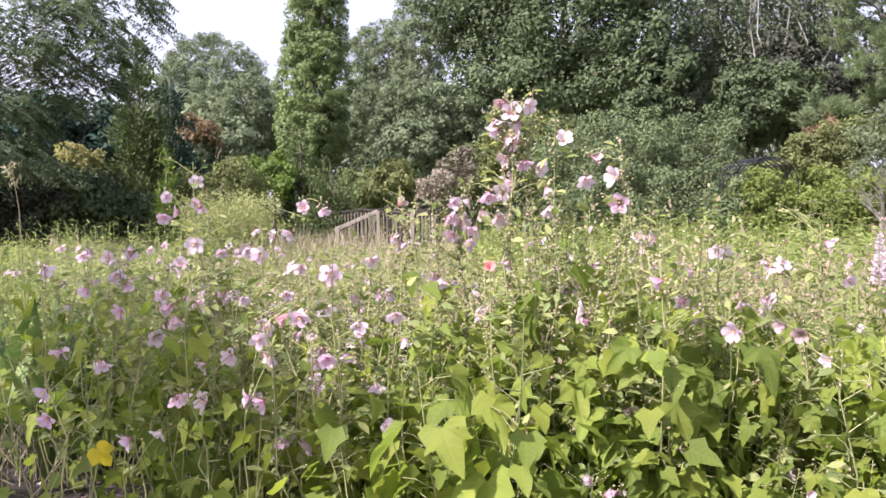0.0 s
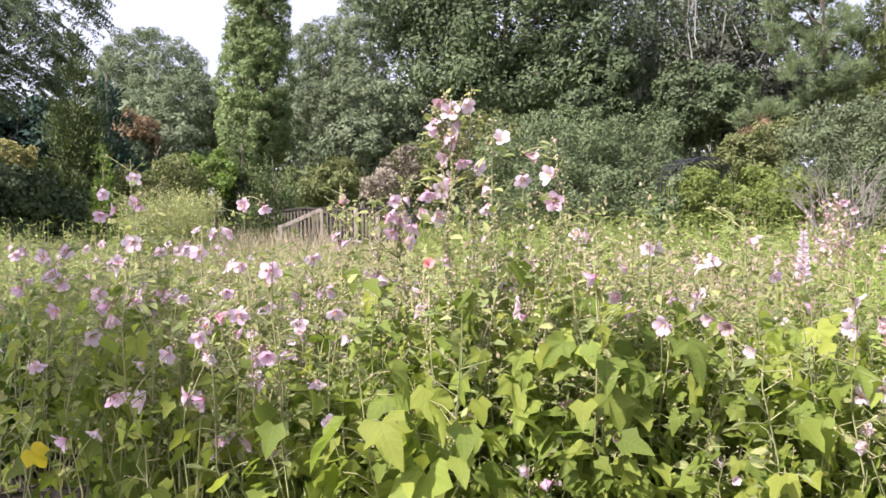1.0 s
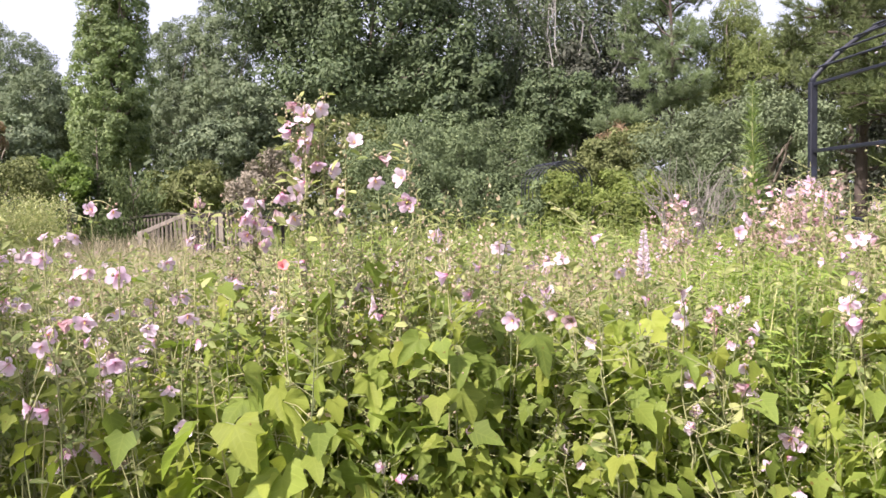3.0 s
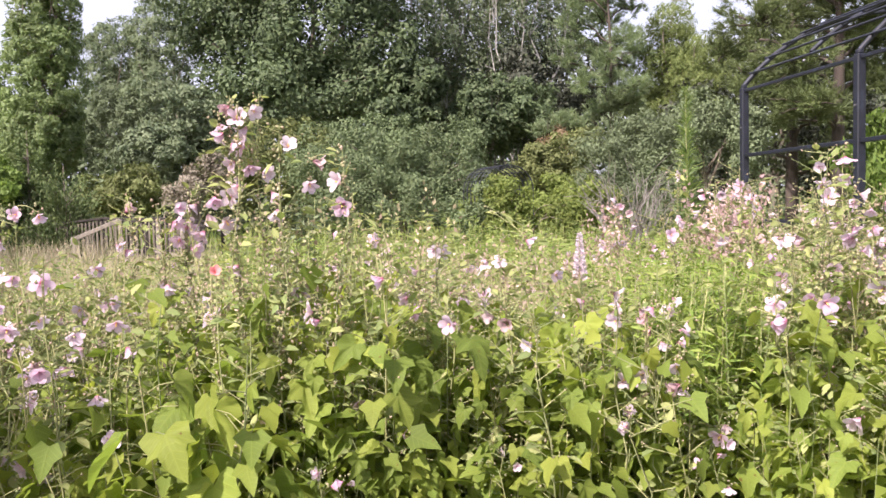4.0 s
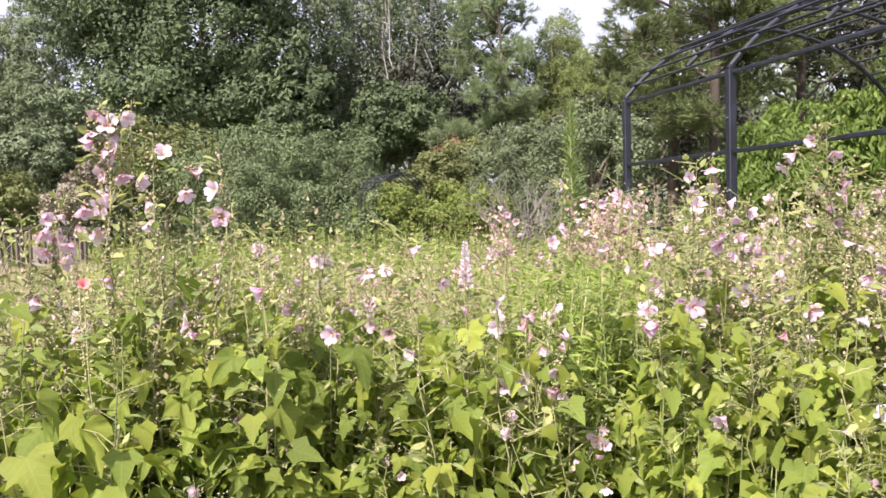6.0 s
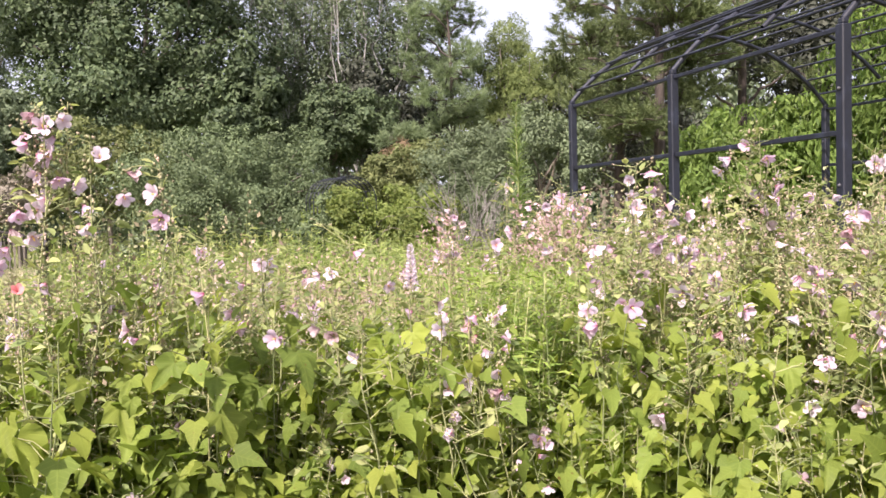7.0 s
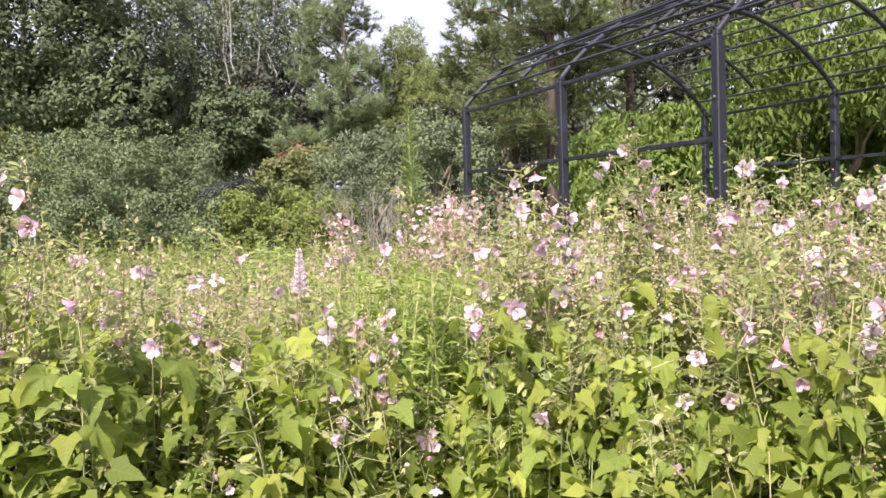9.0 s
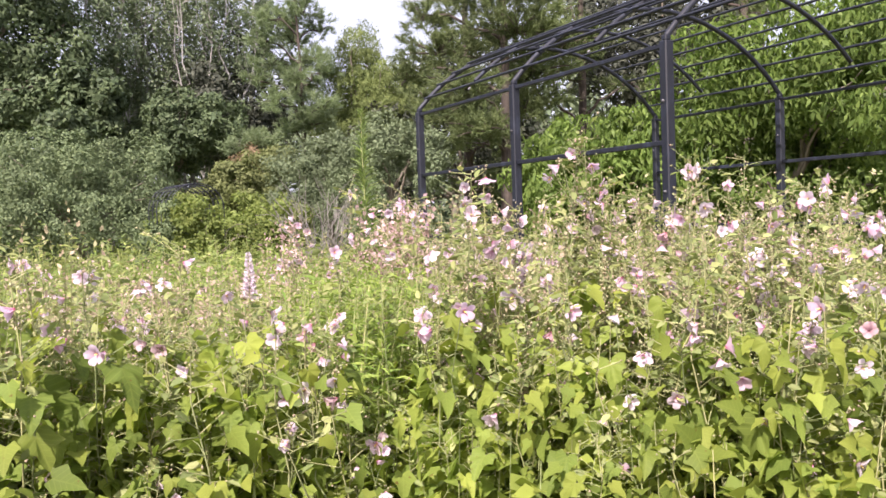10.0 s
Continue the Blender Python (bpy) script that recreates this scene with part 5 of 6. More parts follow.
def put_leaf(plant, at, axis, face, size):
    ob = new("leaf", LEAVES[rng.integers(0, len(LEAVES))])
    ob.parent = plant
    ob.matrix_local = Matrix.Translation(at) @ frame_of(axis, face) @ Matrix.Diagonal((size, size * rng.uniform(0.85, 1.15), size, 1))
    return ob


def put_flower(plant, at, way, size, kind=None):
    k = rng.choice(5, p=[0.26, 0.28, 0.14, 0.22, 0.10]) if kind is None else kind
    ob = new("flower", FLOWERS[k])
    ob.parent = plant
    x = np.cross(way, rng.normal(0, 1, 3))
    ob.matrix_local = Matrix.Translation(at) @ frame_of(x, way) @ Matrix.Scale(size, 4)
    if k == 4:
        tagged(ob, "wilted dusky pink flower")
    if k < 3:
        st = new("stamen", STAMEN)
        st.parent = ob
        st.scale = (0.62, 0.62, 0.7)
        tagged(st, "yellow stamen column")
    return ob


def bud_mesh(places, ways, sizes):
    v, f = [], []
    for p, w, s in zip(places, ways, sizes):
        m = np.array(frame_of(np.cross(w, (0.3, 0.5, 0.8)), w).to_3x3())
        v.append(BV * s @ m.T + p)
        f.append(BF + len(BV) * (len(v) - 1))
    return mesh_np("budwork", np.concatenate(v), np.concatenate(f), M_BUD, smooth=True)


SUNWARD = np.array(sun_way)


def mallow(label, heads, h, stems=4, leaves=18, spread=0.28, big=0.11, small=60, buds=26, face=None, fsize=0.033, leaf_top=0.8, reach=0.13, low=0.5, joined=False, fill=40, group="mallows of the flower bed", base=None, bud_low=5.0):
    """A mallow plant at the origin: stems, lobed leaves, small upper leaves, buds, and one flower for each head (dx, dy, z)."""
    ob = tagged(new("mallow_plant"), label, "flowering plant", group)
    paths, axes = [], []
    tips = []
    for k in range(stems):
        a = 2 * np.pi * (k + rng.random()) / stems
        tip = np.array([math.cos(a) * spread * rng.uniform(0.4, 1), math.sin(a) * spread * rng.uniform(0.4, 1), h * rng.uniform(0.8, 1.0)])
        tips.append(tip)
    by_stem = [[] for _ in range(stems)]
    for hd in heads:
        hd = np.array(hd, float)
        k = int(np.argmin([np.linalg.norm((hd - t)[:2]) for t in tips]))
        by_stem[k].append(hd)
    for k, hs in enumerate(by_stem):
        if hs:
            top = max(hs, key=lambda q: q[2])
            if top[2] > tips[k][2] - 0.15:
                tips[k] = top + np.array([rng.normal(0, 0.015), rng.normal(0, 0.015), rng.uniform(0.03, 0.09)])
    for tip in tips:
        foot = np.array([tip[0] * 0.15, tip[1] * 0.15, -0.03])
        p = curve_path(foot, tip, 0.0046, 0.0016, 0.0, 8, 0.02)
        p = [(q + np.array([tip[0], tip[1], 0]) * 0.18 * math.sin(math.pi * i / 7), r) for i, (q, r) in enumerate(p)]
        axes.append(np.array([q for q, _ in p]))
        paths.append(p)
    lp = []
    for i in range(leaves):
        ax = axes[i % stems]
        t = min(0.985, 0.16 + (leaf_top - 0.16) * (i / leaves) + rng.uniform(-0.04, 0.04))
        t = min(t, 1.02 / max(0.5, ax[7][2]))
        j = t * 7
        q = ax[int(j)] + (ax[int(j) + 1] - ax[int(j)]) * (j % 1)
        a = rng.uniform(0, 2 * np.pi)
        out = np.array([math.cos(a), math.sin(a), 0])
        pet = big * rng.uniform(0.5, 1.0)
        e = q + out * pet + [0, 0, pet * rng.uniform(0.1, 0.7)]
        paths.append(curve_path(q, e, 0.0018, 0.0012, 0.01, 3))
        sz = big * rng.uniform(0.65, 1.3) * (1.15 - 0.45 * t)
        axis = out * rng.uniform(0.3, 0.9) + [0, 0, rng.uniform(-0.95, -0.25)] + rng.normal(0, 0.2, 3)
        face_way = out * 0.45 + [0, 0, 0.45] + SUNWARD * 0.75 + rng.normal(0, 0.25, 3)
        if joined:
            lp.append((e, axis, face_way, sz))
        else:
            put_leaf(ob, e, axis, face_way, sz)
    bp, bw, bs = [], [], []
    for k, hs in enumerate(by_stem):
        ax = axes[k]
        for hd in hs:
            gaps = [np.linalg.norm(q[3:] - (hd - [0, 0, 0.05]), axis=1) for q in axes]
            near = min(range(len(gaps)), key=lambda i: gaps[i].min())
            ax, j = axes[near], int(np.argmin(gaps[near])) + 3
            if gaps[near].min() > 0.16:     # a flower far from every stem stands on one of its own
                side = curve_path((hd[0] * 0.45, hd[1] * 0.45, -0.02), hd - [0.01, 0.0, 0.02], 0.0042, 0.0016, 0.0, 8, 0.015)
                paths.append(side)
                axes.append(np.array([q for q, _ in side]))
                ax, j = axes[-1], 7
            way = unit((np.array(face) if face is not None else rng.normal(0, 1, 3)) * 0.6 + rng.normal(0, 0.6, 3) * [1, 1, 0.4] + [0, 0, rng.uniform(-0.9, 0.0)])
            back = hd - way * 0.012
            paths.append(curve_path(ax[j] - [0, 0, 0.02], back, 0.0022, 0.0012, 0.012, 5))
            put_flower(ob, hd, way, fsize * rng.uniform(0.8, 1.08))
            for _ in range(6):
                bp.append(back + rng.normal(0, 0.012, 3))
                bw.append(unit(rng.normal(0, 1, 3) + [0, 0, 1.0]))
                bs.append(rng.uniform(0.008, 0.014))
    fp, fa, fn, fs = [], [], [], []
    for i in range(small):
        ax = axes[i % stems]
        t = rng.uniform(low, 1.0)
        j = min(6.99, t * 7)
        q = ax[int(j)] + (ax[int(j) + 1] - ax[int(j)]) * (j % 1)
        a = rng.uniform(0, 2 * np.pi)
        out = np.array([math.cos(a), math.sin(a), rng.uniform(0.1, 0.8)])
        L = rng.uniform(0.02, reach)
        e = q + out * L
        if L > 0.05:
            paths.append(curve_path(q, e, 0.0016, 0.001, 0.0, 2))
            for _ in range(1 + (i % 3 == 0)):
                bp.append(e + rng.normal(0, 0.004, 3))
                bw.append(unit(rng.normal(0, 0.7, 3) + out))
                bs.append(rng.uniform(0.006, 0.012))
        fp.append(q + out * L * rng.uniform(0.2, 0.9))
        fa.append(out + rng.normal(0, 0.4, 3) + [0, 0, -0.4])
        fn.append(rng.normal(0, 0.5, 3) + [0, 0, 1])
        fs.append(rng.uniform(0.02, 0.05) * (1.5 - t * 0.6))
    for _ in range(buds):
        ax = axes[rng.integers(0, stems)]
        j = rng.uniform(bud_low, 6.99)
        q = ax[int(j)] + (ax[int(j) + 1] - ax[int(j)]) * (j % 1)
        bp.append(q + rng.normal(0, 0.009, 3))
        bw.append(unit(rng.normal(0, 0.6, 3) + [0, 0, 1]))
        bs.append(rng.uniform(0.007, 0.013) * (1.0 if bud_low > 4 else 1.15))
    for i in range(fill):
        ax = axes[i % stems]
        t = rng.uniform(0.08, 0.9) * min(1.0, leaf_top + 0.12)
        t = min(t, rng.uniform(0.6, 1.15) / max(0.5, ax[7][2]))
        j = min(6.99, t * 7)
        q = ax[int(j)] + (ax[int(j) + 1] - ax[int(j)]) * (j % 1)
        a = rng.uniform(0, 2 * np.pi)
        out = np.array([math.cos(a), math.sin(a), 0])
        q = q + out * rng.uniform(0.03, 0.17) + [0, 0, rng.uniform(-0.03, 0.06)]
        lp.append((q, out * rng.uniform(0.2, 1.0) + [0, 0, rng.uniform(-0.9, 0.1)] + rng.normal(0, 0.3, 3), out * 0.4 + [0, 0, 0.5] + SUNWARD * 0.6 + rng.normal(0, 0.4, 3), rng.uniform(0.04, 0.095)))
    if lp:
        sz = np.array([q[3] for q in lp])
        part_of(ob, "leafage", scatter_mesh("leafage", np.array([q[0] for q in lp]), np.array([q[1] for q in lp]), np.array([q[2] for q in lp]), sz, HALBERD, HALBERD_F, M_MALLOW,
                                            uv=np.array(HALBERD)[:, :2], smooth=True), kind="stuff")
    part_of(ob, "stem", tube_mesh("stem", paths, M_STEM, 3))
    part_of(ob, "budwork", bud_mesh(bp, bw, bs), kind="stuff")
    fs = np.array(fs)
    part_of(ob, "foliage", scatter_mesh("foliage", np.array(fp), np.array(fa), np.array(fn), fs, LEAF6, LEAF6_F, M_MALLOW_SMALL, width=fs * 0.62), kind="stuff")
    if base is not None:
        ob.location = base
    return ob


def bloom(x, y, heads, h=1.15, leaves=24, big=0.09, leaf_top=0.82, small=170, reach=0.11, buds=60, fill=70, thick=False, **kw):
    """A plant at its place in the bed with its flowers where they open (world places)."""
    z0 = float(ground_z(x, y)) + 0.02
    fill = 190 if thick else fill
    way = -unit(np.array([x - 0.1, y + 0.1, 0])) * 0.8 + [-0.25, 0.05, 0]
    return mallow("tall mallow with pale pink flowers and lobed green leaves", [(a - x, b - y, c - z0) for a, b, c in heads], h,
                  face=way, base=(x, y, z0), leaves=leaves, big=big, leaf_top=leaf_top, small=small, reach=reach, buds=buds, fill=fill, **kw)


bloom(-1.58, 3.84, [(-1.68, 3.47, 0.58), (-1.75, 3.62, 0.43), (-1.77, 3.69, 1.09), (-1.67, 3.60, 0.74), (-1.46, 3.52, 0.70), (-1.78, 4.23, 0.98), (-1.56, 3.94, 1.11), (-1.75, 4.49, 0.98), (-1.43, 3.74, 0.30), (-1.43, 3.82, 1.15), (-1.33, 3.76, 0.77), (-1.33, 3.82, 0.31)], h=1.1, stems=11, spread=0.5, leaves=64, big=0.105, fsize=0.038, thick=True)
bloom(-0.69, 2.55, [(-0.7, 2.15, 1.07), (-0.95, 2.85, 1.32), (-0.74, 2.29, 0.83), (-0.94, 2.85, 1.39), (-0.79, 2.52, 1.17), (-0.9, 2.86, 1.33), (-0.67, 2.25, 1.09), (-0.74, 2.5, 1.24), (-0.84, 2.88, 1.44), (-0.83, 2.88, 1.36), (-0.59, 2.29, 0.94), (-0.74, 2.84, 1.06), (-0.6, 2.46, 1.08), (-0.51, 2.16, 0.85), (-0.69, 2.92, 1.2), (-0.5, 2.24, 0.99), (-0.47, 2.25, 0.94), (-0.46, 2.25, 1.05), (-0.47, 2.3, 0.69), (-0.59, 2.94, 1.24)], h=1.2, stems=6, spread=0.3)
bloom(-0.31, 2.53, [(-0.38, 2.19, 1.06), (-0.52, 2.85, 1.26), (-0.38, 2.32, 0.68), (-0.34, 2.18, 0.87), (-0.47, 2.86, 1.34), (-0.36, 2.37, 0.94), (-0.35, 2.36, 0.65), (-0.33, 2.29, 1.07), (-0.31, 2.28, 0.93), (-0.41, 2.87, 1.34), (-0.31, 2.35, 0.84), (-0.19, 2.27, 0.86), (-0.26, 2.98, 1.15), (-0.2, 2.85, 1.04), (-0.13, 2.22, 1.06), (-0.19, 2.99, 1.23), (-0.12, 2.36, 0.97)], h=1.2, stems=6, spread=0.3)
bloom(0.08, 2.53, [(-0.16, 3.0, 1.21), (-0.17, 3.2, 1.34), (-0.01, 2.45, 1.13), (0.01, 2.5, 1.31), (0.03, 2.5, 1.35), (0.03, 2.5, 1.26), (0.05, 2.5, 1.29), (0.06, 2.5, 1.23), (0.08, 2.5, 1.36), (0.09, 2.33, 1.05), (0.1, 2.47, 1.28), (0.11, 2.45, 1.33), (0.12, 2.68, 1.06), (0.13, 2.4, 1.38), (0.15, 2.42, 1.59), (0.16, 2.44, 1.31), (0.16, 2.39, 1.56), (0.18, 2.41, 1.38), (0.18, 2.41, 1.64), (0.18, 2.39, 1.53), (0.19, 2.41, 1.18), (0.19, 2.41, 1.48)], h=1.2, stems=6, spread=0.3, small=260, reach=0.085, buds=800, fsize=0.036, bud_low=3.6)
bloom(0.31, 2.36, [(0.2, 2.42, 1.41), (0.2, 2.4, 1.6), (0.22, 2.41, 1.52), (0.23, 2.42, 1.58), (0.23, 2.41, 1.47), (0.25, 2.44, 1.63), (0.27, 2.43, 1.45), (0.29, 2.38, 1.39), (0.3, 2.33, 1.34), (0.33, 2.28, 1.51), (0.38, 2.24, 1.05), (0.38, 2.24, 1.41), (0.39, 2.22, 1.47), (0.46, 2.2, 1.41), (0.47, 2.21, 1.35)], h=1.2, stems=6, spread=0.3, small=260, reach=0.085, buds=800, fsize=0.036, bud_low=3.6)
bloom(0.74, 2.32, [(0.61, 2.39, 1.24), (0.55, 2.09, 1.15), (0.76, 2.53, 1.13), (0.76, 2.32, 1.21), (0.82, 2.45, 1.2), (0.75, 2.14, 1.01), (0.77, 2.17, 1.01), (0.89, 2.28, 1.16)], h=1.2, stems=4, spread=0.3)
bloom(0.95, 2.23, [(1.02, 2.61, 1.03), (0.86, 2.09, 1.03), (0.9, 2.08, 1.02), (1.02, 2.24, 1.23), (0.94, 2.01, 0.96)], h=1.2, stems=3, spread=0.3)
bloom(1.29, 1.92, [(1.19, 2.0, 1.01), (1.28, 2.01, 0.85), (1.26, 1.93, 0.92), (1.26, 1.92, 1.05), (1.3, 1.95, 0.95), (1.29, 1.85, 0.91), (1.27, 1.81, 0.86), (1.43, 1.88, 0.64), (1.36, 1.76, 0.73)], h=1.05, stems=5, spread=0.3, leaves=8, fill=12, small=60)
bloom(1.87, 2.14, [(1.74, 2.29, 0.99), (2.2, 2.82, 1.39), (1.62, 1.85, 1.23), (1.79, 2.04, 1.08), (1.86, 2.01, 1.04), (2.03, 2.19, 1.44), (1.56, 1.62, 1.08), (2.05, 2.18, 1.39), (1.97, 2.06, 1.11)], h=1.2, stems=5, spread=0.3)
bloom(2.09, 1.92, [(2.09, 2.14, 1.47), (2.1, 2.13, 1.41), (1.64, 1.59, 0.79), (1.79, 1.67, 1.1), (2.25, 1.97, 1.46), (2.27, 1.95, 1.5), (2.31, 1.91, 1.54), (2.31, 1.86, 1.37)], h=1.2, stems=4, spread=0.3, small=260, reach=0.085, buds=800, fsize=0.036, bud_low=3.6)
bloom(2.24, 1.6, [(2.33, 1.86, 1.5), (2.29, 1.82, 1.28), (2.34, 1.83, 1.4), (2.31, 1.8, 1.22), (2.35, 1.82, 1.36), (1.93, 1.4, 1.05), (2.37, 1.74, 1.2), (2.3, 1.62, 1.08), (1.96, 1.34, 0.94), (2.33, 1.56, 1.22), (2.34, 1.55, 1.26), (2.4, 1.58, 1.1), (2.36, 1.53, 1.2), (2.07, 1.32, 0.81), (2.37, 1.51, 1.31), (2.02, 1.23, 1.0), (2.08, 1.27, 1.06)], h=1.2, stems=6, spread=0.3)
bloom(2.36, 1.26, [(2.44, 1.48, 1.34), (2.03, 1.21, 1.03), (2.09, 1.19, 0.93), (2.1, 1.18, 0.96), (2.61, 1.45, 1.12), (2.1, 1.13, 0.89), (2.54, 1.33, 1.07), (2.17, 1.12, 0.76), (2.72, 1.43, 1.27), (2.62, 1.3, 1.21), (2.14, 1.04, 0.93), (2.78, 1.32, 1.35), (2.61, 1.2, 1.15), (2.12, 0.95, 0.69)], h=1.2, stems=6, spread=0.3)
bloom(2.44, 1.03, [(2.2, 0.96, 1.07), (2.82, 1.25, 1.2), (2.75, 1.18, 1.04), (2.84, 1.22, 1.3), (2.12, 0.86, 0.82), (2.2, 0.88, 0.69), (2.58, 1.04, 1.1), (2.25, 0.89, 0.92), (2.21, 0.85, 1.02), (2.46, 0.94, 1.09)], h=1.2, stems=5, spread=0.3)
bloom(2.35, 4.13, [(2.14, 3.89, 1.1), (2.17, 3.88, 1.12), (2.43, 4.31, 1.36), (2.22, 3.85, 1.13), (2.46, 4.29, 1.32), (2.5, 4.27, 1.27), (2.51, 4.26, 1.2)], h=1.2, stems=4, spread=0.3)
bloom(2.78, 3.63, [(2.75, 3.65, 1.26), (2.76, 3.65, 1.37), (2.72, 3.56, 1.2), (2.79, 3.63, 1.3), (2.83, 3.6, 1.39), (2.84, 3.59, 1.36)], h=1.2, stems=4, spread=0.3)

# the denser western end of the bed, in full flower
bed_rng, rng = rng, np.random.default_rng(77)
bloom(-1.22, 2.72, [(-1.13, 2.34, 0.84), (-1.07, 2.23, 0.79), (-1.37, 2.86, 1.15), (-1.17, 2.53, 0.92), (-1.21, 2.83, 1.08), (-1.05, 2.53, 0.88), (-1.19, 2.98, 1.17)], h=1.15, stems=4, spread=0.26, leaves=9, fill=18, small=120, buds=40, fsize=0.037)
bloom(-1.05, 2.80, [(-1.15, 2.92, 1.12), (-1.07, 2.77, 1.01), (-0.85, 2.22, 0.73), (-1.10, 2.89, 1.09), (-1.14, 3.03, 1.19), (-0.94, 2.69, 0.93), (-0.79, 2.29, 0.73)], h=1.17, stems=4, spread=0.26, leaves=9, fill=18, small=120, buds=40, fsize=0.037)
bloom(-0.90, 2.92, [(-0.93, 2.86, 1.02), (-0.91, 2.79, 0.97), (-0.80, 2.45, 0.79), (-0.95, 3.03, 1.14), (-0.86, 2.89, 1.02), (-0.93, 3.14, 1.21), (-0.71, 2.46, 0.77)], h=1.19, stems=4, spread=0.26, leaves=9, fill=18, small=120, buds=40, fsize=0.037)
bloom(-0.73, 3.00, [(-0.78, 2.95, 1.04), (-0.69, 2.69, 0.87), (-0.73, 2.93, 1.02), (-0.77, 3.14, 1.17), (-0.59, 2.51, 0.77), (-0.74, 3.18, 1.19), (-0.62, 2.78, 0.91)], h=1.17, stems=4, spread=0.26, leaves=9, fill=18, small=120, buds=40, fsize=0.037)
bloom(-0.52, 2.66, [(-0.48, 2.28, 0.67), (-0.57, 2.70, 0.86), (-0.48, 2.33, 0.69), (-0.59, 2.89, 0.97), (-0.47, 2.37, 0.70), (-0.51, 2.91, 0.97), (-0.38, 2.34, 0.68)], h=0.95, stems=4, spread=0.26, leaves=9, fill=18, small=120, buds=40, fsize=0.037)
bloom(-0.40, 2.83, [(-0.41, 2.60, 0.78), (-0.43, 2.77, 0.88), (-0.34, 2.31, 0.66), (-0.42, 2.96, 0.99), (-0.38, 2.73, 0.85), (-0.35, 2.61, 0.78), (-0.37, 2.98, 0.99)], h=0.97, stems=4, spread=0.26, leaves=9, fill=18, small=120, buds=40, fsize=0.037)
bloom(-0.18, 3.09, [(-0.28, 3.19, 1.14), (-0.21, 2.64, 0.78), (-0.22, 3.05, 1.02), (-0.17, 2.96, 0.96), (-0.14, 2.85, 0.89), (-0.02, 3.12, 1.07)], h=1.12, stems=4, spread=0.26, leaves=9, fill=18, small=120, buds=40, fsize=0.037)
rng = bed_rng


# the rest of the bed: a few built plants, then copies in rows
KINDS = []
for k in range(9):
    n = [0, 5, 4, 4, 3, 4, 1, 12, 10][k]
    hh = [1.02, 1.12, 1.14, 1.15, 1.08, 1.16, 1.04, 1.40, 1.32][k]
    hd = []
    while len(hd) < n:                      # flowers open in twos and threes
        c = np.array([rng.normal(0, 0.17), rng.normal(0, 0.17), hh * rng.uniform(0.70, 1.0)])
        hd += [tuple(c + rng.normal(0, 0.035, 3)) for _ in range(min(n - len(hd), rng.integers(1, 4)))]
    KINDS.append(mallow(["leafy mallow plant with broad lobed yellow-green leaves and few flowers", "mallow plant with scattered pale pink flowers"][n > 1], hd, hh, stems=[5, 4, 4, 3, 5, 4, 5, 5, 5][k],
                        leaves=[58, 34, 26, 24, 44, 24, 60, 30, 28][k], fill=[150, 80, 40, 36, 140, 36, 150, 50, 50][k], big=[0.112, 0.10, 0.095, 0.095, 0.104, 0.095, 0.128, 0.095, 0.095][k], small=[40, 80, 90, 90, 70, 90, 40, 290, 270][k], buds=[10, 20, 24, 24, 14, 24, 10, 140, 130][k], joined=k in (2, 3, 5, 7, 8),
                        reach=0.10, low=0.75 if k in (0, 4, 6) else 0.5,
                        leaf_top=[0.98, 0.85, 0.75, 0.7, 0.95, 0.7, 0.98, 0.8, 0.8][k]))
used = set()


def set_out(dist, azi, kind, scale, turn):
    a = radians(azi)
    x, y = 0.1 + dist * math.sin(a), -0.05 + dist * math.cos(a)
    z = float(ground_z(x, y)) + 0.02
    m = pose(x, y, z, rng.normal(0, 3), rng.normal(0, 3), turn)
    if dist > 3.6 and -13 < azi < 2.5:      # lower growth in front of the footbridge
        scale = min(scale, 0.80)
    if dist < 2.4:
        scale = min(scale, 0.78) * 0.95
    if dist < 2.85 and 29.5 < azi < 38.5:      # low before the asters
        scale = min(scale, 0.72)
    src = KINDS[kind]
    if kind not in used:
        used.add(kind)
        src.matrix_world = m
        return src
    ob = copy_thing(src, m)
    ob.scale = (scale, scale, scale)
    return ob


for dist, gap, west, kinds in ((2.28, 6.5, -8, (0, 6)), (2.45, 6.0, -11, (0, 6)), (2.65, 6.0, -13, (0, 4, 6)), (2.9, 6.5, -15, (4, 1)), (3.1, 6.0, -17, (1, 2, 3)), (3.4, 6.0, -19, (1, 4, 1)), (3.8, 5.6, -23, (1, 2, 3, 5)), (4.5, 5.4, -26, (2, 3, 5)), (5.3, 5.2, -30, (2, 3, 5)), (6.2, 5.0, -30, (2, 3, 5))):
    azi = west + rng.uniform(0, 3)
    while azi < 66:
        if 2.5 < dist < 3.9 and 29.5 < azi < 38.5:      # room for the asters
            azi += 3.0
            continue
        tall = 0 < azi < 17 and 2.5 < dist < 2.8      # the tallest leafy plants
        pick = (1, 1, 2, 5) if azi < -4 and dist < 3 else (0, 4, 4, 1) if azi > 26 and dist < 3 else kinds
        set_out(dist * rng.uniform(0.96, 1.04), azi, int(rng.choice((0, 6, 6) if tall else pick)), rng.uniform(1.04, 1.14) if tall else rng.uniform(0.86, 1.04), rng.uniform(0, 360))
        azi += gap * rng.uniform(0.75, 1.25)


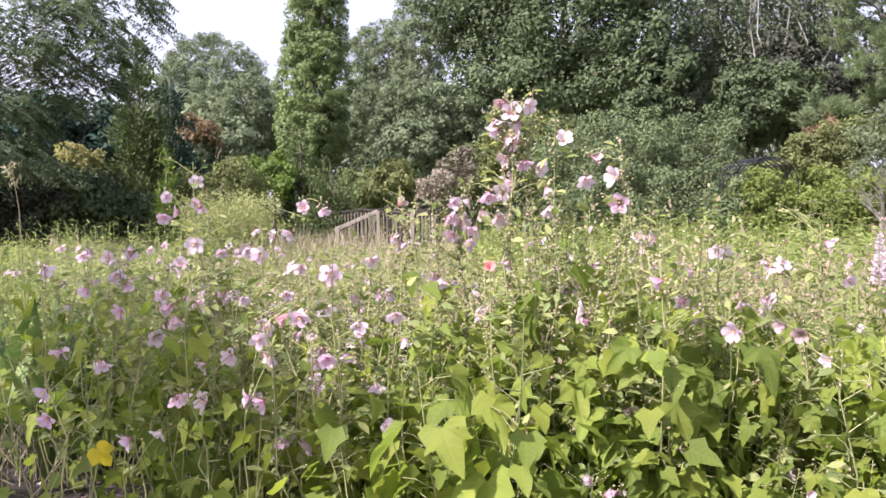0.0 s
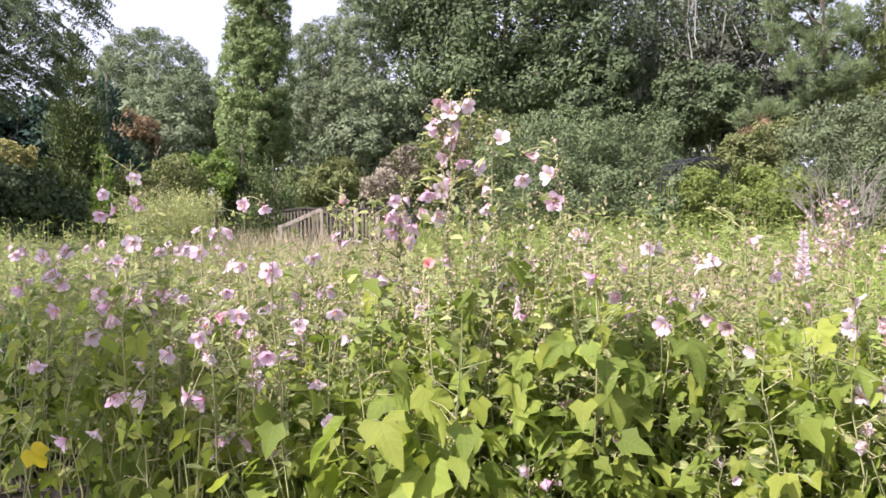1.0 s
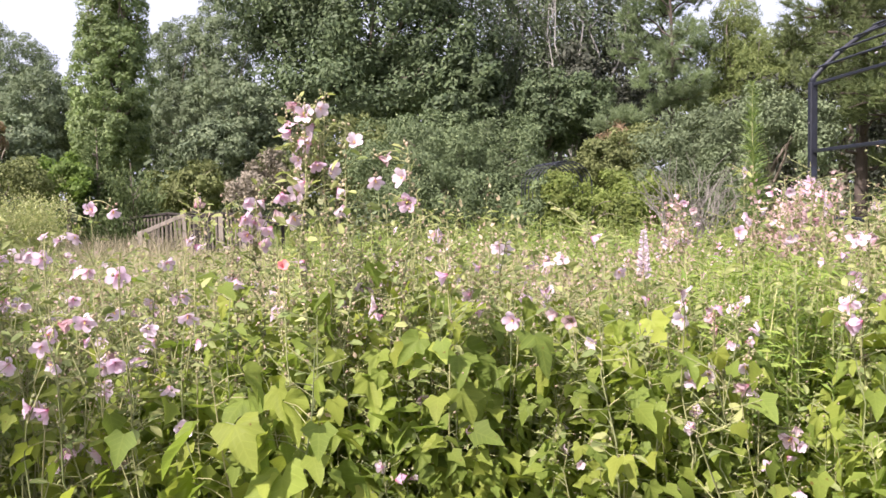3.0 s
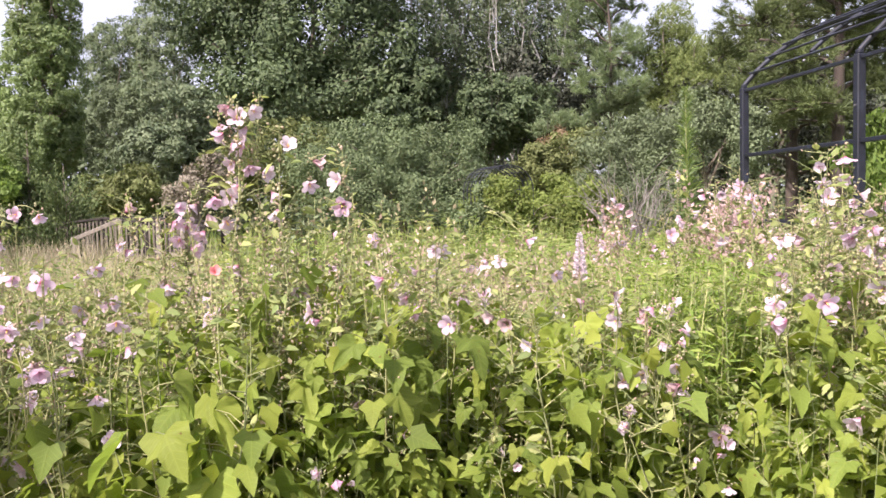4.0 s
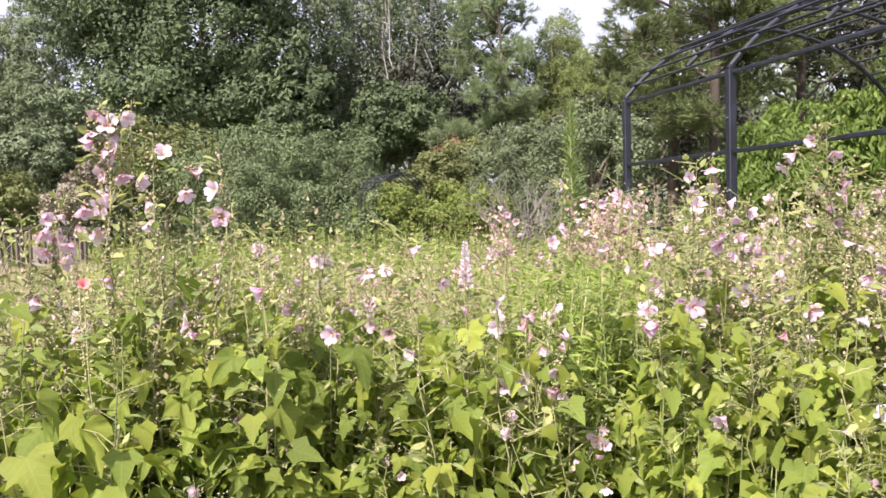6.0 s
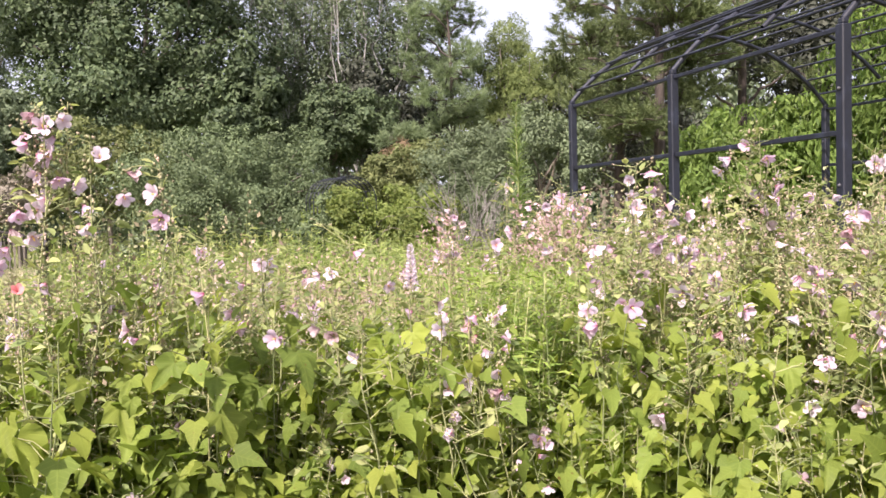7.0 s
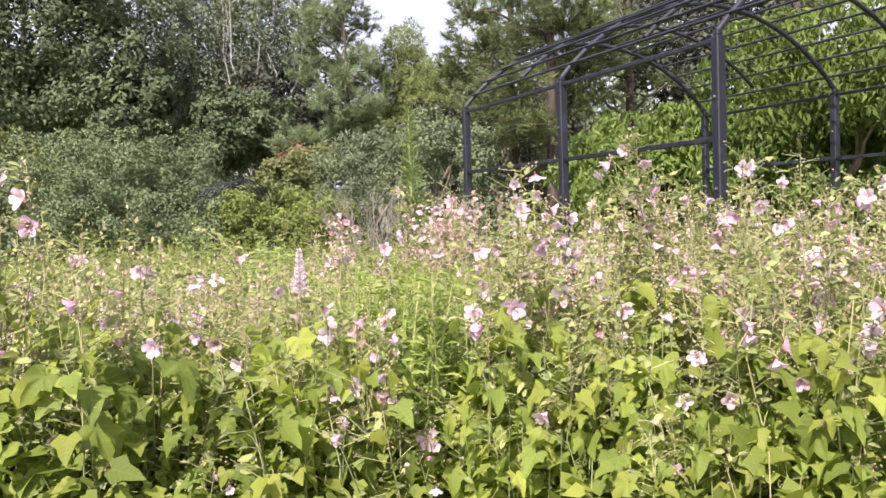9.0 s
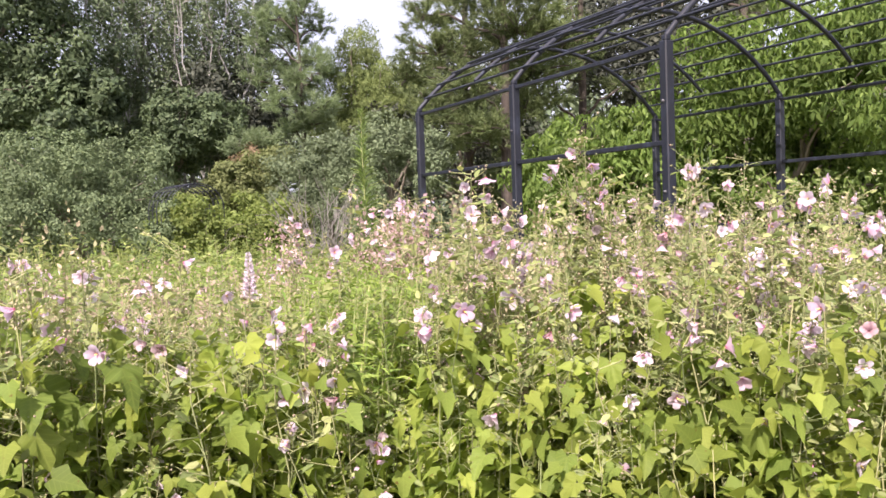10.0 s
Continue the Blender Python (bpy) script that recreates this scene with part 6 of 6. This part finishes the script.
for azi in (6.5, 9.5, 13, 17.5, 22):           # broad-leaved plants at the sunny front edge
    set_out(2.42, azi + rng.uniform(-1, 1), 6, 0.8, rng.uniform(0, 360))
bed_rng, rng = rng, np.random.default_rng(5)
for azi in range(4, 27, 3):                # low leafy shoots in front of them
    set_out(rng.uniform(2.28, 2.38), azi + rng.uniform(-1, 1), 4 if azi % 2 else 1, rng.uniform(0.66, 0.76), rng.uniform(0, 360))
for azi, scale in ((5, 0.98), (8.5, 0.86), (12, 0.9), (15, 0.84)):      # tall leafy plants under the highest flowers
    set_out(2.44, azi, 0, scale, rng.uniform(0, 360))
rng = bed_rng


# the tall thick stand before the arbor
for dist, a0, a1, gap in ((2.95, 38, 66, 5.5), (3.3, 37, 66, 5.0), (3.7, 35.5, 66, 5.0), (4.3, 34, 66, 5.0), (4.8, 33.5, 47, 4.0)):
    azi = a0 + rng.uniform(0, 2)
    while azi < a1:
        if dist < 3.5 and 29.5 < azi < 38.5:
            azi += 3.0
            continue
        set_out(dist * rng.uniform(0.97, 1.03), azi, int(rng.choice((7, 8, 8))), rng.uniform(0.78, 1.07), rng.uniform(0, 360))
        azi += gap * rng.uniform(0.8, 1.2)


# ---- fine growth between the plants ----
def fan(n, d0, d1, a0, a1, power=1.0):
    d = d0 + (d1 - d0) * rng.random(n) ** power
    a = np.radians(rng.uniform(a0, a1, n))
    x, y = 0.1 + d * np.sin(a), d * np.cos(a)
    return np.stack([x, y, ground_z(x, y)], -1), d


def grow(at, d, h):
    """The growth is lower further out, and lowest on the wet ground before the footbridge."""
    a = np.degrees(np.arctan2(at[:, 0], at[:, 1]))
    wet = np.clip(1.5 - np.abs(a + 5.0) / 7.0, 0, 1.0)
    top = 1.30 - 0.028 * d - wet * 0.015 * d
    return np.where((d > 4.5) & (d < 27), np.minimum(h, np.maximum(0.12, top * (0.7 + 0.3 * rng.random(len(d))) - at[:, 2])), h)


def wild_stalks(name, label, n, d0, d1, a0, a1, h0, h1, mat, leaf, narrow, per, power=1.0, category="undergrowth", bloom_mat=None, bare=0.25, free=False, froth=(7, 0.016, 0.035, 0.86), sway=0.12):
    """Thin upright stalks with small leaves all along, in one sheet of growth."""
    at, d = fan(n, d0, d1, a0, a1, power)
    bear = np.degrees(np.arctan2(at[:, 0] - 0.1, at[:, 1]))
    if mat is not M_WILLOW:                 # room for the asters
        keep = (d < 2.6) | (d > 3.9) | (bear < 29.8) | (bear > 38.3)
        at, d, n = at[keep], d[keep], int(keep.sum())
    h = rng.uniform(h0, h1, n)
    h = h if free else grow(at, d, h)
    lean = rng.normal(0, sway, (n, 3)) * [1, 1, 0]
    tip = at + (lean + [0, 0, 1]) * h[:, None]
    blade = [(0, -0.5, 0), (0, 0.5, 0), (1, 0.25, 0), (1, -0.25, 0)]
    ob = tagged(new(name, scatter_mesh(name, at, tip - at, rng.normal(0, 1, (n, 3)) * [1, 1, 0.1], h, blade, [(0, 1, 2, 3)], M_STEM, width=np.full(n, 0.005))), label, category, kind="stuff")
    k = np.repeat(np.arange(n), per)
    t = rng.uniform(bare, 1.0, len(k))[:, None]
    p = at[k] * (1 - t) + tip[k] * t
    out = rng.normal(0, 1, (len(k), 3)) * [1, 1, 0.3]
    s = leaf * rng.uniform(0.6, 1.3, len(k)) * (1.25 - 0.6 * t[:, 0])
    me = scatter_mesh("leafage", p, unit(out) + [0, 0, 0.25], rng.normal(0, 0.5, (len(k), 3)) + [0, 0, 1], s, *((TRI, TRI_F) if d0 > 5 else (RHOMB, RHOMB_F)), mat, width=s * narrow)
    part_of(ob, "leafage", me, kind="stuff")
    if bloom_mat is not None:
        k = np.repeat(np.arange(n), froth[0])
        t = rng.uniform(froth[3], 1.02, len(k))[:, None]
        p = at[k] * (1 - t) + tip[k] * t + rng.normal(0, froth[2], (len(k), 3)) * (1.4 - t)
        s = froth[1] * rng.uniform(0.65, 1.35, len(k))
        part_of(ob, "seed_froth", scatter_mesh("seed_froth", p, rng.normal(0, 0.6, (len(k), 3)) + [0, 0, 0.5], rng.normal(0, 1, (len(k), 3)), s, RHOMB, RHOMB_F, bloom_mat, width=s * 0.6), kind="stuff")
    return ob


wild_stalks("undergrowth", "fine leafy green growth between the mallows", 2000, 2.95, 6.5, -18, 66, 0.55, 1.05, M_MALLOW_SMALL, 0.055, 0.55, 14, 0.8, bloom_mat=M_BUD)
wild_stalks("undergrowth", "low dark leafy growth under the mallows", 1000, 2.4, 4.0, -13, 66, 0.15, 0.55, M_MALLOW_SMALL, 0.085, 0.7, 12, 0.9)
wild_stalks("undergrowth", "fine leafy green growth at the open end of the bed", 330, 4.2, 6.5, -26, -18, 0.5, 1.0, M_MALLOW_SMALL, 0.055, 0.55, 14, 0.8, bloom_mat=M_BUD)
wild_stalks("undergrowth", "young leafy mallow shoots at the front of the bed", 1000, 2.15, 3.1, -9, 66, 0.3, 0.75, M_MALLOW, 0.085, 0.75, 11, 0.9)
wild_stalks("mallow_seed_stalks", "budding mallow stalks with small faded pink heads", 520, 3.1, 5.2, 12, 40, 0.9, 1.2, M_MALLOW_SMALL, 0.05, 0.5, 10, 1.0, "wildflowers", bloom_mat=M_BLUSH, froth=(18, 0.018, 0.028, 0.7))
wild_stalks("mallow_seed_stalks", "budding mallow stalks with small faded pink heads", 260, 3.0, 4.6, -18, 12, 0.8, 1.15, M_MALLOW_SMALL, 0.05, 0.5, 10, 1.0, "wildflowers", bloom_mat=M_BLUSH, froth=(14, 0.018, 0.028, 0.7))
wild_stalks("mallow_seed_stalks", "budding mallow stalks with small faded pink heads", 300, 2.9, 4.6, 40, 66, 0.95, 1.35, M_MALLOW_SMALL, 0.05, 0.5, 10, 1.0, "wildflowers", bloom_mat=M_BLUSH, froth=(18, 0.018, 0.028, 0.7))
wild_stalks("mallow_seed_stalks", "tangle of budding stalks round the tallest mallows", 120, 2.35, 3.0, -1, 14, 1.05, 1.38, M_MALLOW_SMALL, 0.045, 0.5, 16, 1.0, "wildflowers", bloom_mat=M_BUD, bare=0.5, free=True, froth=(26, 0.017, 0.032, 0.6))
wild_stalks("mallow_seed_stalks", "tangle of budding stalks at the tall stand", 150, 2.8, 4.4, 39, 64, 1.1, 1.45, M_MALLOW_SMALL, 0.045, 0.5, 14, 1.0, "wildflowers", bloom_mat=M_BUD, bare=0.5, free=True, froth=(24, 0.017, 0.032, 0.6))
wild_stalks("pink_spray_stalks", "dense sprays of small dusky pink flowers", 64, 4.1, 4.9, 34.0, 37.2, 1.12, 1.45, M_MALLOW_SMALL, 0.045, 0.5, 14, 1.0, "wildflowers", bloom_mat=M_SPRAY, bare=0.4, free=True, froth=(30, 0.026, 0.045, 0.76), sway=0.045)
wild_stalks("pink_spray_stalks", "small spray of dusky pink flowers above the bed", 13, 4.5, 4.9, 27.2, 28.4, 1.05, 1.36, M_MALLOW_SMALL, 0.045, 0.5, 14, 1.0, "wildflowers", bloom_mat=M_SPRAY, bare=0.4, free=True, froth=(30, 0.026, 0.045, 0.78), sway=0.045)
wild_stalks("narrow_leaf_stalks", "light green narrow-leaved aster stalks", 650, 3.0, 5.0, 24, 42, 0.7, 1.12, M_WILLOW, 0.075, 0.16, 34, 1.0, "wildflowers")
wild_stalks("narrow_leaf_stalks", "bright green clump of narrow-leaved asters between the mallows", 560, 2.6, 3.9, 29.8, 38.3, 0.75, 1.15, M_WILLOW, 0.08, 0.16, 50, 1.0, "wildflowers")
wild_stalks("meadow_stalks", "tall leafy green meadow plants", 2700, 6.0, 15, -34, 64, 0.65, 1.1, M_GRASS, 0.10, 0.3, 16, 0.9, "meadow")
wild_stalks("meadow_stalks", "yellow-green leafy meadow plants", 900, 7.5, 14, 4, 34, 0.55, 1.0, M_WILLOW, 0.11, 0.22, 24, 1.0, "meadow", free=True)
wild_stalks("meadow_stalks", "tall pale green goldenrod stalks not yet in bloom", 260, 9, 13, 7, 27, 0.8, 1.22, M_GRASS, 0.12, 0.2, 30, 1.0, "meadow", free=True)
wild_stalks("goldenrod_clump", "broad clump of pale yellow goldenrod in bloom", 240, 13.8, 15.2, -17.0, -12.4, 1.05, 1.62, M_GRASS, 0.09, 0.2, 26, 1.0, "wildflowers", bloom_mat=M_GOLD, free=True, froth=(50, 0.03, 0.12, 0.72))
wild_stalks("meadow_stalks", "tall grassy weeds at the west end of the bed", 420, 5, 9, -32, -17, 0.9, 1.25, M_GRASS, 0.08, 0.14, 24, 1.0, "meadow", free=True)


def meadow(name, label, n, d0, d1, a0, a1, h0, h1, mat, w, power=1.0):
    at, d = fan(n, d0, d1, a0, a1, power)
    h = grow(at, d, rng.uniform(h0, h1, n))
    ax = rng.normal(0, 0.28, (n, 3)) * [1, 1, 0] + [0, 0, 1]
    me = scatter_mesh(name, at, ax, rng.normal(0, 1, (n, 3)) * [1, 1, 0.1], h, [(0, -0.5, 0), (0, 0.5, 0), (0.6, 0.4, 0.03), (0.6, -0.4, 0.03), (1, 0, -0.12)], [(0, 1, 2), (0, 2, 3), (3, 2, 4)], mat, width=w * (0.7 + 0.6 * rng.random(n)) * (0.6 + d / 12))
    return tagged(new(name, me), label, "grass", kind="stuff")


meadow("tall_grass", "tall green grass of the open meadow", 20000, 6, 24, -36, 66, 0.35, 0.85, M_GRASS, 0.010, 0.8)
meadow("dry_grass", "pale dry grass seed stalks near the footbridge", 15000, 7, 24, -26, 1, 0.7, 1.05, M_STRAW, 0.006, 0.7)
at, d = fan(2000, 13, 22, -14, -4.2)
n = len(at)
tagged(new("dry_grass", scatter_mesh("dry_grass", at, rng.normal(0, 0.16, (n, 3)) * [1, 1, 0] + [0, 0, 1], rng.normal(0, 1, (n, 3)) * [1, 1, 0.1], rng.uniform(0.6, 1.05, n), BLADE, BLADE_F, M_STRAW, width=np.full(n, 0.012))),
       "stand of tan dry grass before the footbridge", "grass", kind="stuff")
meadow("short_grass", "grass at the wood edge", 12000, 18, 44, -40, 70, 0.25, 0.6, M_GRASS, 0.02)
meadow("tall_grass", "bright yellow-green grass tuft behind the footbridge", 1500, 27.5, 30, -7.5, -2, 0.9, 1.4, M_WILLOW, 0.02)


# ---- single things ----
def canna(x, y):
    """A clump of broad upright sword leaves with dead straw at its foot."""
    ob = tagged(new("sword_leaf_clump"), "clump of broad green sword leaves with dead straw at the base", "plant")
    ob.location = (x, y, float(ground_z(x, y)) + 0.04)
    t = np.linspace(0, 1, 7)
    wide = np.array([0.25, 0.5, 0.85, 1.0, 0.85, 0.5, 0.04])
    for k in range(13):
        a = rng.uniform(0, 2 * np.pi)
        h, lean, w = rng.uniform(0.55, 1.0), rng.uniform(0.1, 0.45), rng.uniform(0.03, 0.058)
        out, side = np.array([math.cos(a), math.sin(a), 0]), np.array([-math.sin(a), math.cos(a), 0])
        mid = out * (rng.uniform(0, 0.12) + lean * t[:, None] ** 2) + np.array([0, 0, 1]) * (h * (t - 0.25 * lean * t ** 3))[:, None]
        v = np.concatenate([mid - side * (w * wide)[:, None] + out * 0.012, mid, mid + side * (w * wide)[:, None] + out * 0.012])
        i = np.arange(6)
        f = np.concatenate([np.stack([i, i + 7, i + 8, i + 1], -1), np.stack([i + 7, i + 14, i + 15, i + 8], -1)])
        part_of(ob, "leaf", mesh_np("leaf", v, f, M_IRIS, smooth=True))
    n = 110
    at = np.stack([rng.normal(0, 0.22, n), rng.normal(0, 0.18, n), np.full(n, -0.02)], -1)
    ax = rng.normal(0, 0.32, (n, 3)) + [0, 0, 0.9]
    part_of(ob, "straw", scatter_mesh("straw", at, ax, rng.normal(0, 1, (n, 3)), rng.uniform(0.2, 0.65, n), BLADE, BLADE_F, M_STRAW, width=np.full(n, 0.007)), "dead tan straw", "stuff")
    return ob


canna(-1.90, 3.92)
canna(-2.35, 4.17)
canna(-1.85, 4.47)

yellow = tagged(new("yellowed_leaf", leaf_blade(9, 0.95, 0.75, 0.6)), "bright yellow withered leaf caught low in the bed", "leaf")
yellow.data.materials[0] = M_YELLOWED
yellow.matrix_world = Matrix.Translation((-1.06, 2.5, 0.62)) @ frame_of((0.5, 0.15, -0.75), (0.36, -0.85, 0.3)) @ Matrix.Scale(0.078, 4)
stalk = part_of(yellow, "stalk", tube_mesh("stalk", [[((0, 0, 0), 0.018), ((-0.5, 0.1, 0.2), 0.014), ((-1.4, 0.3, 1.6), 0.014), ((-1.2, 0.2, 5.2), 0.014)]], M_STEM, 4))

for k, q in enumerate([(-2.04, 3.93, 0.07), (-1.87, 3.78, 0.07), (-1.72, 3.69, 0.07)]):
    fallen = tagged(new("fallen_flower", FLOWERS[k % 3]), "dropped pink flower lying on dark mulch", "flower", "flowers fallen on the mulch")
    fallen.matrix_world = Matrix.Translation(q) @ pose(0, 0, 0, rng.uniform(-30, 30), rng.uniform(-30, 30), rng.uniform(0, 360)) @ Matrix.Scale(0.027, 4)


def red_bloom(x, y, z):
    ob = tagged(new("red_flower"), "small vivid red flower on a thin stalk", "flower")
    ob.location = (x, y, float(ground_z(x, y)))
    h = z - float(ground_z(x, y))
    part_of(ob, "stalk", tube_mesh("stalk", [curve_path((0.02, 0.02, 0), (0, 0, h), 0.003, 0.0015, 0, 6, 0.008)], M_STEM, 4))
    me = FLOWERS[3].copy()
    me.materials[0] = M_RED
    fl = part_of(ob, "bloom", me)
    fl.matrix_local = Matrix.Translation((0, 0, h)) @ frame_of((1, 0, 0), (-0.2, -0.7, 0.5)) @ Matrix.Scale(0.022, 4)


red_bloom(0.12, 2.17, 1.175)


def flower_spike(x, y, z0, z1):
    """An upright spike of small pale lilac blooms."""
    ob = tagged(new("flower_spike"), "upright pale lilac flower spike among the mallows", "flower")
    base = float(ground_z(x, y))
    ob.location = (x, y, base)
    part_of(ob, "stalk", tube_mesh("stalk", [curve_path((0, 0, 0), (0, 0, z1 - base), 0.004, 0.0015, 0, 6, 0.004)], M_STEM, 4))
    n = 330
    t = rng.random(n)
    a = rng.uniform(0, 2 * np.pi, n)
    r = 0.020 * (1.1 - 0.8 * t)
    at = np.stack([np.cos(a) * r * 0.4, np.sin(a) * r * 0.4, z0 - base + (z1 - z0) * t], -1)
    ax = np.stack([np.cos(a), np.sin(a), np.full(n, 0.4)], -1)
    s = 0.022 * (1.15 - 0.7 * t)
    part_of(ob, "spike", scatter_mesh("spike", at, ax, rng.normal(0, 1, (n, 3)), s, LEAF6, LEAF6_F, M_LILAC, width=s * 0.7), "pale lilac blooms packed on a spike")


flower_spike(1.51, 2.89, 1.04, 1.22)


def feather_weed(x, y, top):
    """A tall single weed with narrow leaves like a bottle brush."""
    ob = tagged(new("tall_weed"), "tall feathery green weed standing above the bed", "plant")
    base = float(ground_z(x, y))
    ob.location = (x, y, base)
    h = top - base
    part_of(ob, "stalk", tube_mesh("stalk", [curve_path((0, 0, -0.03), (-0.02, 0, h), 0.008, 0.002, 0, 9, 0.006)], M_STEM, 5))
    n = 1100
    t = rng.random(n) ** 0.85
    a = rng.uniform(0, 2 * np.pi, n)
    at = np.stack([-0.02 * t, np.zeros(n), h * (0.25 + 0.75 * t)], -1)
    ax = np.stack([np.cos(a), np.sin(a), 0.1 + 0.7 * t], -1)
    s = 0.19 * (1.15 - 0.75 * t) * rng.uniform(0.7, 1.2, n)
    part_of(ob, "leafage", scatter_mesh("leafage", at, ax, rng.normal(0, 0.4, (n, 3)) + [0, 0, 1], s, RHOMB, RHOMB_F, M_FERN, width=s * 0.06), kind="stuff")


feather_weed(3.38, 5.02, 2.1)


def seed_stalk(x, y, top, bend):
    """A dry grass stalk with a nodding head."""
    ob = tagged(new("grass_stalk"), "single tall pale grass stalk with a nodding head", "grass stalk")
    base = float(ground_z(x, y))
    ob.location = (x, y, base)
    h = top - base
    path = [((0, 0, -0.02), 0.005), ((-0.01, 0, h * 0.5), 0.004), ((bend * 0.4, 0, h * 0.85), 0.003), ((bend, 0, h), 0.0015)]
    part_of(ob, "stalk", tube_mesh("stalk", [path], M_STRAW, 4))
    n = 40
    at = np.stack([bend + rng.normal(0, 0.02, n), rng.normal(0, 0.02, n), h + rng.uniform(-0.09, 0.03, n)], -1)
    s = rng.uniform(0.03, 0.06, n)
    part_of(ob, "head", scatter_mesh("head", at, rng.normal(0, 0.5, (n, 3)) + [0, 0, -0.6], rng.normal(0, 1, (n, 3)), s, RHOMB, RHOMB_F, M_STRAW, width=s * 0.2), "pale nodding seed head")


seed_stalk(-2.24, 4.47, 1.58, -0.05)
